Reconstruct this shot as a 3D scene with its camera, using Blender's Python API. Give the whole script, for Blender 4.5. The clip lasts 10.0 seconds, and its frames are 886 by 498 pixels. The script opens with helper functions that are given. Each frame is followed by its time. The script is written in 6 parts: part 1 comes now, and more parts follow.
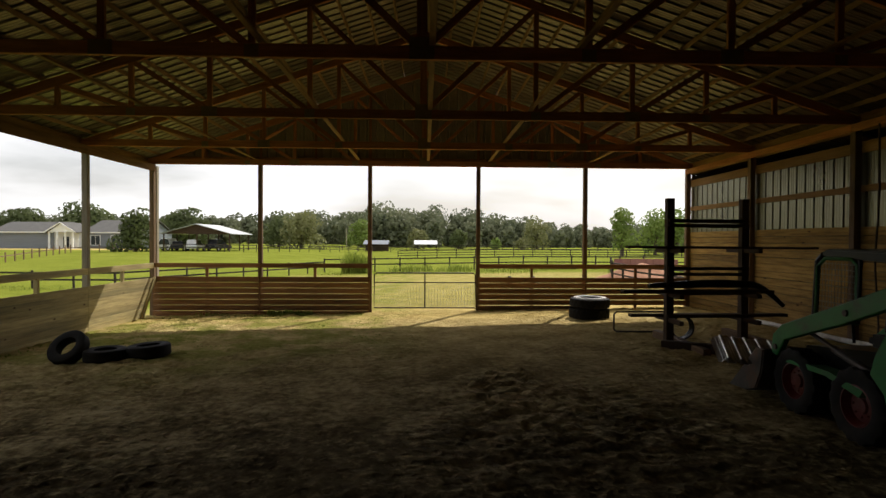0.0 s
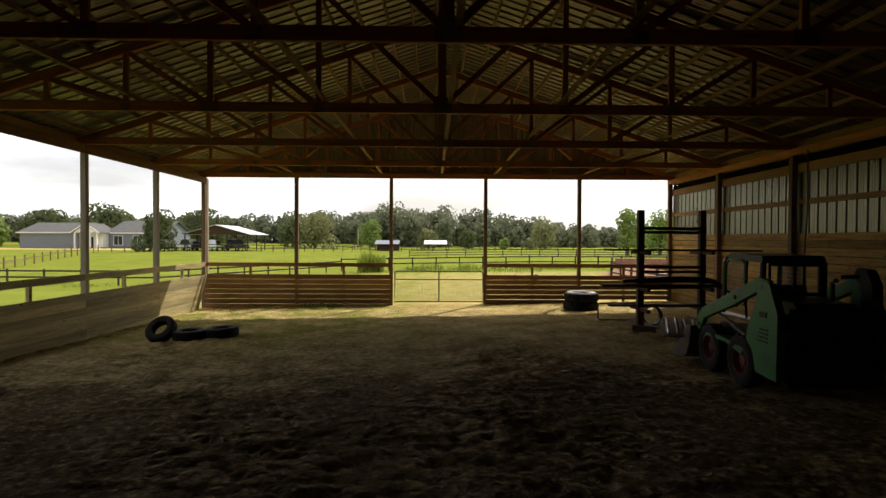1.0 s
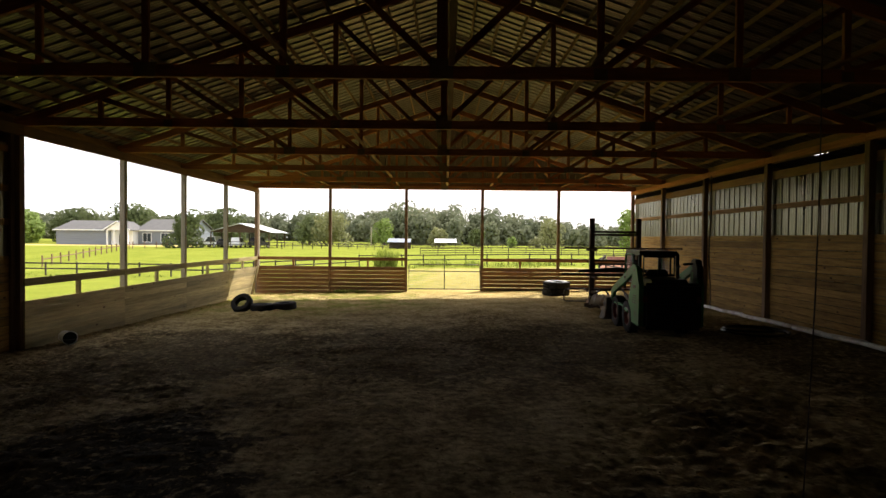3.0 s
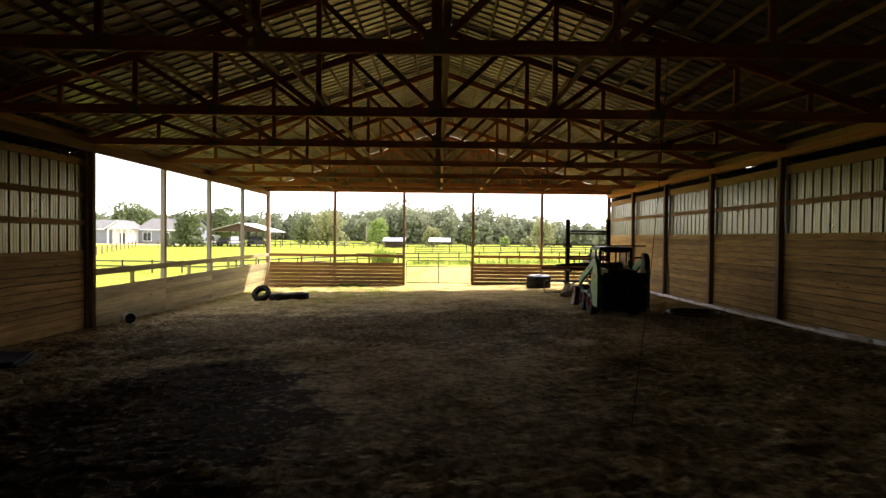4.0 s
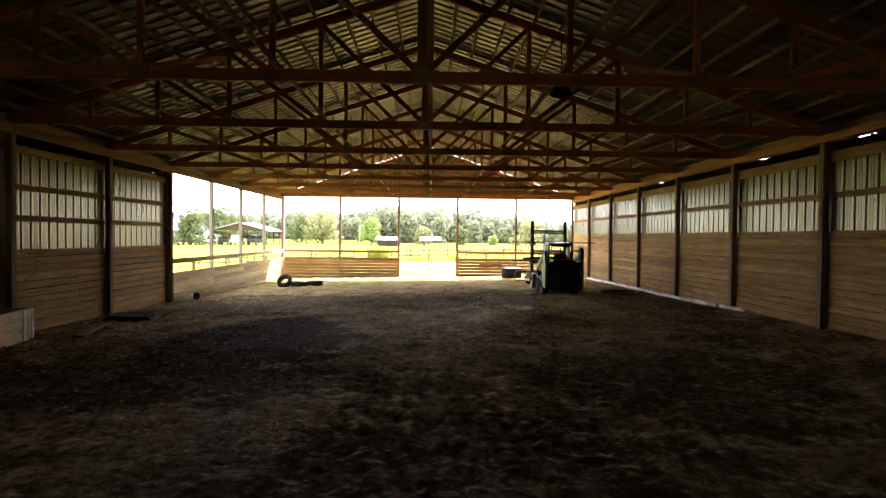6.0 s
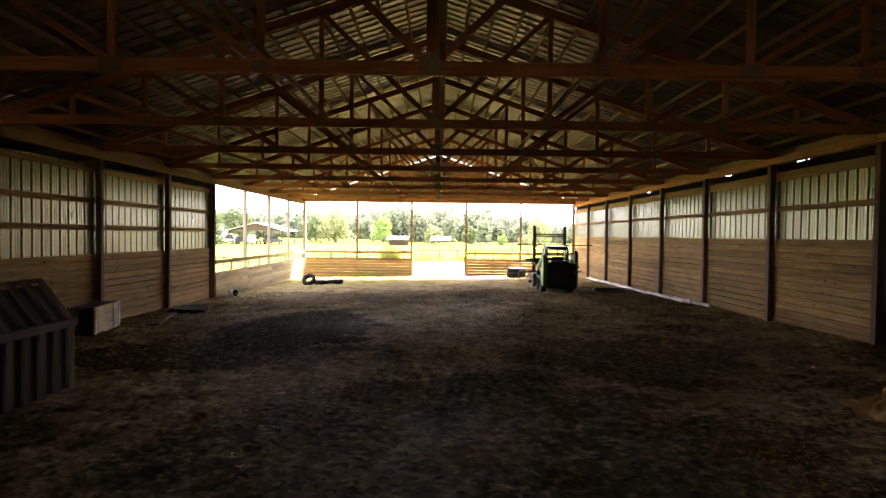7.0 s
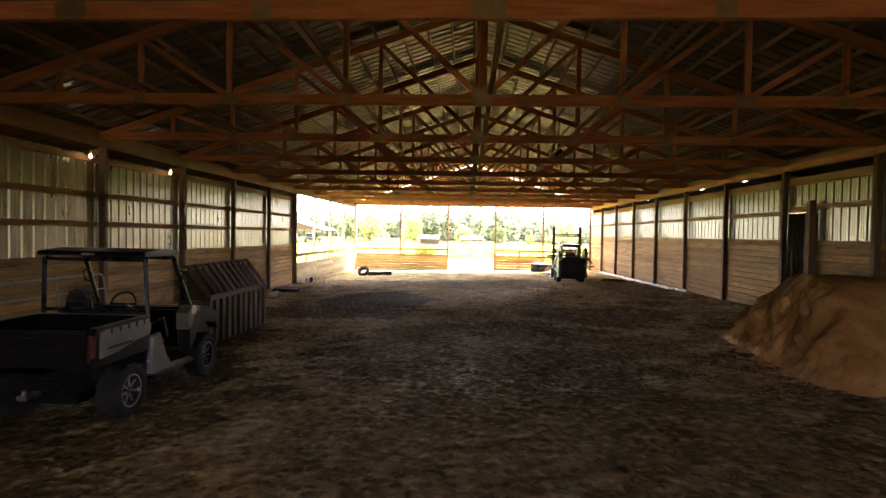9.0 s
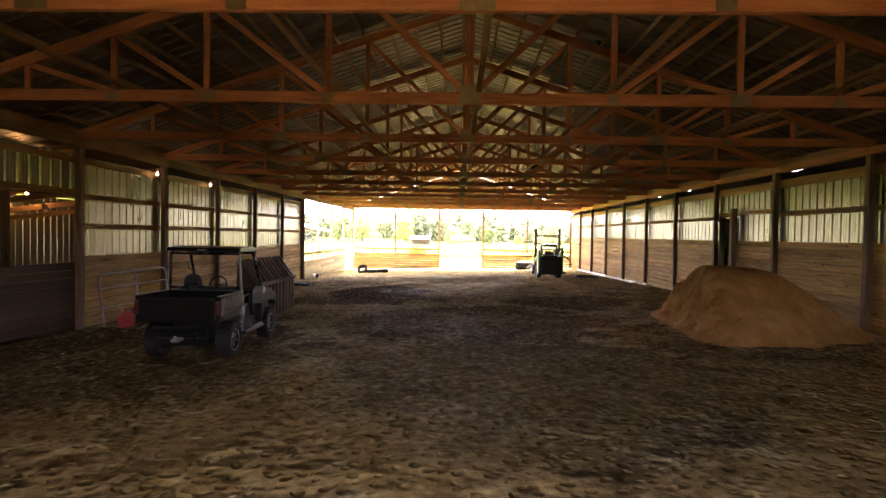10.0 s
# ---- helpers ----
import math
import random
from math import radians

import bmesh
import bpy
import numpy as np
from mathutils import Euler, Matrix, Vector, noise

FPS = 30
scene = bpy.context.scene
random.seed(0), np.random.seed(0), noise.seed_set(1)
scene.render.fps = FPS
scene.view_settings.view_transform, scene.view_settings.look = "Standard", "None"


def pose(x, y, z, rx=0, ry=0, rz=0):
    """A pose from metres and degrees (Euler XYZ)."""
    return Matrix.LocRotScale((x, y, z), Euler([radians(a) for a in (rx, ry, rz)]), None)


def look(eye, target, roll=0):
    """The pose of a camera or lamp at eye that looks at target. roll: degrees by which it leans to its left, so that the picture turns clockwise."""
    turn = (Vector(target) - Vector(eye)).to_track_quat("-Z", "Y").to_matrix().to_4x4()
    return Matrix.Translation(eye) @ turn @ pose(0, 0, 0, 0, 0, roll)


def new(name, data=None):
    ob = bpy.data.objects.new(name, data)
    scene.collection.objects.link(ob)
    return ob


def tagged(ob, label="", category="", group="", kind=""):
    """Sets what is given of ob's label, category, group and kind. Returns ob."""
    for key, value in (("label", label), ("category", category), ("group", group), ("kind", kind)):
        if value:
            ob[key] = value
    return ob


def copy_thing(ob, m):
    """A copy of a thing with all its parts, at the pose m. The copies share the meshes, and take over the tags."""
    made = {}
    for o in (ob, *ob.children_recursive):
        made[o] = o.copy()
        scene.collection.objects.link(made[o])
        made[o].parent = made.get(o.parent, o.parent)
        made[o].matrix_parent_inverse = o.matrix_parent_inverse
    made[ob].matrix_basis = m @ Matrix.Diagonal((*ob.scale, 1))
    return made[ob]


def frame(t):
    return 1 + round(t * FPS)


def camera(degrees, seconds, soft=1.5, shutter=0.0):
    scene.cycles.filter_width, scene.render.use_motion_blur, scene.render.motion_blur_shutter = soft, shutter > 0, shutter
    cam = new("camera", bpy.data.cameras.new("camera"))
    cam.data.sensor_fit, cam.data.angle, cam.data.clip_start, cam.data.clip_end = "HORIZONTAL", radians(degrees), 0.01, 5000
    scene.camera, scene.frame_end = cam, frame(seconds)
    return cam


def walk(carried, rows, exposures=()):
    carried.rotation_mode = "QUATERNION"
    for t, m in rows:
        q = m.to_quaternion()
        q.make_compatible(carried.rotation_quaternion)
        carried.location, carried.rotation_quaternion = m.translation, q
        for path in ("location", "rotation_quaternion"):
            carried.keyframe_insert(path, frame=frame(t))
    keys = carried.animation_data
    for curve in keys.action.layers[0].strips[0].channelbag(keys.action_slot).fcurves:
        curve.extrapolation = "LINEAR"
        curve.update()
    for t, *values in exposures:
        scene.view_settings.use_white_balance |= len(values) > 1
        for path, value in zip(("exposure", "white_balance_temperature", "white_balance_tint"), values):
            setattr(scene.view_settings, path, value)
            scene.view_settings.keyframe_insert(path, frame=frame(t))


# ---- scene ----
cam = camera(78.2, 10.0)
PATH = [
    (0, (0.048, -18.485, 2.373), (0.112, -16.486, 2.342), 0.3),
    (0.5, (-0.042, -19.823, 2.391), (-0.001, -17.824, 2.36), 0.3),
    (1, (-0.147, -21.199, 2.486), (-0.116, -19.2, 2.453), 0.3),
    (1.5, (-0.102, -22.485, 2.556), (-0.088, -20.486, 2.52), 0.5),
    (2, (0.023, -23.692, 2.529), (0.018, -21.693, 2.494), 0.5),
    (2.5, (0.067, -24.939, 2.54), (0.054, -22.939, 2.503), 0.6),
    (4, (0.062, -28.979, 2.505), (0.075, -26.979, 2.463), 0.6),
    (4.5, (0.027, -30.298, 2.44), (0.053, -28.299, 2.399), 0.7),
    (5, (0.064, -31.561, 2.461), (0.107, -29.562, 2.417), 0.7),
    (5.5, (0.162, -32.828, 2.448), (0.21, -30.829, 2.404), 0.6),
    (7, (0.136, -36.682, 2.694), (0.144, -34.682, 2.644), 0.7),
    (7.5, (0.044, -37.884, 2.81), (0.012, -35.885, 2.758), 0.7),
    (8, (-0.073, -39.156, 2.798), (-0.146, -37.158, 2.745), 0.8),
    (8.5, (-0.139, -40.501, 2.701), (-0.243, -38.504, 2.648), 0.9),
    (9, (-0.176, -42.111, 2.696), (-0.271, -40.114, 2.642), 1.0),
    (9.5, (-0.172, -43.849, 2.686), (-0.246, -41.851, 2.635), 1.0),
    (10, (-0.134, -45.484, 2.731), (-0.194, -43.486, 2.679), 1.0),
]
EXPOSURES = [(0, -0.22, 6450, 12), (1, 0.0, 6450, 13), (2.5, 0.46, 6400, 15), (4.0, 1.60, 6300, 19), (4.5, 2.02, 6200, 21), (5.5, 2.66, 6080, 22), (7.0, 3.31, 5950, 25), (8.5, 3.87, 6000, 27), (10, 4.40, 6250, 31)]
walk(cam, [(t, look(eye, target, roll)) for t, eye, target, roll in PATH], EXPOSURES)

# ---- world, sun, exposure ----
SUN_EL, SUN_AZ = radians(47.0), radians(31.0)
sun_way = Vector((math.sin(SUN_AZ) * math.cos(SUN_EL), math.cos(SUN_AZ) * math.cos(SUN_EL), math.sin(SUN_EL)))
world = bpy.data.worlds.new("sky")
scene.world = world
world.use_nodes = True
wn = world.node_tree
wn.nodes.clear()
w_out = wn.nodes.new("ShaderNodeOutputWorld")
w_bg = wn.nodes.new("ShaderNodeBackground")
w_sky = wn.nodes.new("ShaderNodeTexSky")
w_sky.sky_type = "NISHITA"
w_sky.sun_disc = False
w_sky.sun_elevation, w_sky.sun_rotation = SUN_EL, SUN_AZ
w_sky.air_density, w_sky.dust_density, w_sky.ozone_density = 1.2, 4.0, 1.0
w_mix = wn.nodes.new("ShaderNodeMix")
w_mix.data_type = "RGBA"
w_tc = wn.nodes.new("ShaderNodeTexCoord")
w_map = wn.nodes.new("ShaderNodeMapping")
w_map.inputs["Scale"].default_value = (1.2, 1.2, 5.0)
w_noise = wn.nodes.new("ShaderNodeTexNoise")
w_noise.inputs["Scale"].default_value = 2.2
w_noise.inputs["Detail"].default_value = 6.0
w_ramp = wn.nodes.new("ShaderNodeValToRGB")
w_ramp.color_ramp.elements[0].position, w_ramp.color_ramp.elements[0].color = 0.38, (0.42, 0.42, 0.42, 1)
w_ramp.color_ramp.elements[1].position, w_ramp.color_ramp.elements[1].color = 0.62, (0.9, 0.9, 0.9, 1)
wn.links.new(w_tc.outputs["Generated"], w_map.inputs["Vector"])
wn.links.new(w_map.outputs["Vector"], w_noise.inputs["Vector"])
wn.links.new(w_noise.outputs["Fac"], w_ramp.inputs["Fac"])
wn.links.new(w_ramp.outputs["Color"], w_mix.inputs["Factor"])
wn.links.new(w_sky.outputs["Color"], w_mix.inputs["A"])
w_mix.inputs["B"].default_value = (15.6, 15.6, 15.4, 1)
wn.links.new(w_mix.outputs["Result"], w_bg.inputs["Color"])
w_bg.inputs["Strength"].default_value = 0.1
wn.links.new(w_bg.outputs["Background"], w_out.inputs["Surface"])
sun_data = bpy.data.lights.new("sun", "SUN")
sun_data.energy, sun_data.angle, sun_data.color = 5.0, radians(0.6), (1.0, 0.95, 0.86)
sun = new("sun", sun_data)
sun.matrix_world = look(sun_way * 60, (0, 0, 0))

# ---- materials ----
def surface(name, stops, scale=4.0, stretch=(1, 1, 1), rough=0.8, bump=0.3, dist=0.01, metal=0.0, fine=40.0, per_object=0.0, coord="Object",
            rough_var=0.1, knots=0.0, stain=None, stain_scale=0.6, spec=0.4):
    """A material of colour stops along a noise at two scales, with relief; stain: a second colour in large ragged patches."""
    m = bpy.data.materials.new(name)
    m.use_nodes = True
    nt = m.node_tree
    b = nt.nodes["Principled BSDF"]
    b.inputs["Metallic"].default_value = metal
    b.inputs["Specular IOR Level"].default_value = spec
    tc = nt.nodes.new("ShaderNodeTexCoord")
    mp = nt.nodes.new("ShaderNodeMapping")
    mp.inputs["Scale"].default_value = stretch
    if coord == "World":
        geo = nt.nodes.new("ShaderNodeNewGeometry")
        nt.links.new(geo.outputs["Position"], mp.inputs["Vector"])
    else:
        nt.links.new(tc.outputs["Object"], mp.inputs["Vector"])
    info = nt.nodes.new("ShaderNodeObjectInfo")
    off = nt.nodes.new("ShaderNodeVectorMath")
    off.operation = "MULTIPLY_ADD"
    off.inputs[1].default_value = (37.0, 91.0, 53.0)
    nt.links.new(info.outputs["Random"], off.inputs[0])
    nt.links.new(mp.outputs["Vector"], off.inputs[2])
    vec = off.outputs["Vector"] if coord != "World" else mp.outputs["Vector"]
    n1 = nt.nodes.new("ShaderNodeTexNoise")
    n1.inputs["Scale"].default_value, n1.inputs["Detail"].default_value, n1.inputs["Roughness"].default_value = scale, 5.0, 0.6
    n2 = nt.nodes.new("ShaderNodeTexNoise")
    n2.inputs["Scale"].default_value, n2.inputs["Detail"].default_value = fine, 3.0
    for n in (n1, n2):
        nt.links.new(vec, n.inputs["Vector"])
    mixf = nt.nodes.new("ShaderNodeMath")
    mixf.operation = "MULTIPLY_ADD"
    mixf.inputs[1].default_value = 0.35
    nt.links.new(n2.outputs["Fac"], mixf.inputs[0])
    sub = nt.nodes.new("ShaderNodeMath")
    sub.operation = "MULTIPLY_ADD"
    sub.inputs[1].default_value, sub.inputs[2].default_value = 0.9, -0.12
    nt.links.new(n1.outputs["Fac"], sub.inputs[0])
    nt.links.new(sub.outputs[0], mixf.inputs[2])
    ramp = nt.nodes.new("ShaderNodeValToRGB")
    while len(ramp.color_ramp.elements) < len(stops):
        ramp.color_ramp.elements.new(0.5)
    for e, (p, c) in zip(ramp.color_ramp.elements, stops):
        e.position, e.color = p, (*c, 1)
    nt.links.new(mixf.outputs[0], ramp.inputs["Fac"])
    colour = ramp.outputs["Color"]
    if stain:
        n3 = nt.nodes.new("ShaderNodeTexNoise")
        n3.inputs["Scale"].default_value, n3.inputs["Detail"].default_value, n3.inputs["Roughness"].default_value = stain_scale, 6.0, 0.65
        nt.links.new(vec, n3.inputs["Vector"])
        r3 = nt.nodes.new("ShaderNodeValToRGB")
        r3.color_ramp.elements[0].position, r3.color_ramp.elements[1].position = 0.5, 0.66
        nt.links.new(n3.outputs["Fac"], r3.inputs["Fac"])
        mx = nt.nodes.new("ShaderNodeMix")
        mx.data_type = "RGBA"
        nt.links.new(r3.outputs["Color"], mx.inputs["Factor"])
        nt.links.new(colour, mx.inputs["A"])
        mx.inputs["B"].default_value = (*stain, 1)
        colour = mx.outputs["Result"]
    if knots:
        kv = nt.nodes.new("ShaderNodeTexVoronoi")
        kv.inputs["Scale"].default_value = 1.0
        km = nt.nodes.new("ShaderNodeMapping")
        km.inputs["Scale"].default_value = (2.1, 1.0, 4.2)
        nt.links.new(tc.outputs["Object"], km.inputs["Vector"])
        ko = nt.nodes.new("ShaderNodeVectorMath")
        ko.operation = "MULTIPLY_ADD"
        ko.inputs[1].default_value = (71.0, 43.0, 97.0)
        nt.links.new(info.outputs["Random"], ko.inputs[0])
        nt.links.new(km.outputs["Vector"], ko.inputs[2])
        nt.links.new(ko.outputs["Vector"], kv.inputs["Vector"])
        kr = nt.nodes.new("ShaderNodeValToRGB")
        kr.color_ramp.elements[0].position, kr.color_ramp.elements[1].position = 0.07, 0.12
        kr.color_ramp.elements[0].color, kr.color_ramp.elements[1].color = (knots, knots, knots, 1), (0, 0, 0, 1)
        nt.links.new(kv.outputs["Distance"], kr.inputs["Fac"])
        mx = nt.nodes.new("ShaderNodeMix")
        mx.data_type = "RGBA"
        nt.links.new(kr.outputs["Color"], mx.inputs["Factor"])
        nt.links.new(colour, mx.inputs["A"])
        mx.inputs["B"].default_value = (0.07, 0.035, 0.015, 1)
        colour = mx.outputs["Result"]
    if per_object:
        hsv = nt.nodes.new("ShaderNodeHueSaturation")
        rng = nt.nodes.new("ShaderNodeMapRange")
        rng.inputs["To Min"].default_value, rng.inputs["To Max"].default_value = 1 - per_object, 1 + per_object
        nt.links.new(info.outputs["Random"], rng.inputs["Value"])
        nt.links.new(rng.outputs["Result"], hsv.inputs["Value"])
        nt.links.new(colour, hsv.inputs["Color"])
        colour = hsv.outputs["Color"]
    nt.links.new(colour, b.inputs["Base Color"])
    rr = nt.nodes.new("ShaderNodeMapRange")
    rr.inputs["To Min"].default_value, rr.inputs["To Max"].default_value = max(0.03, rough - rough_var), min(1.0, rough + rough_var)
    nt.links.new(n1.outputs["Fac"], rr.inputs["Value"])
    nt.links.new(rr.outputs["Result"], b.inputs["Roughness"])
    if bump:
        bp = nt.nodes.new("ShaderNodeBump")
        bp.inputs["Strength"].default_value, bp.inputs["Distance"].default_value = bump, dist
        nt.links.new(mixf.outputs[0], bp.inputs["Height"])
        nt.links.new(bp.outputs["Normal"], b.inputs["Normal"])
    return m


def wood(name, dark, light, rough=0.75, per_object=0.22, knots=0.0, stain=None):
    mid = tuple((a + b) / 2 for a, b in zip(dark, light))
    return surface(name, [(0.25, dark), (0.5, mid), (0.78, light)], scale=2.0, stretch=(0.7, 9, 9), rough=rough, bump=0.35, dist=0.004,
                   fine=18.0, per_object=per_object, knots=knots, stain=stain, stain_scale=0.35, spec=0.15)


def glow(name, colour, strength):
    m = bpy.data.materials.new(name)
    m.use_nodes = True
    b = m.node_tree.nodes["Principled BSDF"]
    b.inputs["Emission Color"].default_value, b.inputs["Emission Strength"].default_value = (*colour, 1), strength
    b.inputs["Base Color"].default_value = (0.9, 0.9, 0.9, 1)
    return m


M_PINE = wood("pine_boards", (0.125, 0.066, 0.018), (0.50, 0.315, 0.092), knots=0.95, per_object=0.3)
M_GIRT = wood("girt_wood", (0.19, 0.105, 0.042), (0.37, 0.22, 0.095), per_object=0.25)
M_PURLIN = wood("purlin_wood", (0.20, 0.125, 0.06), (0.36, 0.235, 0.12), per_object=0.2)
M_TRUSS = wood("truss_wood", (0.26, 0.098, 0.038), (0.56, 0.252, 0.10), per_object=0.2)
M_POST = wood("post_wood", (0.10, 0.06, 0.032), (0.25, 0.165, 0.10), per_object=0.2)
M_GREYPOST = wood("weathered_post", (0.24, 0.20, 0.14), (0.42, 0.37, 0.28), per_object=0.15)
M_GREYBOARD = wood("weathered_board", (0.26, 0.205, 0.092), (0.62, 0.50, 0.24), knots=0.9, per_object=0.28, stain=(0.27, 0.235, 0.12))
M_ENDBOARD = wood("end_wall_board", (0.13, 0.060, 0.026), (0.32, 0.165, 0.072), per_object=0.3)
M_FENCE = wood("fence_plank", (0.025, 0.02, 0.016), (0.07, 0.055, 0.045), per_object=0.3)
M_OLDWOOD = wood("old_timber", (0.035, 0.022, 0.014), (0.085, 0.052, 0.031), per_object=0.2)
M_BIN = wood("dark_slats", (0.07, 0.05, 0.036), (0.16, 0.118, 0.085), per_object=0.2)
M_SIDING = surface("siding_back", [(0.3, (0.16, 0.148, 0.088)), (0.7, (0.235, 0.218, 0.138))], scale=1.2, stretch=(1, 1, 0.3), rough=0.30, metal=0.7, bump=0.08,
                   dist=0.004, fine=14.0, coord="World", stain=(0.17, 0.145, 0.10), stain_scale=0.8)
M_ROOF = surface("roof_underside", [(0.3, (0.168, 0.136, 0.098)), (0.7, (0.25, 0.205, 0.15))], scale=0.8, rough=0.31, bump=0.06, dist=0.004, fine=10.0,
                 coord="World", stain=(0.15, 0.125, 0.088), stain_scale=0.5, metal=0.9, rough_var=0.08, spec=0.9)
M_GABLE = surface("gable_sheet", [(0.3, (0.20, 0.17, 0.12)), (0.7, (0.30, 0.26, 0.19))], scale=0.8, rough=0.5, bump=0.05, fine=10.0, coord="World")
# darker than the right girder's wood: the left eave's shade put into the colour
M_EAVESHADED = wood("shaded_eave_timber", (0.10, 0.052, 0.024), (0.22, 0.125, 0.06), per_object=0.25)
M_PLATE = surface("truss_plate", [(0.3, (0.20, 0.155, 0.08)), (0.7, (0.30, 0.235, 0.13))], scale=8, rough=0.45, metal=0.6, bump=0.3, dist=0.002, fine=120)
M_GALV = surface("galvanised_tube", [(0.3, (0.24, 0.24, 0.23)), (0.7, (0.38, 0.38, 0.365))], scale=10, rough=0.38, metal=0.85, bump=0.1, dist=0.002, fine=60)
M_DARKSTEEL = surface("dark_steel", [(0.3, (0.04, 0.036, 0.032)), (0.7, (0.10, 0.085, 0.07))], scale=6, rough=0.55, metal=0.4, bump=0.2, dist=0.003,
                      fine=50, stain=(0.12, 0.06, 0.03), stain_scale=2.0)
M_WORNSTEEL = surface("worn_steel", [(0.3, (0.30, 0.29, 0.27)), (0.7, (0.55, 0.54, 0.52))], scale=5, rough=0.35, metal=0.9, bump=0.15, dist=0.003,
                      fine=50, stain=(0.16, 0.10, 0.06), stain_scale=1.6)
M_RUBBER = surface("tyre_rubber", [(0.3, (0.008, 0.0075, 0.007)), (0.7, (0.017, 0.016, 0.0145))], scale=5, rough=0.8, bump=0.3, dist=0.004, fine=60,
                   stain=(0.024, 0.020, 0.015), stain_scale=2.2, spec=0.2)
M_GREEN = surface("green_paint", [(0.3, (0.012, 0.13, 0.028)), (0.7, (0.02, 0.20, 0.045))], scale=4, rough=0.45, bump=0.08, dist=0.002, fine=60,
                  stain=(0.035, 0.09, 0.032), stain_scale=2.0)
M_BLACK = surface("black_plastic", [(0.3, (0.004, 0.004, 0.004)), (0.7, (0.009, 0.009, 0.0085))], scale=6, rough=0.34, bump=0.1, dist=0.002, fine=90, spec=0.18)
M_BLACKGLOSS = surface("black_tube", [(0.3, (0.012, 0.012, 0.012)), (0.7, (0.022, 0.022, 0.022))], scale=6, rough=0.28, bump=0.02, fine=60)
M_SILVER = surface("silver_body", [(0.3, (0.36, 0.365, 0.36)), (0.7, (0.45, 0.455, 0.45))], scale=3, rough=0.24, metal=0.6, bump=0.02, fine=80)
M_REDRIM = surface("red_rim", [(0.3, (0.075, 0.009, 0.007)), (0.7, (0.13, 0.015, 0.011))], scale=5, rough=0.45, bump=0.1, fine=50, stain=(0.12, 0.06, 0.04), stain_scale=3)
M_RED = surface("red_plastic", [(0.3, (0.26, 0.013, 0.010)), (0.7, (0.38, 0.022, 0.016))], scale=5, rough=0.4, bump=0.05, fine=50)
M_TAN = surface("tan_plastic", [(0.3, (0.45, 0.26, 0.08)), (0.7, (0.55, 0.33, 0.1))], scale=5, rough=0.5, bump=0.05, fine=50)
M_WHITE = surface("white_plastic", [(0.3, (0.62, 0.60, 0.55)), (0.7, (0.78, 0.77, 0.73))], scale=3, rough=0.45, bump=0.06, fine=40, stain=(0.45, 0.38, 0.28), stain_scale=2.0)
M_PVC = surface("white_pipe", [(0.3, (0.55, 0.53, 0.48)), (0.7, (0.72, 0.71, 0.67))], scale=3, rough=0.5, bump=0.06, fine=40, stain=(0.3, 0.24, 0.17), stain_scale=1.2)
M_SAWDUST = surface("sawdust", [(0.25, (0.25, 0.122, 0.028)), (0.5, (0.40, 0.208, 0.055)), (0.75, (0.57, 0.33, 0.105))], scale=2.0, rough=0.95, bump=0.9,
                    dist=0.035, fine=45, coord="World")
M_ROPE = surface("rope", [(0.3, (0.04, 0.03, 0.025)), (0.7, (0.09, 0.07, 0.05))], scale=20, rough=0.9, bump=0.4, fine=90)
M_SEAT = surface("seat_vinyl", [(0.3, (0.015, 0.015, 0.015)), (0.7, (0.04, 0.038, 0.036))], scale=8, rough=0.6, bump=0.15, fine=80)
M_LEAF = surface("leaves", [(0.3, (0.065, 0.085, 0.03)), (0.7, (0.135, 0.16, 0.06))], scale=0.3, rough=0.7, bump=0, fine=2.0, coord="World", spec=0.2)
M_LEAFLIGHT = surface("light_leaves", [(0.3, (0.135, 0.195, 0.04)), (0.7, (0.24, 0.31, 0.08))], scale=0.4, rough=0.7, bump=0, fine=2.0, coord="World", spec=0.2)
M_LEAFOLIVE = surface("olive_leaves", [(0.3, (0.145, 0.155, 0.065)), (0.7, (0.26, 0.26, 0.11))], scale=0.4, rough=0.7, bump=0, fine=2.0, coord="World", spec=0.2)
# paler and greyer than the near leaves: distance haze put into the colour
M_HAZYWOODS = surface("hazy_woods_leaves", [(0.3, (0.105, 0.125, 0.075)), (0.7, (0.23, 0.24, 0.14))], scale=0.12, rough=0.8, bump=0, fine=0.8, coord="World", spec=0.1)
M_WEED = surface("weeds", [(0.3, (0.13, 0.18, 0.025)), (0.7, (0.26, 0.30, 0.05))], scale=1.5, rough=0.8, bump=0, fine=6, coord="World", spec=0.2)
for leaf in (M_LEAF, M_LEAFLIGHT, M_LEAFOLIVE, M_HAZYWOODS, M_WEED):
    lt = leaf.node_tree
    lb = lt.nodes["Principled BSDF"]
    tr = lt.nodes.new("ShaderNodeBsdfTranslucent")
    mx = lt.nodes.new("ShaderNodeMixShader")
    mx.inputs["Fac"].default_value = 0.35
    lt.links.new(lb.inputs["Base Color"].links[0].from_socket, tr.inputs["Color"])
    lt.links.new(lb.outputs["BSDF"], mx.inputs[1])
    lt.links.new(tr.outputs["BSDF"], mx.inputs[2])
    lt.links.new(mx.outputs["Shader"], lt.nodes["Material Output"].inputs["Surface"])
M_BARK = surface("bark", [(0.3, (0.06, 0.045, 0.03)), (0.7, (0.13, 0.10, 0.075))], scale=3, stretch=(3, 3, 0.6), rough=0.9, bump=0.6, dist=0.02, fine=20, coord="World")
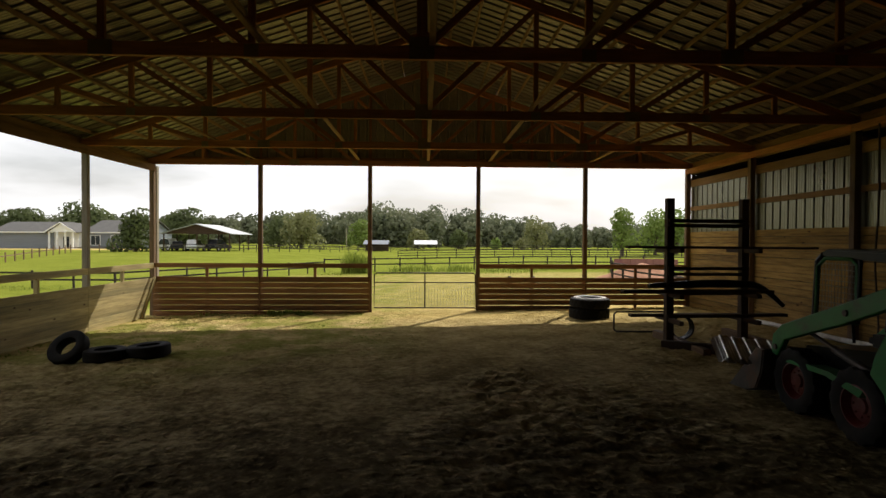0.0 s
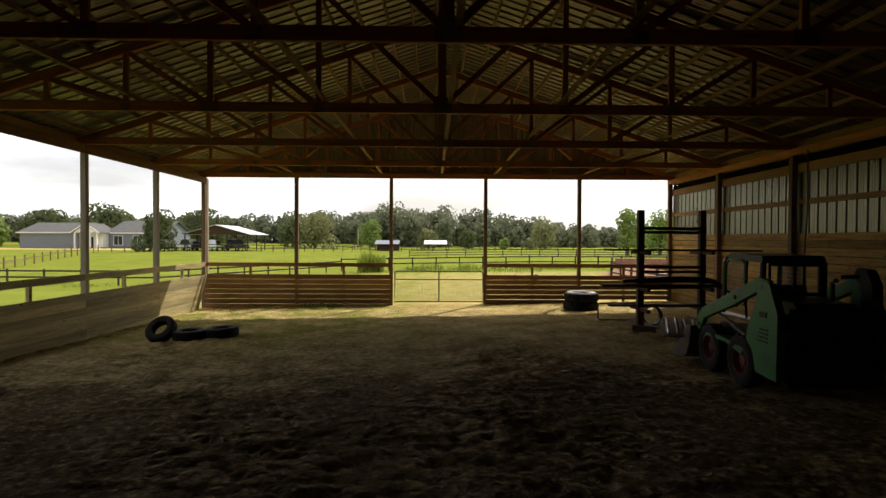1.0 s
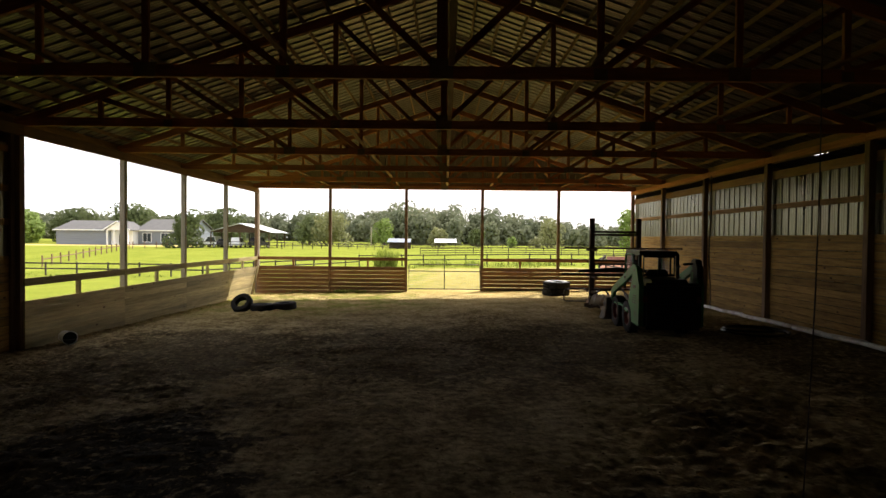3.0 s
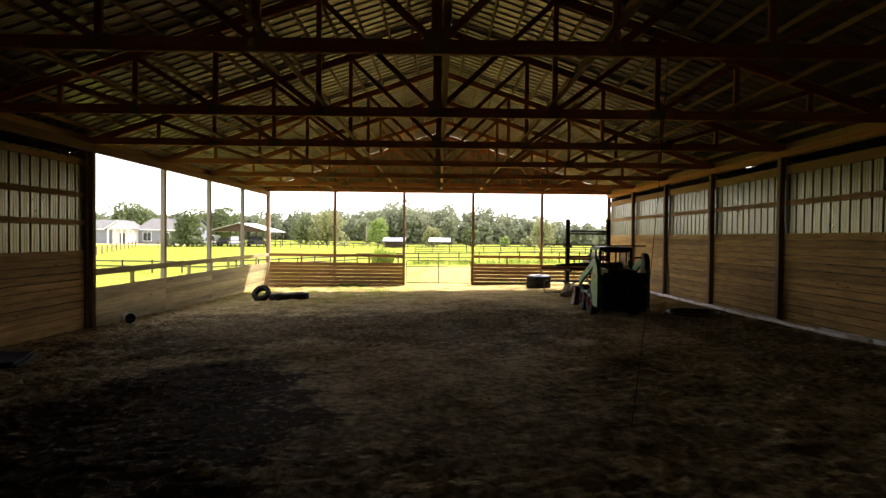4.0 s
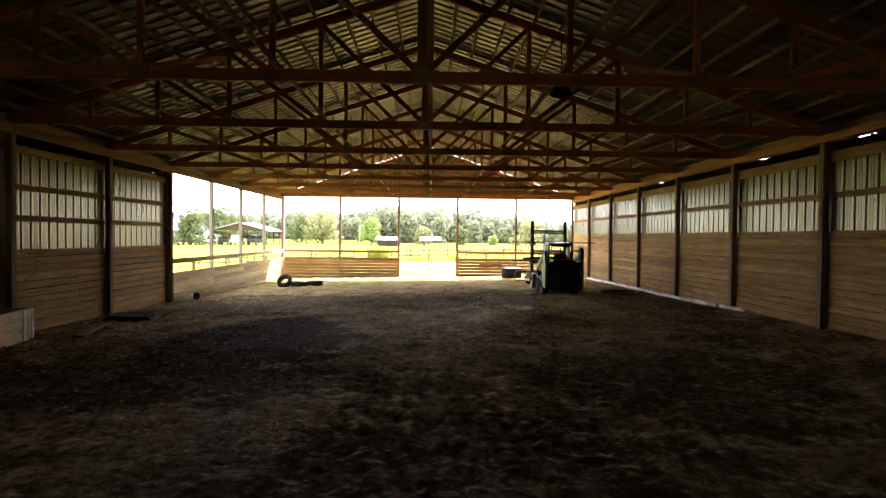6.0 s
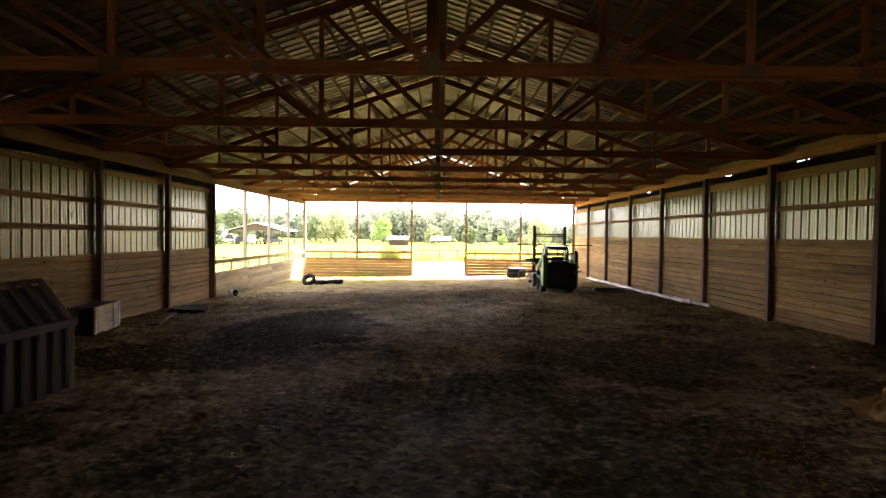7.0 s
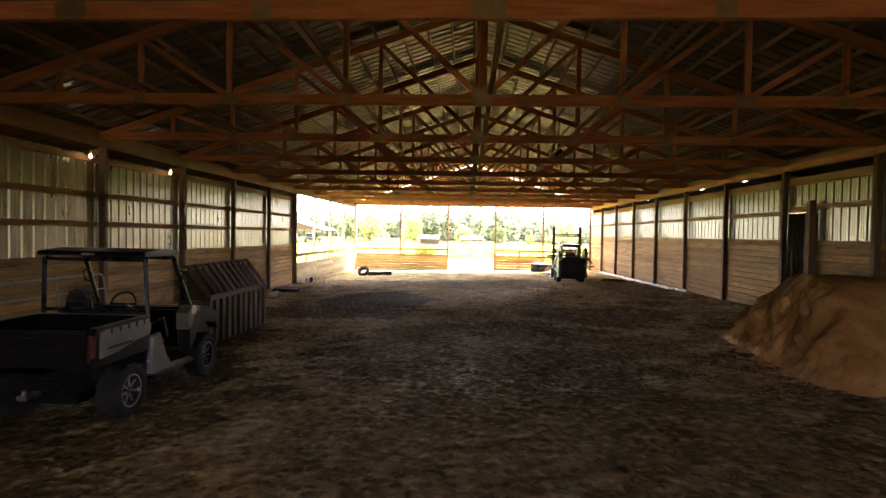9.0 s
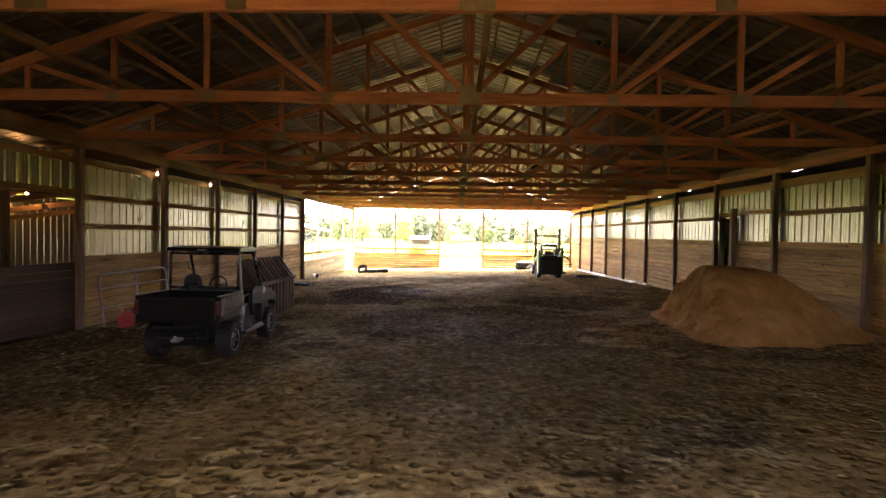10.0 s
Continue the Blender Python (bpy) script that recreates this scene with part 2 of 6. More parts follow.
M_SHINGLE = surface("grey_shingles", [(0.3, (0.07, 0.067, 0.062)), (0.7, (0.115, 0.11, 0.10))], scale=1.5, rough=0.85, bump=0.3, dist=0.02, fine=8, coord="World")
M_LAP = surface("grey_lap_siding", [(0.3, (0.15, 0.165, 0.19)), (0.7, (0.20, 0.22, 0.245))], scale=1.0, stretch=(0.2, 0.2, 5), rough=0.7, bump=0.2, dist=0.02, fine=5, coord="World")
M_TRIM = surface("white_trim", [(0.3, (0.72, 0.72, 0.70)), (0.7, (0.82, 0.82, 0.80))], scale=2, rough=0.6, bump=0.03, fine=10, coord="World")
M_SHEDROOF = surface("shed_roof", [(0.3, (0.45, 0.46, 0.45)), (0.7, (0.60, 0.61, 0.60))], scale=1, rough=0.45, bump=0.05, fine=8, coord="World", metal=0.3)
M_WHITEROOF = surface("white_roof", [(0.3, (0.72, 0.72, 0.72)), (0.7, (0.82, 0.82, 0.82))], scale=1, rough=0.4, bump=0.05, fine=8, coord="World")
M_REDDIRT = surface("red_dirt", [(0.3, (0.28, 0.12, 0.06)), (0.7, (0.45, 0.23, 0.13))], scale=1.5, rough=0.95, bump=0.8, dist=0.05, fine=14, coord="World")
M_REDMETAL = surface("faded_red_metal", [(0.3, (0.20, 0.085, 0.07)), (0.7, (0.28, 0.13, 0.11))], scale=2, rough=0.6, bump=0.1, fine=20, coord="World")
M_CARDARK = surface("dark_car_paint", [(0.3, (0.02, 0.02, 0.022)), (0.7, (0.04, 0.04, 0.045))], scale=2, rough=0.25, bump=0, fine=20)
M_CARLIGHT = surface("light_car_paint", [(0.3, (0.55, 0.55, 0.54)), (0.7, (0.68, 0.68, 0.67))], scale=2, rough=0.25, bump=0, fine=20)
M_GLASS = surface("dark_glass", [(0.3, (0.02, 0.025, 0.03)), (0.7, (0.03, 0.035, 0.04))], scale=2, rough=0.08, bump=0, fine=20, rough_var=0.02)
M_BULB = glow("lamp_bulb", (1.0, 0.74, 0.42), 3.0)
M_SHEDBULB = glow("shed_lamp_bulb", (1.0, 0.52, 0.16), 36.0)


def ground_material():
    m = bpy.data.materials.new("ground_soil")
    m.use_nodes = True
    nt = m.node_tree
    b = nt.nodes["Principled BSDF"]
    b.inputs["Specular IOR Level"].default_value = 0.1
    b.inputs["IOR"].default_value = 1.1
    geo = nt.nodes.new("ShaderNodeNewGeometry")
    pos = geo.outputs["Position"]
    sep = nt.nodes.new("ShaderNodeSeparateXYZ")
    nt.links.new(pos, sep.inputs[0])

    def noise_node(scale, detail=5.0, rough=0.6):
        n = nt.nodes.new("ShaderNodeTexNoise")
        n.inputs["Scale"].default_value, n.inputs["Detail"].default_value, n.inputs["Roughness"].default_value = scale, detail, rough
        nt.links.new(pos, n.inputs["Vector"])
        return n.outputs["Fac"]

    def ramp(fac, stops):
        r = nt.nodes.new("ShaderNodeValToRGB")
        while len(r.color_ramp.elements) < len(stops):
            r.color_ramp.elements.new(0.5)
        for e, (p, c) in zip(r.color_ramp.elements, stops):
            e.position, e.color = p, (*c, 1)
        nt.links.new(fac, r.inputs["Fac"])
        return r.outputs["Color"]

    def mix(fac, a, c):
        x = nt.nodes.new("ShaderNodeMix")
        x.data_type = "RGBA"
        nt.links.new(fac, x.inputs["Factor"])
        nt.links.new(a, x.inputs["A"])
        nt.links.new(c, x.inputs["B"])
        return x.outputs["Result"]

    def calc(op, a, c, d=None):
        x = nt.nodes.new("ShaderNodeMath")
        x.operation = op
        for i, v in enumerate((a, c, d)):
            if v is None:
                continue
            if isinstance(v, (int, float)):
                x.inputs[i].default_value = v
            else:
                nt.links.new(v, x.inputs[i])
        return x.outputs[0]

    def step(v, lo, hi):
        x = nt.nodes.new("ShaderNodeMapRange")
        x.interpolation_type = "SMOOTHSTEP"
        nt.links.new(v, x.inputs["Value"])
        x.inputs["From Min"].default_value, x.inputs["From Max"].default_value = lo, hi
        return x.outputs["Result"]

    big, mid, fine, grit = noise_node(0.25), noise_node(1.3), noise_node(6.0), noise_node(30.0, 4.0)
    warp = calc("MULTIPLY_ADD", big, 6.0, -3.0)
    warp2 = calc("MULTIPLY_ADD", mid, 1.6, -0.8)
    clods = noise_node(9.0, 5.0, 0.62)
    lane = nt.nodes.new("ShaderNodeMapping")
    lane.inputs["Scale"].default_value = (2.6, 0.22, 1.0)
    nt.links.new(pos, lane.inputs["Vector"])
    sn = nt.nodes.new("ShaderNodeTexNoise")
    sn.inputs["Scale"].default_value, sn.inputs["Detail"].default_value, sn.inputs["Roughness"].default_value, sn.inputs["Distortion"].default_value = 1.0, 6.0, 0.6, 0.6
    nt.links.new(lane.outputs["Vector"], sn.inputs["Vector"])
    streak = sn.outputs["Fac"]
    # colour follows the bump noise: relief shading painted in, tops pale, hollows dark
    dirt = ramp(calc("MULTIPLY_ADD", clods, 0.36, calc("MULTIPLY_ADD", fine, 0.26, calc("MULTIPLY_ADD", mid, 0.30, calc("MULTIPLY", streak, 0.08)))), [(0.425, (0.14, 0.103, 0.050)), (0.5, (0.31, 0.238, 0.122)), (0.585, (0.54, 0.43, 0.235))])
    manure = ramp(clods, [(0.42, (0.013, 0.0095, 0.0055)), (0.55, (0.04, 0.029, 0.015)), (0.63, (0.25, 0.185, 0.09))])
    # dark trampled patches, a large one on the left of the floor and scattered ones, and blots that darken other floor
    # areas
    def blot(cx, cy, rx, ry):
        dx = calc("DIVIDE", calc("ADD", sep.outputs["X"], calc("MULTIPLY_ADD", warp2, 1.5, -cx)), rx)
        dy = calc("DIVIDE", calc("ADD", sep.outputs["Y"], calc("MULTIPLY_ADD", warp, 0.5, -cy)), ry)
        rad = calc("SQRT", calc("ADD", calc("MULTIPLY", dx, dx), calc("MULTIPLY", dy, dy)), 0)
        ragged = calc("ADD", rad, calc("MULTIPLY_ADD", clods, 0.5, calc("MULTIPLY_ADD", mid, 0.9, -0.7)))
        return calc("SUBTRACT", 1.0, step(ragged, 0.72, 0.98))

    patch = blot(-3.5, -22.6, 2.4, 4.2)
    # set by eye: each blot darkens its floor area by 'much'
    for cx, cy, rx, ry, much in ((-4.6, -26.0, 3.2, 2.2, 0.78), (-5.2, -15.2, 3.0, 4.0, 0.6), (3.6, -26.5, 2.4, 2.4, 0.6), (-6.0, -35.5, 3.6, 5.0, 0.75),
                                 (0.6, -31.4, 4.2, 4.0, 0.6), (1.2, -37.4, 3.6, 4.0, 0.6), (7.2, -16.0, 1.8, 7.0, 0.55), (0.5, -14.8, 5.5, 3.4, 0.55)):
        patch = calc("MAXIMUM", patch, calc("MULTIPLY", blot(cx, cy, rx, ry), much))
    scatter = step(noise_node(0.45, 6.0, 0.65), 0.53, 0.68)
    broken = step(calc("MULTIPLY_ADD", mid, 0.5, calc("MULTIPLY", clods, 0.5)), 0.38, 0.5)
    dark = calc("MAXIMUM", calc("MULTIPLY", patch, calc("MULTIPLY_ADD", broken, 0.3, 0.66)), calc("MULTIPLY", scatter, 0.8))
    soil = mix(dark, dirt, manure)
    # paler tan dirt towards the near end: spilt sawdust, plus doorway light put into the colour
    tan = ramp(calc("MULTIPLY_ADD", clods, 0.5, calc("MULTIPLY", fine, 0.5)), [(0.34, (0.20, 0.133, 0.043)), (0.5, (0.315, 0.212, 0.071)), (0.66, (0.43, 0.298, 0.107))])
    near_lift = calc("MULTIPLY", calc("SUBTRACT", 1.0, step(calc("ADD", sep.outputs["Y"], warp), -38.0, -33.0)), step(noise_node(0.6, 5.0), 0.28, 0.48))
    soil = mix(calc("MULTIPLY", calc("MULTIPLY", near_lift, 0.8), calc("SUBTRACT", 1.0, calc("MULTIPLY", patch, 0.85))), soil, tan)
    # pale sand: full in the paddock outside, and grading into the floor towards the gate
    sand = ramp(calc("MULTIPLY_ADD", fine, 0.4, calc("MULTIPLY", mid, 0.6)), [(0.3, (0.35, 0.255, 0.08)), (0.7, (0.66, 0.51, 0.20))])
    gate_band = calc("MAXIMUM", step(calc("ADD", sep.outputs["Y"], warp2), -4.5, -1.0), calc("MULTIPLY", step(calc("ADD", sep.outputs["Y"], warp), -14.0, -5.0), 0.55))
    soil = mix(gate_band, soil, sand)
    # dry olive grass in the paddock behind the gate
    hay = ramp(calc("MULTIPLY_ADD", fine, 0.5, calc("MULTIPLY", mid, 0.5)), [(0.32, (0.15, 0.145, 0.035)), (0.5, (0.27, 0.235, 0.065)), (0.68, (0.42, 0.345, 0.12))])
    hay_here = calc("MULTIPLY", step(calc("ADD", sep.outputs["Y"], warp2), 0.2, 1.6), calc("SUBTRACT", 1.0, step(sep.outputs["Y"], 30.0, 40.0)))
    soil = mix(calc("MULTIPLY", hay_here, 0.85), soil, hay)
    grass = ramp(calc("MULTIPLY_ADD", fine, 0.45, calc("MULTIPLY", big, 0.6)), [(0.28, (0.105, 0.135, 0.018)), (0.5, (0.17, 0.195, 0.026)), (0.75, (0.25, 0.262, 0.045))])
    # grass: beyond the paddock, all along the left outside, and a ragged strip along the inside of the far wall
    out_left = calc("SUBTRACT", 1.0, step(calc("ADD", sep.outputs["X"], calc("MULTIPLY", warp2, 0.4)), -10.6, -9.6))
    beyond = step(calc("ADD", sep.outputs["Y"], calc("MULTIPLY", warp, 0.4)), 22.0, 25.0)
    out_right = step(calc("ADD", sep.outputs["X"], warp), 24.0, 27.0)
    strip = calc("MULTIPLY", step(calc("ADD", sep.outputs["Y"], warp), -11.0, -6.0),
                 calc("MULTIPLY", calc("SUBTRACT", 1.0, step(sep.outputs["X"], -2.5, 1.0)), step(noise_node(0.9, 5.0), 0.42, 0.58)))
    drive = calc("MULTIPLY", calc("MULTIPLY", step(calc("ADD", sep.outputs["Y"], warp2), 65.0, 67.0), calc("SUBTRACT", 1.0, step(calc("ADD", sep.outputs["Y"], warp2), 74.0, 76.0))),
                 calc("SUBTRACT", 1.0, step(calc("ADD", sep.outputs["X"], warp), -46.0, -43.0)))
    green = calc("MAXIMUM", calc("MAXIMUM", out_left, beyond), calc("MAXIMUM", out_right, calc("MULTIPLY", strip, 0.7)))
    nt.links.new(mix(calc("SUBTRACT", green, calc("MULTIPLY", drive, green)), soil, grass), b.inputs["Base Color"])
    wet = nt.nodes.new("ShaderNodeMapRange")
    nt.links.new(calc("MAXIMUM", green, calc("SUBTRACT", 1.0, mid)), wet.inputs["Value"])
    wet.inputs["From Min"].default_value, wet.inputs["From Max"].default_value = 0.3, 0.9
    wet.inputs["To Min"].default_value, wet.inputs["To Max"].default_value = 0.66, 0.95
    nt.links.new(wet.outputs["Result"], b.inputs["Roughness"])
    # trodden pits, deepest towards the near end
    jog = nt.nodes.new("ShaderNodeMix")
    jog.data_type = "VECTOR"
    jn = nt.nodes.new("ShaderNodeTexNoise")
    jn.inputs["Scale"].default_value = 3.0
    nt.links.new(pos, jn.inputs["Vector"])
    jog.inputs["Factor"].default_value = 0.12
    nt.links.new(pos, jog.inputs["A"])
    nt.links.new(jn.outputs["Color"], jog.inputs["B"])
    vor = nt.nodes.new("ShaderNodeTexVoronoi")
    vor.feature = "SMOOTH_F1"
    vor.inputs["Scale"].default_value, vor.inputs["Smoothness"].default_value = 8.2, 0.25
    nt.links.new(jog.outputs["Result"], vor.inputs["Vector"])
    near_end = calc("SUBTRACT", 1.0, step(calc("ADD", sep.outputs["Y"], warp2), -37.0, -29.0))
    scatter_in = calc("MULTIPLY_ADD", step(noise_node(0.8, 3.0), 0.38, 0.52), 0.7, 0.3)
    pits = calc("MULTIPLY", step(vor.outputs["Distance"], 0.20, 0.46), calc("MULTIPLY_ADD", near_end, 3.2, 0.6))
    lumps = calc("MULTIPLY", calc("MULTIPLY_ADD", clods, 0.7, calc("MULTIPLY", fine, 0.4)), calc("MULTIPLY_ADD", near_end, -0.65, 1.0))
    bp = nt.nodes.new("ShaderNodeBump")
    bp.inputs["Strength"].default_value, bp.inputs["Distance"].default_value = 1.0, 0.05
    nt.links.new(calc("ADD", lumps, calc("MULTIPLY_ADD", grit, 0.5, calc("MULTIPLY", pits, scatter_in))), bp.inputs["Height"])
    nt.links.new(bp.outputs["Normal"], b.inputs["Normal"])
    return m


M_GROUND = ground_material()


def debris_material(name, stops):
    m = bpy.data.materials.new(name)
    m.use_nodes = True
    nt = m.node_tree
    b = nt.nodes["Principled BSDF"]
    b.inputs["Roughness"].default_value, b.inputs["Specular IOR Level"].default_value = 0.9, 0.1
    geo = nt.nodes.new("ShaderNodeNewGeometry")
    r = nt.nodes.new("ShaderNodeValToRGB")
    while len(r.color_ramp.elements) < len(stops):
        r.color_ramp.elements.new(0.5)
    for e, (p, c) in zip(r.color_ramp.elements, stops):
        e.position, e.color = p, (*c, 1)
    nt.links.new(geo.outputs["Random Per Island"], r.inputs["Fac"])
    nt.links.new(r.outputs["Color"], b.inputs["Base Color"])
    return m


M_CRUMBS = debris_material("dirt_crumbs", [(0.0, (0.10, 0.07, 0.035)), (0.5, (0.22, 0.15, 0.075)), (0.9, (0.36, 0.255, 0.135)), (1.0, (0.50, 0.38, 0.23))])
M_CHIPS = debris_material("sawdust_chips", [(0.0, (0.26, 0.13, 0.04)), (0.6, (0.42, 0.23, 0.08)), (1.0, (0.62, 0.38, 0.16))])

# ---- building blocks ----
S = 3.66          # one bay
HALF = 9.05       # post lines at x = -HALF and HALF
BAYS = 13
ROOF_RIDGE, ROOF_PITCH = 8.13, 0.3333
CHORD_Z = 4.842   # underside of the bottom chords
rnd = random.Random(7)


def smooth(v):
    v = min(1.0, max(0.0, v))
    return v * v * (3 - 2 * v)


def gz(x, y):
    """Height of the ground."""
    core = -0.0165 * min(0.0, max(-75.0, y)) + 0.018 * min(9.0, max(-9.0, x)) - 0.02
    rise = 1.0 * smooth((-x - 8) / 22) * smooth((y - 12) / 46)
    return core + rise - 0.2 * smooth(y / 12) + 0.35 * smooth((y - 55) / 60)


def zr(x):
    """Height of the roof sheet's underside."""
    return ROOF_RIDGE - ROOF_PITCH * abs(x)


def finish(name, mesh, material, parent=None, label="", m=None):
    ob = new(name, mesh)
    if material and not mesh.materials:
        mesh.materials.append(material)
    if parent:
        ob.parent = parent
    if m is not None:
        ob.matrix_basis = m
    if label:
        ob["label"] = label
    return ob


def part(name, bm, material, parent=None, label="", m=None, soft=False):
    mesh = bpy.data.meshes.new(name)
    bm.normal_update()
    bm.to_mesh(mesh)
    bm.free()
    if soft:
        mesh.shade_smooth()
        mesh.set_sharp_from_angle(angle=radians(38))
    return finish(name, mesh, material, parent, label, m)


def empty(name, m, label="", category="", group="", kind=""):
    ob = new(name)
    ob.empty_display_size = 0.2
    ob.matrix_basis = m
    return tagged(ob, label, category, group, kind)


BEAMS = {}


def beam_mesh(length, depth, thick, material, chamfer=0.006):
    """A board with broken edges: length along X, thickness along Y, depth along Z, centred."""
    key = (round(length, 2), round(depth, 3), round(thick, 3), material.name)
    if key not in BEAMS:
        bm = bmesh.new()
        bmesh.ops.create_cube(bm, size=1.0)
        bmesh.ops.scale(bm, vec=(length, thick, depth), verts=bm.verts)
        c = min(chamfer, thick * 0.2, depth * 0.2)
        bmesh.ops.bevel(bm, geom=bm.edges[:], offset=c, segments=1, affect="EDGES")
        mesh = bpy.data.meshes.new("board")
        bm.to_mesh(mesh)
        bm.free()
        mesh.materials.append(material)
        BEAMS[key] = mesh
    return BEAMS[key]


def beam(name, p0, p1, depth, thick, material, parent=None, label="", up=(0, 0, 1)):
    """A board from p0 to p1 (its middle line); depth lies along up."""
    p0, p1 = Vector(p0), Vector(p1)
    x = (p1 - p0).normalized()
    u = Vector(up)
    y = u.cross(x)
    if y.length < 1e-4:
        y = Vector((0, 1, 0)).cross(x)
    y.normalize()
    z = x.cross(y)
    m = Matrix((x, y, z)).transposed().to_4x4()
    m.translation = (p0 + p1) / 2
    return finish(name, beam_mesh((p1 - p0).length, depth, thick, material), material, parent, label, m)


def add_box(bm, x0, x1, y0, y1, z0, z1, bevel=0.0, m=None):
    r = bmesh.ops.create_cube(bm, size=1.0)
    vs = r["verts"]
    bmesh.ops.scale(bm, vec=(x1 - x0, y1 - y0, z1 - z0), verts=vs)
    bmesh.ops.translate(bm, vec=((x0 + x1) / 2, (y0 + y1) / 2, (z0 + z1) / 2), verts=vs)
    if bevel:
        es = list({e for v in vs for e in v.link_edges})
        out = bmesh.ops.bevel(bm, geom=es, offset=bevel, segments=2, affect="EDGES")
        vs = list({v for f in out["faces"] for v in f.verts} | {v for v in vs if v.is_valid})
    if m is not None:
        bmesh.ops.transform(bm, matrix=m, verts=vs)
    return vs


def add_tube(bm, points, r, n=8, closed=False, caps=True):
    """A round tube through points."""
    pts = [Vector(p) for p in points]
    rings = []
    cnt = len(pts)
    prev = None
    for i, p in enumerate(pts):
        a = pts[(i - 1) % cnt] if (i or closed) else p
        b = pts[(i + 1) % cnt] if (i < cnt - 1 or closed) else p
        d = (b - a).normalized()
        if prev is None:
            ref = Vector((0, 0, 1)) if abs(d.z) < 0.9 else Vector((1, 0, 0))
            u = d.cross(ref).normalized()
        else:
            u = (prev - d * prev.dot(d)).normalized()
        prev = u
        v = d.cross(u)
        rr = r[i] if isinstance(r, (list, tuple)) else r
        rings.append([bm.verts.new(p + (u * math.cos(k * 2 * math.pi / n) + v * math.sin(k * 2 * math.pi / n)) * rr) for k in range(n)])
    last = cnt if closed else cnt - 1
    for i in range(last):
        a, b = rings[i], rings[(i + 1) % cnt]
        for k in range(n):
            bm.faces.new((a[k], a[(k + 1) % n], b[(k + 1) % n], b[k]))
    if caps and not closed:
        bm.faces.new(rings[0][::-1])
        bm.faces.new(rings[-1])


def add_lathe(bm, profile, n=28, m=None, closed=True):
    """A body of revolution about X: profile of (along, radius)."""
    rings = []
    made = []
    for a, r in profile:
        ring = [bm.verts.new((a, r * math.cos(k * 2 * math.pi / n), r * math.sin(k * 2 * math.pi / n))) for k in range(n)]
        rings.append(ring)
        made += ring
    count = len(rings) if closed else len(rings) - 1
    for i in range(count):
        a, b = rings[i], rings[(i + 1) % len(rings)]
        for k in range(n):
            bm.faces.new((a[k], b[k], b[(k + 1) % n], a[(k + 1) % n]))
    if m is not None:
        bmesh.ops.transform(bm, matrix=m, verts=made)
    return made


def add_prism(bm, outline, axis, a0, a1):
    """A polygon of 2D points extruded along axis 'x', 'y' or 'z'."""
    def at(p, a):
        return {"x": (a, p[0], p[1]), "y": (p[0], a, p[1]), "z": (p[0], p[1], a)}[axis]
    v0 = [bm.verts.new(at(p, a0)) for p in outline]
    v1 = [bm.verts.new(at(p, a1)) for p in outline]
    n = len(outline)
    fs = [bm.faces.new(v0), bm.faces.new(v1[::-1])]
    for i in range(n):
        fs.append(bm.faces.new((v0[i], v1[i], v1[(i + 1) % n], v0[(i + 1) % n])))
    bmesh.ops.recalc_face_normals(bm, faces=fs)
    return v0 + v1


def sheet(name, rows, material, parent=None, label="", soft=True):
    """A surface through rows of points."""
    n = len(rows[0])
    verts = [p for r in rows for p in r]
    faces = [(i * n + k, i * n + k + 1, (i + 1) * n + k + 1, (i + 1) * n + k) for i in range(len(rows) - 1) for k in range(n - 1)]
    mesh = bpy.data.meshes.new(name)
    mesh.from_pydata(verts, [], faces)
    mesh.update()
    if soft:
        mesh.shade_smooth()
    return finish(name, mesh, material, parent, label)


def rib_profile(a, b, pitch=0.305, top=0.026, foot=0.07, depth=0.03):
    """(along, depth) of ribbed sheet metal from a to b."""
    pts = [(a, 0.0)]
    c = a + pitch / 2
    while c < b - foot:
        pts += [(c - foot / 2, 0.0), (c - top / 2, depth), (c + top / 2, depth), (c + foot / 2, 0.0)]
        for e in (0.38, 0.62):
            q = c + pitch * e
            if q < b - foot:
                pts += [(q - 0.018, 0.0), (q - 0.006, 0.005), (q + 0.006, 0.005), (q + 0.018, 0.0)]
        c += pitch
    pts.append((b, 0.0))
    return pts


def ribbed_sheet(name, along, up, origin, out, length, height, material, parent=None, label="", thick=True):
    """Ribbed metal: ribs stand along 'up', the profile runs along 'along', ribs bulge towards 'out'."""
    along, up, out, origin = Vector(along), Vector(up), Vector(out), Vector(origin)
    prof = rib_profile(0.0, length)
    lo = [origin + along * a + out * d for a, d in prof]
    hi = [p + up * height for p in lo]
    lo2 = [p + out * 0.003 for p in lo]
    hi2 = [p + out * 0.003 for p in hi]
    n = len(lo)
    verts = lo + hi + lo2 + hi2
    faces = []
    for i in range(n - 1):
        faces.append((i, i + 1, n + i + 1, n + i))
        faces.append((2 * n + i + 1, 2 * n + i, 3 * n + i, 3 * n + i + 1))
    mesh = bpy.data.meshes.new(name)
    mesh.from_pydata([tuple(v) for v in verts], [], faces)
    mesh.update()
    return finish(name, mesh, material, parent, label)


# ---- ground: one sheet to the horizon ----
def ground_lines(inner, outer, fine, steps):
    v = list(np.arange(inner[0], inner[1] + 1e-6, fine))
    lo = [inner[0] - (abs(outer[0] - inner[0])) * (k / steps) ** 3 for k in range(steps, 0, -1)]
    hi = [inner[1] + (outer[1] - inner[1]) * (k / steps) ** 3 for k in range(1, steps + 1)]
    return lo + v + hi


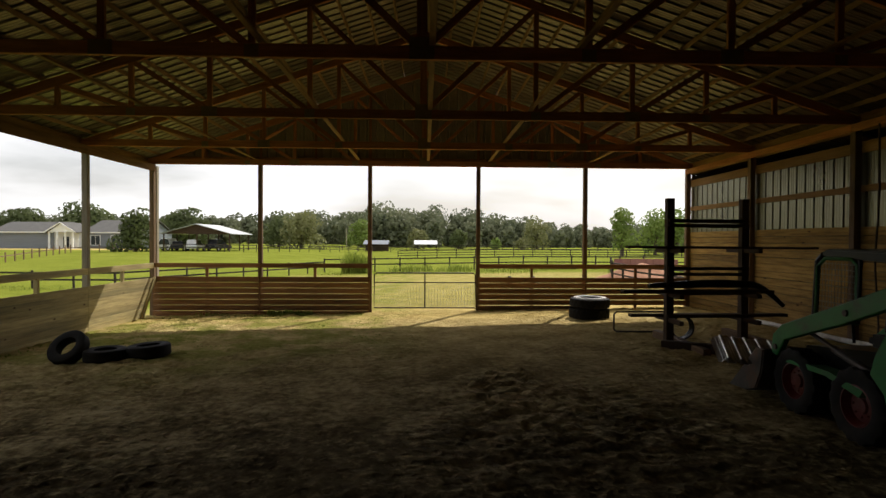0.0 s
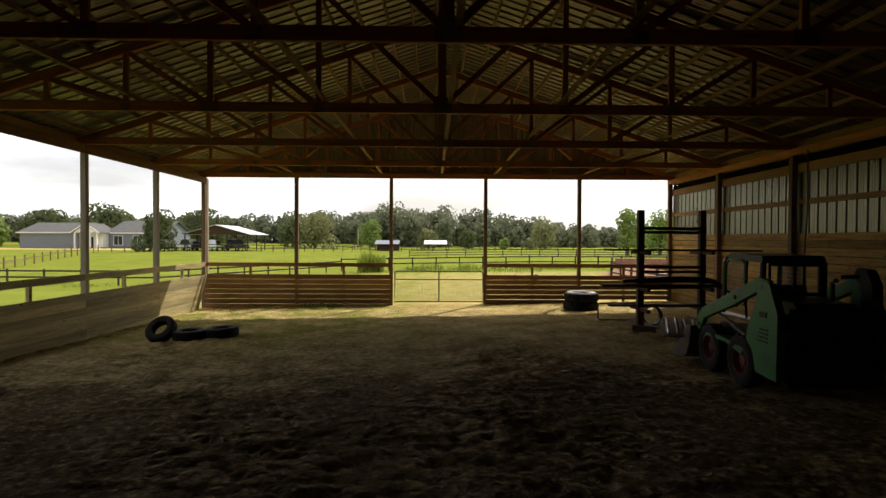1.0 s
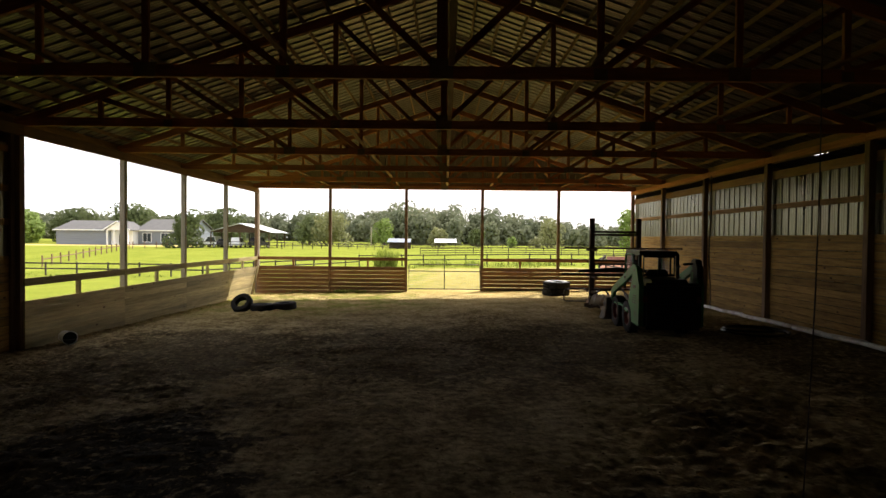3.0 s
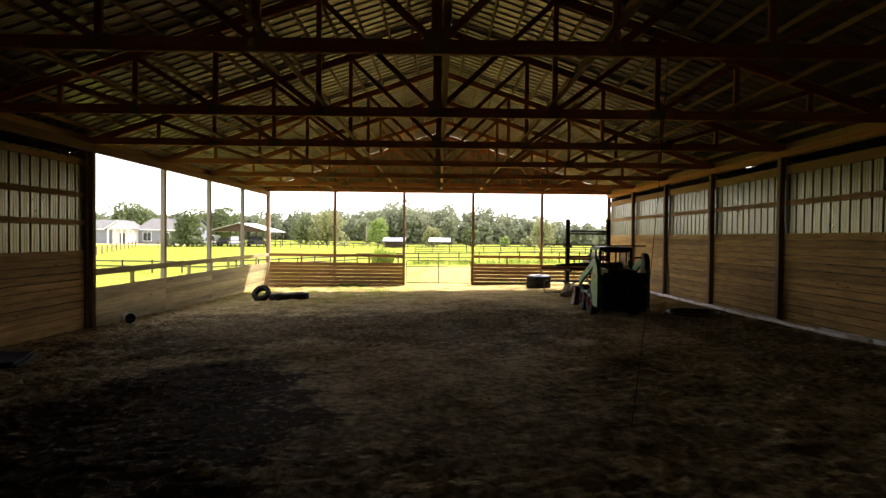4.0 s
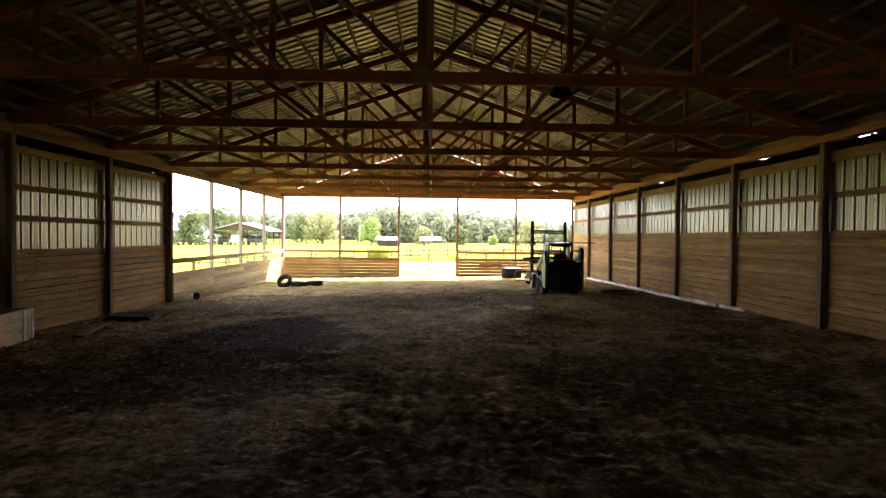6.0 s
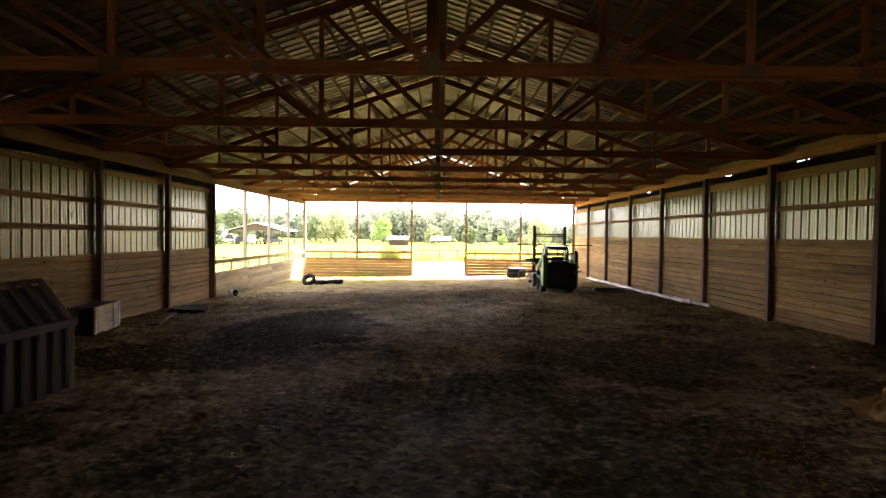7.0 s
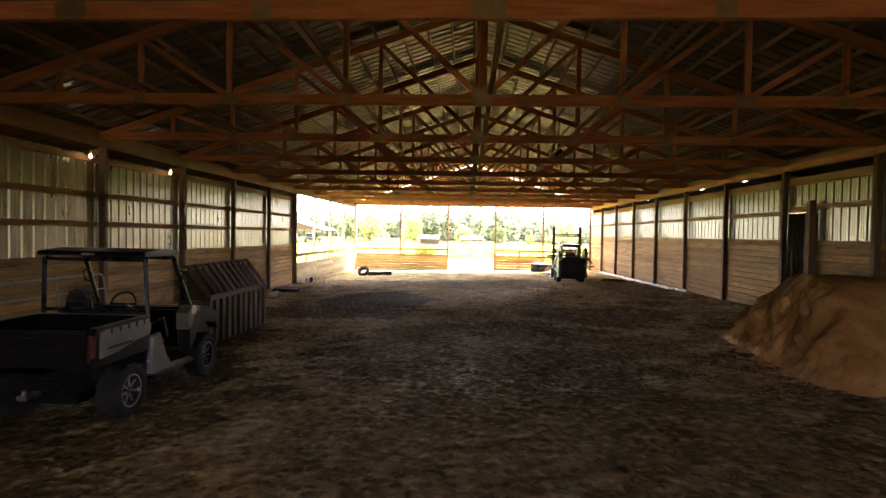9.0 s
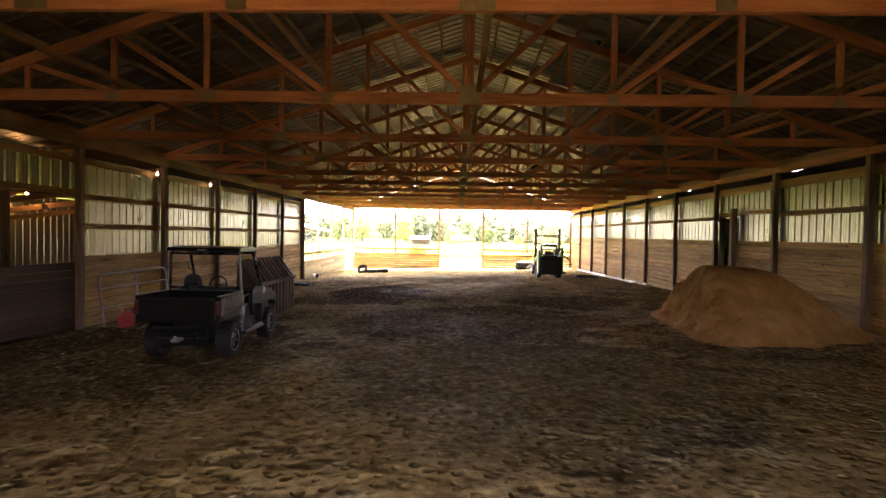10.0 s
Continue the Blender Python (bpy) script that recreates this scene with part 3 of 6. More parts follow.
def churn(x, y):
    """Hoof prints, wheel tracks and lumps in the floor."""
    inside = smooth((9.4 - abs(x)) / 0.6) * smooth((2.0 - y) / 2.0) * smooth((y + 62) / 3)
    out = 0.05 * noise.noise((x * 0.12, y * 0.12, 3.0))
    if inside <= 0:
        return out * 0.6
    # packed lanes between rougher, trampled stretches
    wide = noise.noise((x * 0.30, y * 0.17, 7.0))
    rough = 0.35 + 0.75 * smooth(0.5 + 1.3 * wide + 0.10 * (abs(x - 0.5) - 3.0))
    near = smooth((-30 - y) / 6)
    rough *= 1 - 0.6 * near
    h = 0.03 * noise.noise((x * 0.8, y * 0.6, 0))
    h += rough * (0.032 * noise.noise((x * 1.7, y * 4.4, 5)) + 0.03 * noise.noise((x * 4.2, y * 6.6, 9)) + 0.014 * noise.noise((x * 9.5, y * 10.5, 4)))
    # hoof prints
    prints = (1 - 0.75 * near) * smooth(0.35 + 1.6 * noise.noise((x * 0.42, y * 0.30, 12.0)) - 0.5 * smooth((y + 12) / 8))
    if prints > 0.03:
        wx, wy = x + 0.05 * noise.noise((x * 3, y * 3, 21)), y + 0.05 * noise.noise((x * 3, y * 3, 31))
        d = noise.voronoi((wx * 4.4, wy * 4.8, 0.5))[0][0]
        h += prints * (0.012 * smooth((d - 0.34) / 0.2) - 0.034 * smooth((0.40 - d) / 0.28))
    # wheel tracks with tread bars
    for c, w in ((0.9, 0.15), (2.35, 0.15), (3.3, 0.13), (4.9, 0.13)):
        cx = c + 0.75 * math.sin(y * 0.16 + c * 2) + 0.3 * math.sin(y * 0.41 + c)
        q = abs(x - cx) / w
        if q < 1.6:
            keep = smooth(0.8 + 1.6 * noise.noise((c * 5.0, y * 0.22, 1.0)))
            h += keep * 0.005 * math.exp(-q ** 4) * math.sin(y * 33 + 9 * q)
    # trampled hollow on the left
    h -= 0.05 * math.exp(-((x + 5.0) / 2.4) ** 2 - ((y + 21.5) / 5.0) ** 2)
    return h * inside + out * 0.3


gx = ground_lines((-9.6, 9.6), (-900, 900), 0.056, 42)
gy = ground_lines((-48.0, 2.0), (-600, 1500), 0.056, 46)
g_verts = [(x, y, gz(x, y) + churn(x, y)) for y in gy for x in gx]
g_n = len(gx)
g_faces = [(j * g_n + i, j * g_n + i + 1, (j + 1) * g_n + i + 1, (j + 1) * g_n + i) for j in range(len(gy) - 1) for i in range(g_n - 1)]
g_mesh = bpy.data.meshes.new("ground")
g_mesh.from_pydata(g_verts, [], g_faces)
g_mesh.update()
g_mesh.shade_smooth()
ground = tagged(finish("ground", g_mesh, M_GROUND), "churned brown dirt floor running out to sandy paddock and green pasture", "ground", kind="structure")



def crumbs(name, spots, material, label, seed):
    """Small uneven lumps and chips strewn on the floor."""
    rs = random.Random(seed)
    verts, faces = [], []
    for x0, x1, y0, y1, count, size, flat in spots:
        made = 0
        while made < count:
            x, y = rs.uniform(x0, x1), rs.uniform(y0, y1)
            if rs.random() > smooth(0.5 + 1.6 * noise.noise((x * 0.5, y * 0.4, seed))) + 0.12:
                made += 0.25
                continue
            made += 1
            s = size * (0.35 + 0.9 * rs.random() ** 2.5)
            z = gz(x, y) + churn(x, y) + s * flat * 0.25
            a = rs.uniform(0, 6.28)
            ca, sa = math.cos(a) * s, math.sin(a) * s
            k = len(verts)
            q = [rs.uniform(0.3, 0.65) for _ in range(4)]
            verts += [(x + ca * q[0], y + sa * q[0], z), (x - sa * q[1] * 0.7, y + ca * q[1] * 0.7, z + 0.1 * s), (x - ca * q[2], y - sa * q[2], z), (x + sa * q[3] * 0.7, y - ca * q[3] * 0.7, z),
                      (x + rs.uniform(-0.15, 0.15) * s, y + rs.uniform(-0.15, 0.15) * s, z + s * flat * rs.uniform(0.5, 0.9)), (x, y, z - s * 0.4)]
            for i in range(4):
                j = (i + 1) % 4
                faces += [(k + i, k + j, k + 4), (k + j, k + i, k + 5)]
    mesh = bpy.data.meshes.new(name)
    mesh.from_pydata(verts, [], faces)
    mesh.update()
    return tagged(finish(name, mesh, material), label, "crumbs", kind="stuff")


crumbs("dirt_crumbs", [(-8.8, 8.8, -43.0, -30.0, 9000, 0.034, 0.35), (-8.8, 8.8, -30.0, -13.0, 7000, 0.038, 0.35), (-8.8, -7.2, -36.0, -14.0, 500, 0.09, 0.4)],
       M_CRUMBS, "brown dirt crumbs and dry clods strewn over the floor", 3)
crumbs("sawdust_chips", [(3.2, 5.2, -34.8, -30.3, 2600, 0.04, 0.3), (2.2, 4.4, -33.6, -29.6, 700, 0.036, 0.3)], M_CHIPS, "loose sawdust chips spilt round the heap", 8)

# ---- roof ----
roof = tagged(empty("roof", pose(0, 0, 0)), "ribbed metal gable roof seen from below", "roof", kind="structure")
Y0, Y1 = -S * BAYS - 0.4, 0.24
for side in (-1, 1):
    way = Vector((side, 0, -ROOF_PITCH))
    ln = way.length
    ribbed_sheet("roof_sheet", (0, 1, 0), way / ln, (0, Y0, ROOF_RIDGE), (way / ln).cross(Vector((0, 1, 0))) * -side, Y1 - Y0, 9.75 * ln, M_ROOF, roof)
    for i in range(17):
        x = side * (0.12 + i * 0.575)
        beam("purlin", (x, Y0 + 0.1, zr(x) - 0.048), (x, Y1 - 0.1, zr(x) - 0.048), 0.089, 0.038, M_PURLIN, roof, up=(-side * ROOF_PITCH, 0, 1))
bm = bmesh.new()
add_prism(bm, [(-0.3, zr(0.3) + 0.05), (0, ROOF_RIDGE + 0.09), (0.3, zr(0.3) + 0.05), (0.3, zr(0.3) + 0.06), (0, ROOF_RIDGE + 0.10), (-0.3, zr(0.3) + 0.06)], "y", Y0, Y1)
part("ridge_cap", bm, M_ROOF, roof)


# ---- trusses ----
def truss_parts(root):
    zb = CHORD_Z + 0.092
    beam("bottom_chord", (-9.1, 0, zb), (9.1, 0, zb), 0.184, 0.078, M_TRUSS, root)
    top = lambda x: zr(x) - 0.098 - 0.097
    for s in (-1, 1):
        beam("top_chord", (s * 9.35, 0, top(9.35)), (s * 0.02, 0, top(0.02)), 0.184, 0.076, M_TRUSS, root)
    beam("king_post", (0, 0.001, zb + 0.09), (0, 0.001, top(0) - 0.05), 0.14, 0.07, M_TRUSS, root, up=(1, 0, 0))
    xs = (0.0, 2.3, 4.3, 5.85, 7.3)
    for s in (-1, 1):
        for a, b in zip(xs, xs[1:]):
            beam("web_post", (s * b, 0.002, zb + 0.09), (s * b, 0.002, top(b) - 0.09), 0.10, 0.06, M_TRUSS, root, up=(1, 0, 0))
            beam("web_diagonal", (s * (a + 0.06), 0.003, zb + 0.08), (s * (b - 0.05), 0.003, top(b) - 0.08), 0.10, 0.056, M_TRUSS, root, up=(1, 0, 0))
    for x, w, h in ((0.0, 0.34, 0.30), (2.3, 0.20, 0.17), (-2.3, 0.20, 0.17), (4.3, 0.32, 0.2), (-4.3, 0.32, 0.2), (5.85, 0.18, 0.15), (-5.85, 0.18, 0.15)):
        for y in (-0.042, 0.042):
            beam("gusset_plate", (x - w / 2, y, zb + (h - 0.184) * 0.5), (x + w / 2, y, zb + (h - 0.184) * 0.5), h, 0.003, M_PLATE, root)


truss = empty("roof_truss", pose(0, -S, 0), "reddish timber roof truss with metal plates spanning the barn", "truss", "roof trusses of the barn")
truss_parts(truss)
for k in range(2, BAYS + 1):
    copy_thing(truss, pose(rnd.uniform(-0.02, 0.02), -S * k, 0))
copy_thing(truss, pose(0, -0.19, 0))

# boards that tie the trusses together, lying on the bottom chords
ties = tagged(empty("chord_ties", pose(0, 0, 0)), "long timber ties laid over the truss bottom chords", "brace", kind="structure")
for x in (-5.6, -2.18, 0.13, 2.18, 5.6):
    beam("tie_board", (x, -S * BAYS, CHORD_Z + 0.205), (x, -0.1, CHORD_Z + 0.205), 0.089, 0.038, M_GIRT, ties, up=(1, 0, 0))
for x, s in ((-4.3, -1), (4.3, 1)):
    for k in range(0, BAYS, 3):
        beam("sway_brace", (x, -S * k - 0.2, zr(x) - 0.4), (x + s * 0.05, -S * (k + 1) + 0.2, CHORD_Z + 0.25), 0.089, 0.038, M_TRUSS, ties)

# ---- posts ----
def post(x, y, top, material=None, size=0.145):
    z = gz(x, y)
    ob = beam("post", (x, y, z - 0.3), (x, y, top), size, size, material or M_POST, up=(0, 1, 0))
    return tagged(ob, "rough square timber post of the barn frame", "post", "posts of the barn frame")


for k in range(0, BAYS + 1):
    post(HALF, -S * k, 4.83)
    if 0 < k < 4:      # the open bays stand a little outside the low wall
        post((-9.18, -9.28, -9.25)[k - 1], (-3.36, -6.82, -10.52)[k - 1], 4.83, M_GREYPOST)
    else:
        post(-HALF, -S * k, 4.83)
for x in (-5.49, -1.83, 1.83, 5.49):
    post(x, 0, 4.90, size=0.135)
post(-HALF - 0.02, 0.26, 4.83, M_GREYPOST)
for x in (-5.49, 5.49):
    post(x, -S * BAYS, 4.9)

# ---- eave girders and headers ----
wall_left = tagged(empty("wall_left", pose(0, 0, 0)), "long side wall of pine boards below ribbed metal, open towards the pasture", "wall", kind="structure")
wall_right = tagged(empty("wall_right", pose(0, 0, 0)), "long side wall of pine boards below ribbed metal siding", "wall", kind="structure")
wall_far = tagged(empty("wall_far", pose(0, 0, 0)), "open gable end with low board walls and timber header", "wall", kind="structure")
for s, w in ((-1, wall_left), (1, wall_right)):
    for k in range(BAYS):
        y0, y1 = -S * k, -S * (k + 1)
        xin = s * (HALF - 0.094)
        # left girder takes the timber darkened for shade
        beam("girder", (xin, y0 - 0.004, 4.735 if s < 0 else 4.765), (xin, y1 + 0.004, 4.735 if s < 0 else 4.765), 0.235 if s < 0 else 0.165, 0.04, M_TRUSS if s > 0 else M_EAVESHADED, w)
        xo = s * (HALF + 0.094)
        beam("girder", (xo, y0 - 0.004, 4.875), (xo, y1 + 0.004, 4.875), 0.39, 0.04, M_GIRT, w)


def metal_wall(name, s, k0, k1, z0, z1, wall):
    y0, y1 = -S * k1, -S * k0
    return ribbed_sheet(name, (0, 1, 0), (0, 0, 1), (s * (HALF + 0.118), y0, z0), (s, 0, 0), y1 - y0, z1 - z0, M_SIDING, wall)


def girts(s, k, heights, wall, mat, y0=None, y1=None):
    a, b = (-S * k - 0.004, -S * (k + 1) + 0.004) if y0 is None else (y0, y1)
    for z in heights:
        beam("girt", (s * (HALF + 0.094), a, z), (s * (HALF + 0.094), b, z), 0.14, 0.038, mat, wall)


def planks(s, k, top, wall, mat, height=0.184, y0=None, y1=None, xoff=0.094, bottom=None):
    """Boards laid from the top down to the ground between two posts."""
    a, b = (-S * k, -S * (k + 1)) if y0 is None else (y0, y1)
    low = min(gz(s * 9, a), gz(s * 9, b)) - 0.05 if bottom is None else bottom
    z = top
    while z > low:
        d = rnd.uniform(-0.004, 0.004)
        x = s * (HALF + xoff + d)
        # now and then a board in two lengths
        if rnd.random() < 0.07:
            c = a + (b - a) * rnd.choice((0.33, 0.5, 0.62))
            pieces = ((a, c), (c, b))
        else:
            pieces = ((a, b),)
        for p, q in pieces:
            dz = rnd.uniform(-0.003, 0.003)
            beam("plank", (x, p - 0.004, z - height / 2 + dz), (x, q + 0.004, z - height / 2 + dz), height - rnd.choice((0.005, 0.007, 0.009, 0.012, 0.02)), 0.036, mat, wall)
        z -= height


DOOR_Y0, DOOR_Y1 = -S * 7 - 0.12, -26.95     # doorway in the right wall
for k in range(BAYS):
    if k == 7:
        girts(1, k, (3.61,), wall_right, M_GIRT)
        planks(1, k, 2.71, wall_right, M_PINE, y0=DOOR_Y1 - 0.08, y1=-S * 8)
    else:
        girts(1, k, (3.50,), wall_right, M_GIRT)
        planks(1, k, 2.71, wall_right, M_PINE)
for k in range(BAYS):
    beam("top_girt", (HALF + 0.094, -S * k - 0.004, 4.36), (HALF + 0.094, -S * (k + 1) + 0.004, 4.36), 0.235, 0.038, M_GIRT, wall_right)
metal_wall("siding", 1, 0, 7, 2.55, 4.42, wall_right)
ribbed_sheet("siding", (0, 1, 0), (0, 0, 1), (HALF + 0.118, -S * 8, 2.55), (1, 0, 0), S * 8 + DOOR_Y1 - 0.08, 1.87, M_SIDING, wall_right)
ribbed_sheet("siding", (0, 1, 0), (0, 0, 1), (HALF + 0.118, DOOR_Y1 - 0.08, 3.56), (1, 0, 0), DOOR_Y0 - DOOR_Y1 + 0.2, 0.86, M_SIDING, wall_right)
metal_wall("siding", 1, 8, BAYS, 2.55, 4.42, wall_right)
tagged(beam("post", (HALF - 0.05, DOOR_Y1 - 0.02, gz(9, -27) - 0.2), (HALF - 0.05, DOOR_Y1 - 0.02, 3.78), 0.17, 0.17, M_POST, up=(0, 1, 0)),
       "short timber door post beside the dark doorway", "post", "posts of the barn frame")

OPEN_K = 9        # opening into the side barn in the left wall
for k in range(4, BAYS):
    if k == OPEN_K:
        girts(-1, k, (4.33, 3.58), wall_left, M_GIRT)
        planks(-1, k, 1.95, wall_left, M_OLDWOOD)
        continue
    girts(-1, k, (4.33, 3.50, 2.79), wall_left, M_GIRT)
    planks(-1, k, 2.08, wall_left, M_PINE)
metal_wall("siding", -1, 4, OPEN_K, 1.95, 4.45, wall_left)
ribbed_sheet("siding", (0, 1, 0), (0, 0, 1), (-HALF - 0.118, -S * (OPEN_K + 1), 3.56), (-1, 0, 0), S, 0.9, M_SIDING, wall_left)
metal_wall("siding", -1, OPEN_K + 1, BAYS, 1.95, 4.45, wall_left)

beam("corner_trim", (-HALF - 0.10, -S * 4 - 0.13, gz(-9, -S * 4) - 0.1), (-HALF - 0.10, -S * 4 - 0.13, 4.66), 0.11, 0.16, M_POST, wall_left, up=(0, 1, 0))

# low wall with a rail along the open bays on the left; its far end is cut on a slant
for k in range(4):
    y0, y1 = -S * k - (0.0 if k else 0.12), -S * (k + 1)
    top = 1.10
    low = min(gz(-9, y0), gz(-9, y1)) - 0.04
    z, i = top, 0
    while z > low:
        cut = 0.0 if k else (top - z + 0.09) * 0.68
        x = -HALF + 0.094 + rnd.uniform(-0.003, 0.003)
        beam("plank", (x, y0 - cut - 0.003, z - 0.092), (x, y1 + 0.003, z - 0.092), 0.179, 0.036, M_GREYBOARD, wall_left)
        z -= 0.184
    beam("rail", (-HALF + 0.096, y0, 1.50), (-HALF + 0.096, y1 + 0.004, 1.50), 0.17, 0.038, M_GREYBOARD, wall_left)
    beam("rail_post", (-HALF + 0.03, (y0 + y1) / 2, gz(-9, y0) - 0.1), (-HALF + 0.03, (y0 + y1) / 2, 1.44), 0.09, 0.09, M_GREYBOARD, wall_left, up=(0, 1, 0))
beam("slanted_board", (-HALF + 0.15, -0.14, 1.12), (-HALF + 0.15, -1.05, gz(-9, -1) - 0.05), 0.14, 0.04, M_GREYBOARD, wall_left, up=(0, 1, 0))

# far end: header, gable sheet with a slit of light under the roof, low walls and rails
beam("header", (-9.15, -0.03 + 0.12, 5.02), (9.15, -0.03 + 0.12, 5.02), 0.25, 0.04, M_ENDBOARD, wall_far)
beam("header", (-9.15, -0.088, 4.98), (9.15, -0.088, 4.98), 0.17, 0.04, M_ENDBOARD, wall_far)
gable_prof = [(a, d) for a, d in rib_profile(-9.1, 9.1)]
rows = [[(a, 0.15 + d, 4.90) for a, d in gable_prof], [(a, 0.15 + d, max(4.92, zr(a) - 0.09)) for a, d in gable_prof]]
sheet("gable_sheet", rows, M_GABLE, wall_far, soft=False)
for x in (-7.3, -5.49, -3.66, -1.83, 0, 1.83, 3.66, 5.49, 7.3):
    beam("gable_stud", (x, 0.06, 5.1), (x, 0.06, zr(x) - 0.17), 0.089, 0.038, M_ENDBOARD, wall_far, up=(1, 0, 0))
for i, (xa, xb, gap) in enumerate(((-9.0, -5.49, 0.009), (-5.49, -1.83, 0.009), (1.83, 5.49, 0.022), (5.49, 8.98, 0.022))):
    z = 1.14
    low = min(gz(xa, 0), gz(xb, 0)) - 0.02 + (0.05 if gap > 0.01 else 0.0)
    while z - 0.19 > low - 0.1:
        g = gap if rnd.random() < 0.75 else 0.012
        beam("plank", (xa + 0.005, -0.1, z - 0.095), (xb - 0.005, -0.1, z - 0.095), 0.19 - g, 0.038, M_ENDBOARD, wall_far)
        z -= 0.19
    beam("rail", (xa, -0.1, 1.51), (xb - 0.004, -0.1, 1.51), 0.15, 0.038, M_ENDBOARD, wall_far)
    xm = (xa + xb) / 2
    beam("rail_post", (xm, -0.04, gz(xm, 0) - 0.1), (xm, -0.04, 1.46), 0.09, 0.07, M_ENDBOARD, wall_far, up=(1, 0, 0))

# near end behind the camera, out of view: assumed gable sheet, header and siding round a doorway
wall_near = tagged(empty("wall_near", pose(0, 0, 0)), "assumed gable end wall out of view, with header and one doorway", "wall", kind="structure")
yn = -S * BAYS
rows = [[(a, yn - 0.15 - d, 4.90) for a, d in gable_prof], [(a, yn - 0.15 - d, max(4.92, zr(a) - 0.10)) for a, d in gable_prof]]
sheet("gable_sheet", rows, M_GABLE, wall_near, soft=False)
beam("header", (-9.15, yn - 0.1, 5.0), (9.15, yn - 0.1, 5.0), 0.25, 0.04, M_ENDBOARD, wall_near)
# unseen siding narrows the doorway to limit the light it lets in
for xa, ln, z0 in ((-9.15, 7.55, 0.3), (1.6, 7.55, 0.3), (-1.6, 3.2, 3.7)):
    ribbed_sheet("siding", (1, 0, 0), (0, 0, 1), (xa, yn - 0.13, z0), (0, -1, 0), ln, 4.95 - z0, M_SIDING, wall_near)
for x in (-1.6, 1.6):
    beam("door_post", (x, yn - 0.08, 0.5), (x, yn - 0.08, 4.9), 0.14, 0.09, M_POST, wall_near, up=(1, 0, 0))

# ---- lean-to sheds along both sides ----
def lean_to(side, k0, k1, width, label, gaps):
    root = tagged(empty("side_shed", pose(0, 0, 0)), label, "side shed", kind="structure")
    y0, y1 = -S * k1, -S * k0
    x0, x1 = side * (HALF + 0.12), side * (HALF + width)
    way = Vector((x1 - x0, 0, -0.9))
    ln = way.length
    cuts = sorted(gaps)
    at = y0
    for c, w in cuts + [(y1, 0)]:
        if c - at > 0.1:
            ribbed_sheet("roof_sheet", (0, 1, 0), way / ln, (x0, at, 4.70), Vector((0, 0, 1)), c - at, ln, M_ROOF, root)
        at = c + w
    # short sheets that leave a slot beside the wall
    for c, w in cuts:
        p = Vector((x0, c, 4.70)) + way / ln * 0.08
        ribbed_sheet("roof_sheet", (0, 1, 0), way / ln, p, Vector((0, 0, 1)), w, ln - 0.08, M_ROOF, root)
    ribbed_sheet("outer_siding", (0, 1, 0), (0, 0, 1), (x1 - side * 0.1, y0, -0.4), (side, 0, 0), y1 - y0, 4.2, M_SIDING, root)
    for y in (y0, y1):
        ends = [(x0 + side * (0.01 + a), y + d, 4.70 - 0.9 * a / abs(x1 - x0)) for a, d in rib_profile(0.0, abs(x1 - x0) - 0.12)]
        sheet("end_siding", [[(a, c2, -0.4) for a, c2, z in ends], ends], M_SIDING, root, soft=False)
    for k in range(k0, k1 + 1):
        beam("shed_post", (x1 - side * 0.25, -S * k, gz(x1, -S * k) - 0.2), (x1 - side * 0.25, -S * k, 3.75), 0.14, 0.14, M_POST, root, up=(0, 1, 0))
        beam("rafter", (x0, -S * k, 4.54), (x1 - side * 0.1, -S * k, 3.66), 0.14, 0.04, M_GIRT, root)
    for f in (0.15, 0.4, 0.65, 0.9):
        x = x0 + (x1 - x0) * f
        beam("shed_purlin", (x, y0, 4.63 - 0.9 * f - 0.01), (x, y1, 4.63 - 0.9 * f - 0.01), 0.038, 0.089, M_GIRT, root)
    return root


slots = lambda ks: [(-S * k - f, 0.45) for k, f in ks]
shed_left = lean_to(-1, 4, BAYS, 5.6, "shed of ribbed metal with stalls along the side of the barn",
                    slots(((4, 1.1), (4, 2.0), (4, 2.9), (5, 2.9), (5, 1.8), (6, 2.5), (7, 0.9), (7, 2.4), (8, 1.3), (8, 3.0), (9, 0.8), (9, 2.2), (10, 1.5), (11, 1.0))))
shed_right = lean_to(1, 0, BAYS, 4.2, "dark lean-to shed of ribbed metal along the side of the barn",
                     slots(((5, 1.4), (6, 1.2), (8, 0.9), (9, 2.6), (3, 2.1))))
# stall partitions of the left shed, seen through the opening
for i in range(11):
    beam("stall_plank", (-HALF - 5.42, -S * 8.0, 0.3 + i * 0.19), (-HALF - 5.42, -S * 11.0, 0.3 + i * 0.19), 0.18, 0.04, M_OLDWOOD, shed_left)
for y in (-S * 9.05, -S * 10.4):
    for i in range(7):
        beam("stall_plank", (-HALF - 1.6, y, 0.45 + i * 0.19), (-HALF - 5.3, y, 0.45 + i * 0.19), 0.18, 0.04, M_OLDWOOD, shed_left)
for x in (-10.7, -12.2):
    beam("stall_post", (x, -S * 9.05, 0.2), (x, -S * 9.05, 3.9), 0.14, 0.14, M_POST, shed_left, up=(0, 1, 0))
    beam("stall_post", (x - 0.6, -S * 10.4, 0.2), (x - 0.6, -S * 10.4, 3.9), 0.14, 0.14, M_POST, shed_left, up=(0, 1, 0))
for k in (8.0, 8.5, 9.0, 9.5, 10.0):
    beam("stall_beam", (-HALF - 0.15, -S * k - 0.09, 3.55), (-HALF - 5.2, -S * k - 0.09, 2.95), 0.14, 0.05, M_GIRT, shed_left)
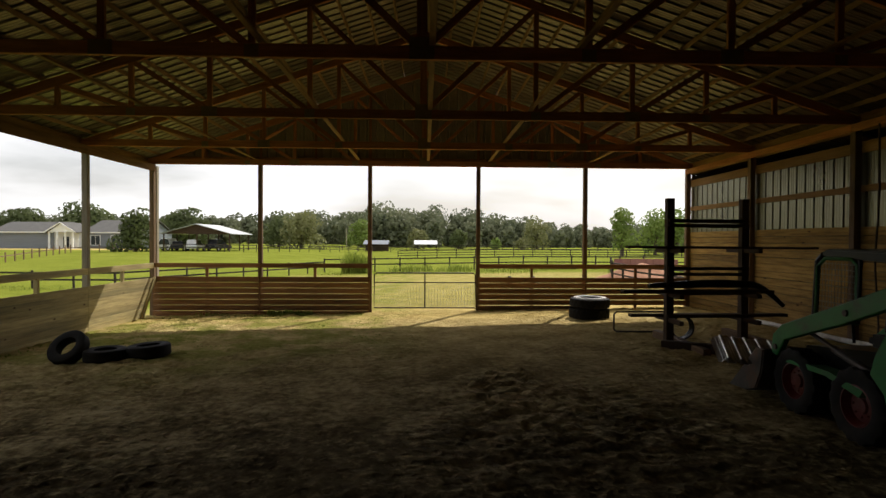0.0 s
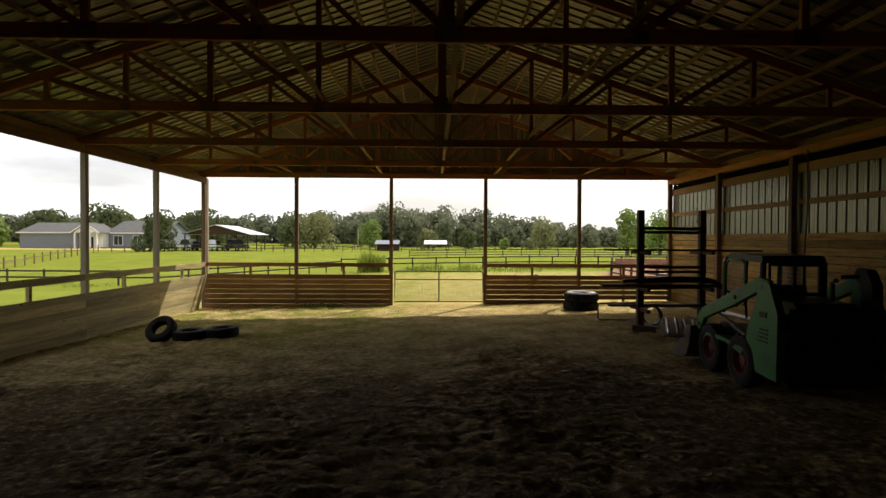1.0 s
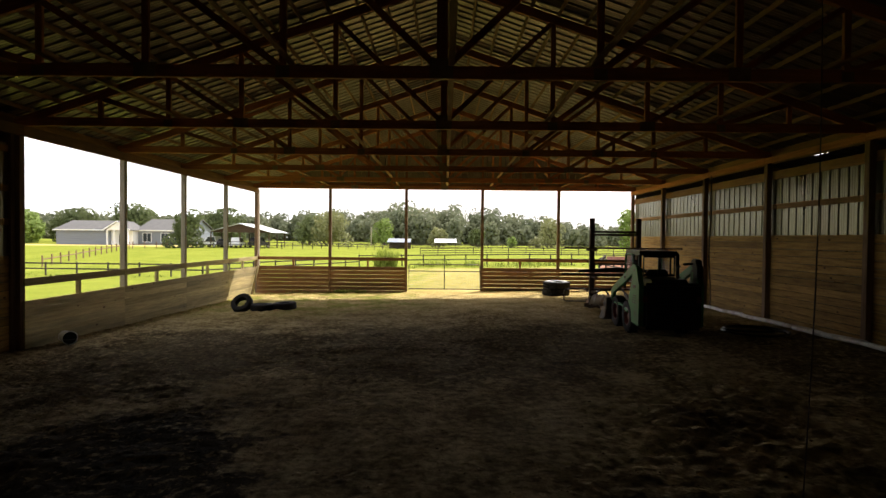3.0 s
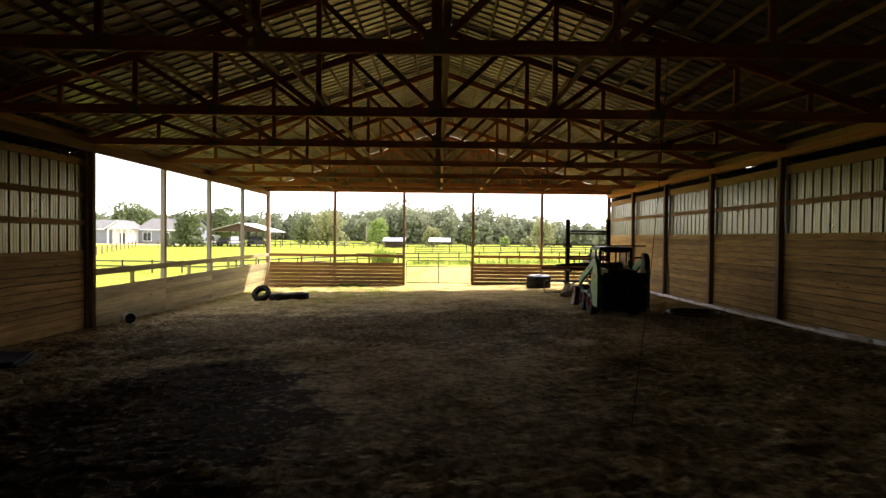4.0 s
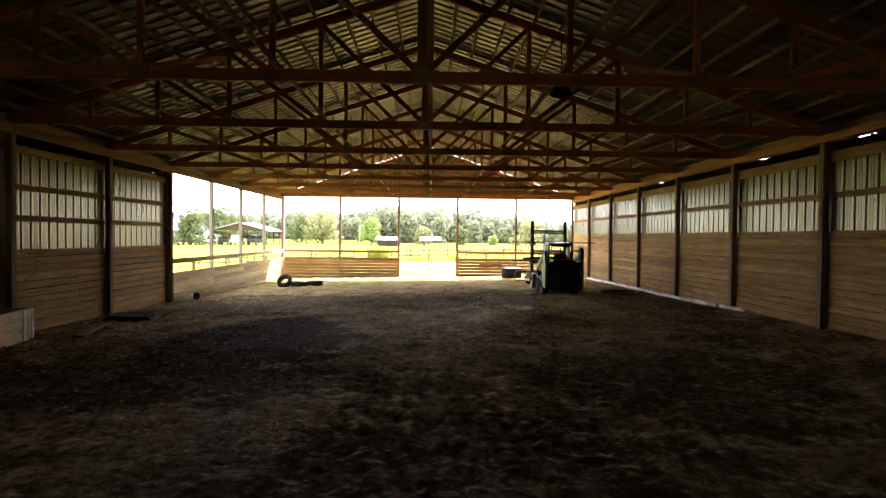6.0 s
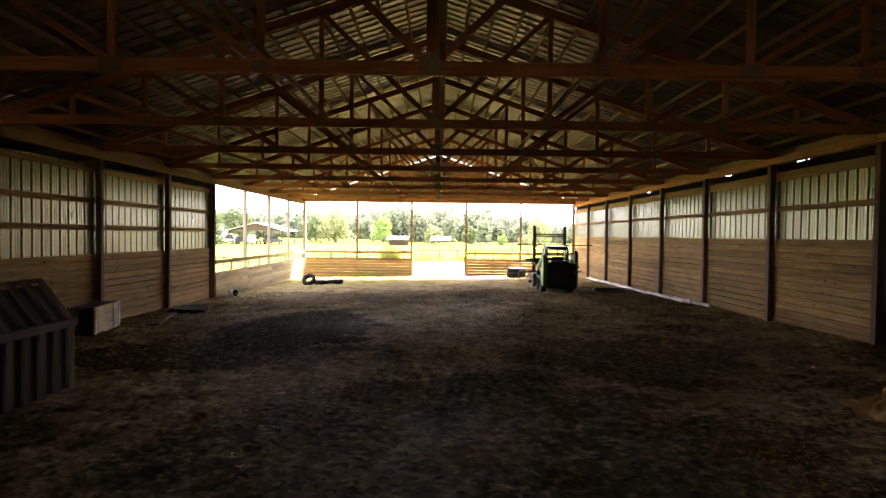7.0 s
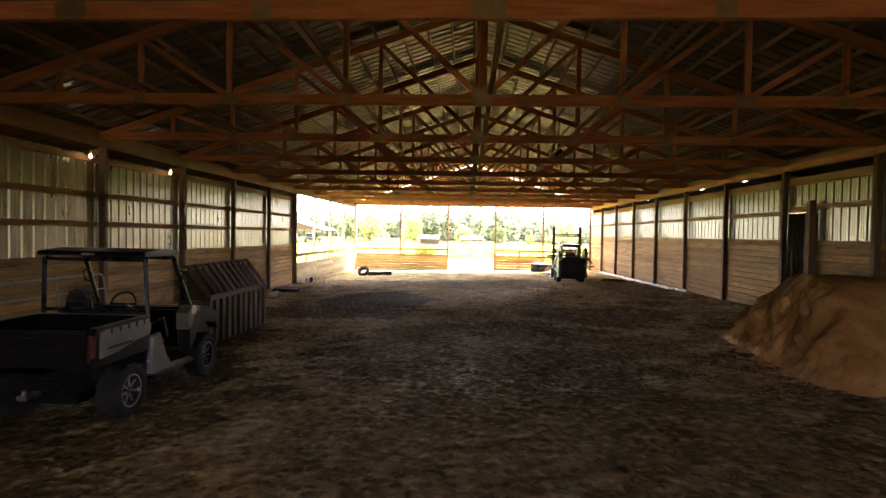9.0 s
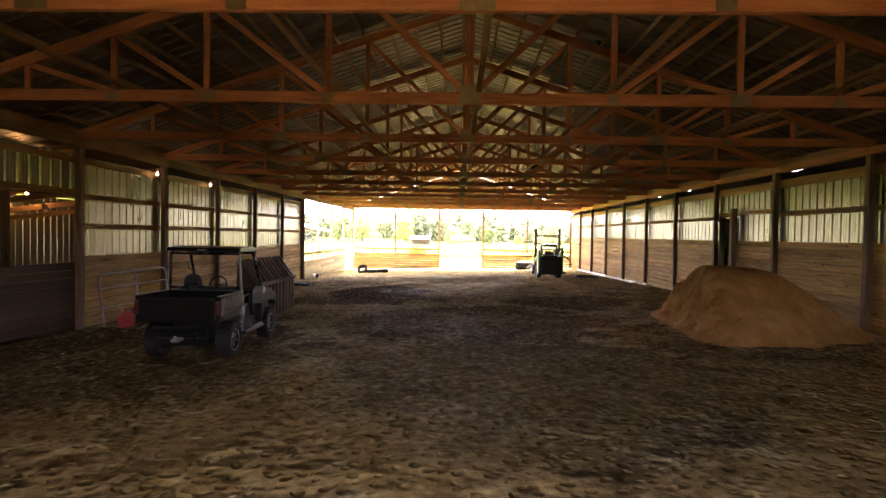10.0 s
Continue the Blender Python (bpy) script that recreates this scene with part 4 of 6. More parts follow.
for x, z in ((-10.0, 3.55), (-11.3, 3.4), (-12.6, 3.24)):
    beam("stall_tie", (x, -S * 7.9, z), (x, -S * 10.2, z), 0.038, 0.089, M_GIRT, shed_left)


def bulb(x, y, z, label, mat=M_BULB, cord=0.0):
    root = empty("lamp", pose(x, y, z), label, "lamp", "bare bulbs along the side wall")
    bm = bmesh.new()
    add_lathe(bm, [(-0.045, 0.001), (-0.04, 0.016), (-0.025, 0.026), (0.0, 0.03), (0.03, 0.024), (0.06, 0.016), (0.061, 0.001)], 12, pose(0, 0, 0, 0, -90, 0), closed=False)
    part("bulb", bm, mat, root, "glowing warm bulb", soft=True)
    bm = bmesh.new()
    add_lathe(bm, [(0.05, 0.001), (0.05, 0.03), (0.12, 0.028), (0.14, 0.045), (0.15, 0.001)], 12, pose(0, 0, 0, 0, -90, 0), closed=False)
    part("socket", bm, M_WHITE, root, soft=True)
    if cord:
        bm = bmesh.new()
        add_tube(bm, [(0, 0, 0.14), (0, 0, 0.14 + cord)], 0.006, 6)
        part("cord", bm, M_BLACK, root)
    return root


bulb(-HALF + 0.16, -29.95, 4.34, "bare glowing bulb high on a barn post")
bulb(-HALF + 0.16, -26.6, 4.34, "bare glowing bulb high on a barn post")
bulb(-11.5, -31.5, 3.64, "bare glowing bulb on a cord under the side shed roof", M_SHEDBULB, 0.5)
bulb(-13.5, -28.4, 3.40, "bare glowing bulb on a cord under the side shed roof", M_SHEDBULB, 0.42)


# ---- tyres ----
def tyre_profile(R, w, inner):
    return [(-w * 0.42, inner), (-w * 0.5, inner + (R - inner) * 0.35), (-w * 0.49, R * 0.90), (-w * 0.40, R * 0.985), (-w * 0.15, R), (w * 0.15, R),
            (w * 0.40, R * 0.985), (w * 0.49, R * 0.90), (w * 0.5, inner + (R - inner) * 0.35), (w * 0.42, inner), (w * 0.36, inner + 0.02), (-w * 0.36, inner + 0.02)]


def add_tyre(bm, R, w, inner, lugs, h=0.03, m=None):
    """One closed tyre body whose tread blocks rise from the same surface."""
    n = lugs * 6 if lugs else 48
    prof = [(-0.42, inner), (-0.5, inner + (R - inner) * 0.35), (-0.49, R * 0.88), (-0.42, R * 0.97), (-0.30, R * 0.99), (-0.10, R), (0.10, R), (0.30, R * 0.99), (0.42, R * 0.97),
            (0.49, R * 0.88), (0.5, inner + (R - inner) * 0.35), (0.42, inner), (0.36, inner + 0.02), (-0.36, inner + 0.02)]
    rings, made = [], []
    for q, (a, r) in enumerate(prof):
        ring = []
        for k in range(n):
            rr = r
            if 2 <= q <= 9:
                if lugs:
                    ph = (k + (3 if a > 0 else 0) + abs(a) * 4) % 6
                    rr = r + (h if ph < 3 else -h * 0.3) * (0.5 if q in (2, 9) else 1)
                else:
                    rr = r + (0.006 if q in (4, 7) else 0)
            t = 2 * math.pi * k / n
            ring.append(bm.verts.new((a * w, rr * math.cos(t), rr * math.sin(t))))
        rings.append(ring)
        made += ring
    for q in range(len(rings)):
        a, b = rings[q], rings[(q + 1) % len(rings)]
        for k in range(n):
            bm.faces.new((a[k], b[k], b[(k + 1) % n], a[(k + 1) % n]))
    if m is not None:
        bmesh.ops.transform(bm, matrix=m, verts=made)


def loose_tyre(x, y, z, rx, ry, rz, R, w, inner, label, lugs=0):
    bm = bmesh.new()
    add_tyre(bm, R, w, inner, lugs, 0.02)
    ob = part("tyre", bm, M_RUBBER, m=pose(x, y, z, rx, ry, rz), soft=True)
    return tagged(ob, label, "tyre", "old tyres on the barn floor")


def g(x, y, dz=0.0):
    return (x, y, gz(x, y) + dz)


loose_tyre(-6.86, -7.72, gz(-7, -7.6) + 0.27, 0, 42, 80, 0.36, 0.22, 0.19, "worn black tyre leaning upright against flat tyres")
loose_tyre(-6.2, -7.65, gz(-6.2, -7.6) + 0.12, 0, 90, 0, 0.38, 0.24, 0.2, "dusty black tyre lying flat on the dirt")
loose_tyre(-5.52, -7.35, gz(-5.5, -7.3) + 0.13, 4, 87, 0, 0.41, 0.25, 0.21, "dusty black tyre lying flat on the dirt")
loose_tyre(4.9, -2.5, gz(4.9, -2.5) + 0.15, 0, 90, 0, 0.57, 0.31, 0.32, "large pale-dusted tractor tyre lying flat, lower of two", 22)
loose_tyre(4.92, -2.5, gz(4.9, -2.5) + 0.45, 0, 90, 20, 0.56, 0.29, 0.32, "large tractor tyre stacked on another", 22)


# added ring that gives the upper tyre its pale sidewall
bm = bmesh.new()
add_lathe(bm, [(-0.012, 0.34), (0.012, 0.35), (0.020, 0.42), (0.014, 0.47), (-0.012, 0.47)], 36, pose(0, 0, 0, 0, -90, 0))
tagged(part("tyre_band", bm, M_PVC, m=pose(4.92, -2.5, gz(4.9, -2.5) + 0.60), soft=True), "pale sidewall ring on the upper stacked tyre", "band")


# ---- skid steer loader ----
def wheel(parent, x, y, R, w, rim_r, rim_mat, lugs, side, alloy=False):
    root = new("wheel")
    root.parent = parent
    root.matrix_basis = pose(x, y, R)
    root.empty_display_size = 0.1
    bm = bmesh.new()
    add_tyre(bm, R * 0.965, w, rim_r, lugs, R * 0.04)
    part("tyre", bm, M_RUBBER, root, soft=True)
    bm = bmesh.new()
    f = side
    add_lathe(bm, [(-0.35 * w * f, rim_r + 0.012), (0.42 * w * f, rim_r + 0.012), (0.44 * w * f, rim_r - 0.012), (0.30 * w * f, rim_r - 0.03), (0.12 * w * f, rim_r * 0.75),
                   (0.14 * w * f, rim_r * 0.4), (0.24 * w * f, rim_r * 0.36), (0.26 * w * f, 0.002)], 28, closed=False)
    if alloy:
        rim_mat = M_BLACK
        spokes = bmesh.new()
        for i in range(7):
            m = pose(0, 0, 0, i * 360 / 7, 0, 0)
            add_box(spokes, 0.30 * w * f - 0.012, 0.30 * w * f + 0.012, -0.013, 0.013, rim_r * 0.25, rim_r * 1.0, 0.005, m)
        add_lathe(spokes, [(0.36 * w * f, rim_r - 0.004), (0.45 * w * f, rim_r - 0.004), (0.45 * w * f, rim_r + 0.012), (0.36 * w * f, rim_r + 0.012)], 28)
        part("spokes", spokes, M_WORNSTEEL, root, "bright alloy spokes")
    else:
        for i in range(8):
            a = i * math.pi / 4
            add_tube(bm, [(0.12 * w * f, math.cos(a) * rim_r * 0.55, math.sin(a) * rim_r * 0.55), (0.2 * w * f, math.cos(a) * rim_r * 0.55, math.sin(a) * rim_r * 0.55)], 0.014, 6)
    part("rim", bm, rim_mat, root, soft=True)
    return root


def skid_steer():
    root = empty("skid_steer_loader", pose(5.17, -13.12, gz(5.2, -13.1), 0, 0, -2.5), "green compact skid steer loader with black cab and red wheel rims", "loader")
    # chassis and engine hood
    bm = bmesh.new()
    add_prism(bm, [(-0.82, 0.30), (-0.90, 0.42), (-0.90, 1.24), (-0.78, 1.36), (-0.05, 1.38), (0.05, 0.95), (1.28, 0.80), (1.34, 0.38), (1.24, 0.26)], "x", -0.40, 0.40)
    part("chassis", bm, M_BLACK, root)
    bm = bmesh.new()
    add_box(bm, -0.62, 0.70, -1.0, -0.86, 0.24, 1.30, 0.07)
    door = part("rear_door", bm, M_BLACK, root, "black rear engine door with louvres")
    for i in range(7):
        bm = bmesh.new()
        add_box(bm, -0.40, 0.40, -1.02, -0.995, 0.52 + i * 0.085, 0.565 + i * 0.085, 0.006)
        part("louvre", bm, M_BLACK, door)
    for s in (-1, 1):
        bm = bmesh.new()
        add_box(bm, s * 0.59 - 0.05, s * 0.59 + 0.05, -1.02, -0.985, 0.86, 1.0, 0.012)
        part("tail_light", bm, M_REDRIM, root, "red tail light")
        # upright at the rear that carries the lift arm
        bm = bmesh.new()
        add_prism(bm, [(-0.94, 0.32), (-0.95, 1.22), (-0.74, 1.62), (-0.50, 1.65), (-0.40, 1.30), (-0.22, 0.98), (-0.16, 0.78), (-0.34, 0.62), (-0.42, 0.34)], "x", s * 0.66 - 0.055, s * 0.66 + 0.055)
        up = part("upright", bm, M_GREEN, root, "green painted side upright with black grille")
        for i in range(4):
            bm = bmesh.new()
            add_box(bm, s * 0.72 - 0.004, s * 0.72 + 0.012, -0.74, -0.46 - 0.02 * i, 0.80 + i * 0.055, 0.825 + i * 0.055, 0.003)
            part("grille_slot", bm, M_BLACK, up)
        bm = bmesh.new()
        add_box(bm, s * 0.72 - 0.003, s * 0.72 + 0.008, -0.70, -0.52, 1.14, 1.22, 0.004)
        part("decal", bm, M_BLACK, up)
        # lift arm
        bm = bmesh.new()
        add_prism(bm, [(-0.74, 1.42), (-0.68, 1.66), (-0.44, 1.70), (0.30, 1.42), (1.32, 1.05), (1.50, 0.90), (1.52, 0.66), (1.40, 0.64), (1.25, 0.87), (0.25, 1.21), (-0.40, 1.47)], "x", s * 0.66 - 0.04, s * 0.66 + 0.04)
        bmesh.ops.bevel(bm, geom=bm.edges[:], offset=0.012, segments=1, affect="EDGES")
        arm = part("lift_arm", bm, M_GREEN, root, "green painted lift arm")
        for a, b in ((0.2, 1.34), (-0.58, 1.56), (1.42, 0.75)):
            bm = bmesh.new()
            add_tube(bm, [(s * 0.60, a, b), (s * 0.72, a, b)], 0.035, 12)
            part("pivot_pin", bm, M_DARKSTEEL, arm)
        bm = bmesh.new()
        add_tube(bm, [(s * 0.60, -0.1, 0.74), (s * 0.60, 0.5, 0.90)], 0.045, 10)
        add_tube(bm, [(s * 0.60, 0.5, 0.90), (s * 0.60, 1.0, 1.04)], 0.025, 10)
        part("lift_cylinder", bm, M_DARKSTEEL, root)
        bm = bmesh.new()
        add_prism(bm, [(-0.05, 0.58), (0.45, 0.66), (1.2, 0.66), (1.25, 0.60), (0.5, 0.60), (0.0, 0.5)], "x", s * 0.60 - 0.1, s * 0.60 + 0.1)
        part("fender", bm, M_GREEN, root)
        wheel(root, s * 0.585, 0.06, 0.40, 0.25, 0.215, M_REDRIM, 14, s)
        wheel(root, s * 0.585, 1.08, 0.40, 0.25, 0.215, M_REDRIM, 14, s)
    # cab: frame, roof, side screens, seat
    bm = bmesh.new()
    add_prism(bm, [(-0.14, 1.93), (-0.10, 1.99), (0.86, 2.01), (0.98, 1.96), (0.98, 1.91), (-0.12, 1.88)], "x", -0.46, 0.46)
    bmesh.ops.bevel(bm, geom=bm.edges[:], offset=0.02, segments=2, affect="EDGES")
    part("cab_roof", bm, M_BLACK, root)
    for s in (-1, 1):
        bm = bmesh.new()
        add_tube(bm, [(s * 0.44, 0.94, 1.94), (s * 0.45, 1.02, 1.86), (s * 0.45, 1.08, 1.0)], 0.035, 8)
        part("cab_post", bm, M_BLACK, root, "black front cab post")
        for y, r, z in ((-0.10, 0.045, 1.35), (0.36, 0.022, 1.2)):
            bm = bmesh.new()
            add_tube(bm, [(s * 0.44, y, 1.9), (s * 0.45, y + 0.01, z)], r, 8)
            part("cab_post", bm, M_BLACK, root)
        bm = bmesh.new()
        for i in range(11):
            y = 0.42 + i * 0.052
            add_tube(bm, [(s * 0.445, y, 1.86), (s * 0.45, y, 1.24)], 0.005, 4, caps=False)
        for i in range(10):
            z = 1.26 + i * 0.064
            add_tube(bm, [(s * 0.446, 0.38, z), (s * 0.446, 1.0, z)], 0.005, 4, caps=False)
        part("side_screen", bm, M_WORNSTEEL, root, "steel mesh side screen")["kind"] = "stuff"
        bm = bmesh.new()
        add_tube(bm, [(s * 0.455, 0.38, 1.20), (s * 0.455, 0.38, 1.84), (s * 0.455, 0.46, 1.90), (s * 0.455, 0.88, 1.90), (s * 0.46, 1.0, 1.80), (s * 0.46, 1.04, 1.20)], 0.022, 8, closed=True)
        part("screen_frame", bm, M_GREEN, root, "green painted screen frame", soft=True)
    bm = bmesh.new()
    add_tube(bm, [(-0.36, -0.12, 1.42), (-0.36, -0.12, 1.86), (0.36, -0.12, 1.86), (0.36, -0.12, 1.42)], 0.03, 8, closed=True)
    add_box(bm, -0.02, 0.02, -0.14, -0.10, 1.42, 1.86)
    part("rear_window_frame", bm, M_BLACK, root)
    bm = bmesh.new()
    add_box(bm, -0.27, 0.27, 0.0, 0.48, 0.94, 1.08, 0.04)
    add_box(bm, -0.25, 0.25, -0.06, 0.06, 1.05, 1.55, 0.04)
    part("seat", bm, M_SEAT, root)
    for s in (-1, 1):
        bm = bmesh.new()
        add_tube(bm, [(s * 0.3, 0.62, 0.95), (s * 0.3, 0.66, 1.35), (s * 0.26, 0.62, 1.42)], 0.016, 8)
        part("control_lever", bm, M_BLACK, root)
    bm = bmesh.new()
    add_tube(bm, [(0.30, -0.5, 1.36), (0.30, -0.5, 1.62), (0.30, -0.58, 1.66)], 0.035, 10)
    part("exhaust_pipe", bm, M_DARKSTEEL, root)
    # right arm's rear upright again, in black for the shade on its green paint
    bm = bmesh.new()
    add_prism(bm, [(-0.86, 1.10), (-0.86, 1.62), (-0.74, 1.82), (-0.52, 1.84), (-0.46, 1.70), (-0.60, 1.58), (-0.62, 1.10)], "x", 0.60, 0.74)
    bmesh.ops.bevel(bm, geom=bm.edges[:], offset=0.02, segments=2, affect="EDGES")
    add_tube(bm, [(0.45, -0.45, 1.70), (0.66, -0.62, 1.72)], 0.03, 8)
    part("arm_tower", bm, M_BLACK, root)
    # bucket on the ground
    bm = bmesh.new()
    prof = [(1.50, 0.70), (1.54, 0.40), (1.66, 0.16), (1.90, 0.06), (2.36, 0.03), (2.36, 0.055), (1.92, 0.09), (1.70, 0.20), (1.59, 0.42), (1.55, 0.70)]
    add_prism(bm, prof, "x", -0.80, 0.80)
    for s in (-1, 1):
        add_prism(bm, [(1.52, 0.69), (1.56, 0.40), (1.68, 0.16), (1.92, 0.07), (2.33, 0.045), (2.20, 0.16), (1.66, 0.69)], "x", s * 0.80 - 0.015, s * 0.80 + 0.015)
    part("bucket", bm, M_DARKSTEEL, root, "worn dark steel bucket resting on the ground")
    return root


skid_steer()


# ---- utility vehicle ----
def utility_vehicle():
    root = empty("utility_vehicle", pose(-4.82, -35.97, gz(-4.8, -35.4), 0, 0, 1.0), "silver and black utility vehicle with roll cage and cargo bed", "utility vehicle")
    for s in (-1, 1):
        wheel(root, s * 0.62, 0.0, 0.33, 0.26, 0.18, M_WORNSTEEL, 16, s, alloy=True)
        wheel(root, s * 0.62, 1.93, 0.33, 0.24, 0.18, M_WORNSTEEL, 16, s, alloy=True)
    bm = bmesh.new()
    add_box(bm, -0.45, 0.45, -0.5, 2.3, 0.30, 0.46, 0.03)
    add_tube(bm, [(-0.62, 0, 0.33), (0.62, 0, 0.33)], 0.04, 10)
    add_tube(bm, [(-0.62, 1.93, 0.33), (0.62, 1.93, 0.33)], 0.04, 10)
    for s in (-1, 1):
        add_tube(bm, [(s * 0.42, -0.1, 0.36), (s * 0.36, -0.2, 0.78)], 0.045, 8)
        add_box(bm, s * 0.70 - 0.08, s * 0.70 + 0.06, 0.45, 1.45, 0.34, 0.40, 0.015)
    part("chassis", bm, M_BLACK, root)
    # cargo bed
    bm = bmesh.new()
    add_box(bm, -0.68, 0.68, -0.60, 0.40, 0.72, 0.78, 0.01)
    bed = part("cargo_bed", bm, M_BLACK, root, "black plastic cargo bed")
    bm = bmesh.new()
    add_prism(bm, [(0.34, 0.74), (0.34, 1.125), (0.32, 1.125), (0.32, 1.155), (0.42, 1.155), (0.42, 1.125), (0.40, 1.125), (0.40, 0.74)], "x", -0.63, 0.63)
    part("headboard", bm, M_BLACK, bed)
    for s in (-1, 1):
        bm = bmesh.new()
        add_prism(bm, [(s * 0.64, 0.74), (s * 0.64, 1.12), (s * 0.63, 1.12), (s * 0.63, 1.155), (s * 0.72, 1.155), (s * 0.72, 1.12), (s * 0.70, 1.12), (s * 0.70, 0.74)], "y", -0.59, 0.42)
        part("side_wall", bm, M_BLACK, bed)
    bm = bmesh.new()
    add_box(bm, -0.63, 0.63, -0.66, -0.60, 0.74, 1.13, 0.02)
    add_box(bm, -0.52, 0.52, -0.675, -0.655, 0.80, 0.94, 0.01)
    add_box(bm, -0.12, 0.12, -0.685, -0.655, 1.02, 1.06, 0.008)
    part("tailgate", bm, M_BLACK, bed)
    for s in (-1, 1):
        # silver side panel with slots along its upper edge
        bm = bmesh.new()
        add_prism(bm, [(-0.55, 0.82), (-0.54, 1.10), (-0.44, 1.125), (0.34, 1.125), (0.39, 1.02), (0.36, 0.92), (0.05, 0.90), (-0.25, 0.84)], "x", s * 0.725 - 0.02, s * 0.725 + 0.02)
        bmesh.ops.bevel(bm, geom=bm.edges[:], offset=0.008, segments=1, affect="EDGES")
        pan = part("side_panel", bm, M_SILVER, root, "silver plastic side panel")
        for i in range(5):
            bm = bmesh.new()
            add_box(bm, s * 0.745 - 0.004, s * 0.745 + 0.006, -0.40 + i * 0.155, -0.372 + i * 0.155, 1.07, 1.13)
            part("slot", bm, M_BLACK, pan)
        bm = bmesh.new()
        add_box(bm, s * 0.742 - 0.004, s * 0.742 + 0.006, -0.45, 0.0, 0.90, 0.935, 0.004)
        part("recess", bm, M_BLACK, pan)
        bm = bmesh.new()
        add_box(bm, s * 0.675 - 0.035, s * 0.675 + 0.035, -0.64, -0.585, 0.84, 1.08, 0.015)
        part("tail_light", bm, M_REDRIM, root, "red tail light")
        # rocker panel and front wing
        bm = bmesh.new()
        add_prism(bm, [(0.40, 0.42), (0.46, 0.86), (0.62, 0.90), (0.74, 0.62), (0.86, 0.46), (1.40, 0.44), (1.44, 0.40), (0.6, 0.38)], "x", s * 0.70 - 0.03, s * 0.70 + 0.03)
        part("rocker_panel", bm, M_SILVER, root, "silver lower body panel")
        bm = bmesh.new()
        add_prism(bm, [(1.42, 0.44), (1.40, 0.96), (1.52, 1.10), (1.86, 1.06), (2.32, 0.88), (2.40, 0.72), (2.32, 0.66), (2.22, 0.78), (1.96, 0.84), (1.70, 0.78), (1.55, 0.60)], "x", s * 0.63 - 0.08, s * 0.63 + 0.08)
        bmesh.ops.bevel(bm, geom=bm.edges[:], offset=0.015, segments=2, affect="EDGES")
        part("front_wing", bm, M_BLACK, root)
        bm = bmesh.new()
        add_prism(bm, [(1.40, 0.92), (1.44, 1.09), (1.56, 1.125), (1.90, 1.075), (2.36, 0.90), (2.30, 0.84), (1.86, 0.99), (1.56, 1.0)], "x", s * 0.63 - 0.09, s * 0.63 + 0.09)
        part("wing_cover", bm, M_BLACK, root)
        bm = bmesh.new()
        add_prism(bm, [(1.34, 0.80), (1.33, 1.04), (1.46, 1.14), (1.70, 1.10), (1.66, 1.03), (1.52, 0.98), (1.44, 0.84)], "x", s * 0.64 - 0.095, s * 0.64 + 0.095)
        bmesh.ops.bevel(bm, geom=bm.edges[:], offset=0.012, segments=1, affect="EDGES")
        part("cowl_panel", bm, M_SILVER, root, "silver cowl panel")
        bm = bmesh.new()
        add_box(bm, s * 0.50 - 0.11, s * 0.50 + 0.11, 2.36, 2.42, 0.76, 0.88, 0.02)
        part("headlight", bm, M_WHITE, root, "clear headlight")
        # roll cage
        bm = bmesh.new()
        add_tube(bm, [(s * 0.66, 0.46, 0.5), (s * 0.66, 0.44, 1.2), (s * 0.64, 0.43, 1.84), (s * 0.61, 0.54, 1.90), (s * 0.60, 1.02, 1.90), (s * 0.62, 1.14, 1.82), (s * 0.67, 1.52, 1.10)], 0.028, 10)
        add_tube(bm, [(s * 0.66, 0.46, 1.02), (s * 0.68, 0.78, 1.06), (s * 0.68, 0.88, 0.80)], 0.016, 8)
        part("roll_cage", bm, M_BLACKGLOSS, root, "glossy black roll cage tube")
    for a, y, z in ((0.64, 0.435, 1.83), (0.64, 0.44, 1.2), (0.60, 1.13, 1.83)):
        bm = bmesh.new()
        add_tube(bm, [(-a, y, z), (a, y, z)], 0.026, 8)
        part("cross_bar", bm, M_BLACKGLOSS, root)
    bm = bmesh.new()
    add_prism(bm, [(0.33, 1.885), (0.36, 1.935), (0.75, 1.965), (1.14, 1.94), (1.20, 1.885), (1.16, 1.87), (0.37, 1.87)], "x", -0.68, 0.68)
    bmesh.ops.bevel(bm, geom=bm.edges[:], offset=0.012, segments=2, affect="EDGES")
    rf = part("roof", bm, M_BLACK, root, "black plastic roof")
    bm = bmesh.new()
    add_box(bm, -0.10, 0.06, 0.32, 0.34, 1.885, 1.912, 0.005)
    part("badge", bm, M_WHITE, rf, "small pale badge")
    bm = bmesh.new()
    add_prism(bm, [(1.46, 1.05), (1.52, 1.12), (1.9, 1.06), (2.36, 0.90), (2.40, 0.62), (2.34, 0.55), (1.5, 0.60)], "x", -0.55, 0.55)
    bmesh.ops.bevel(bm, geom=bm.edges[:], offset=0.015, segments=2, affect="EDGES")
    part("hood", bm, M_BLACK, root)
    bm = bmesh.new()
    add_box(bm, -0.60, 0.60, 1.36, 1.50, 0.55, 1.12, 0.04)
    part("dashboard", bm, M_BLACK, root)
    bm = bmesh.new()
    ring = [(-0.02 + 0.17 * math.cos(i * math.pi / 10), 1.04 + 0.06 * math.sin(i * math.pi / 10), 1.20 + 0.15 * math.sin(i * math.pi / 10)) for i in range(20)]
    add_tube(bm, ring, 0.014, 6, closed=True)
    add_tube(bm, [(-0.02, 1.04, 1.20), (-0.02, 1.40, 1.02)], 0.02, 6)
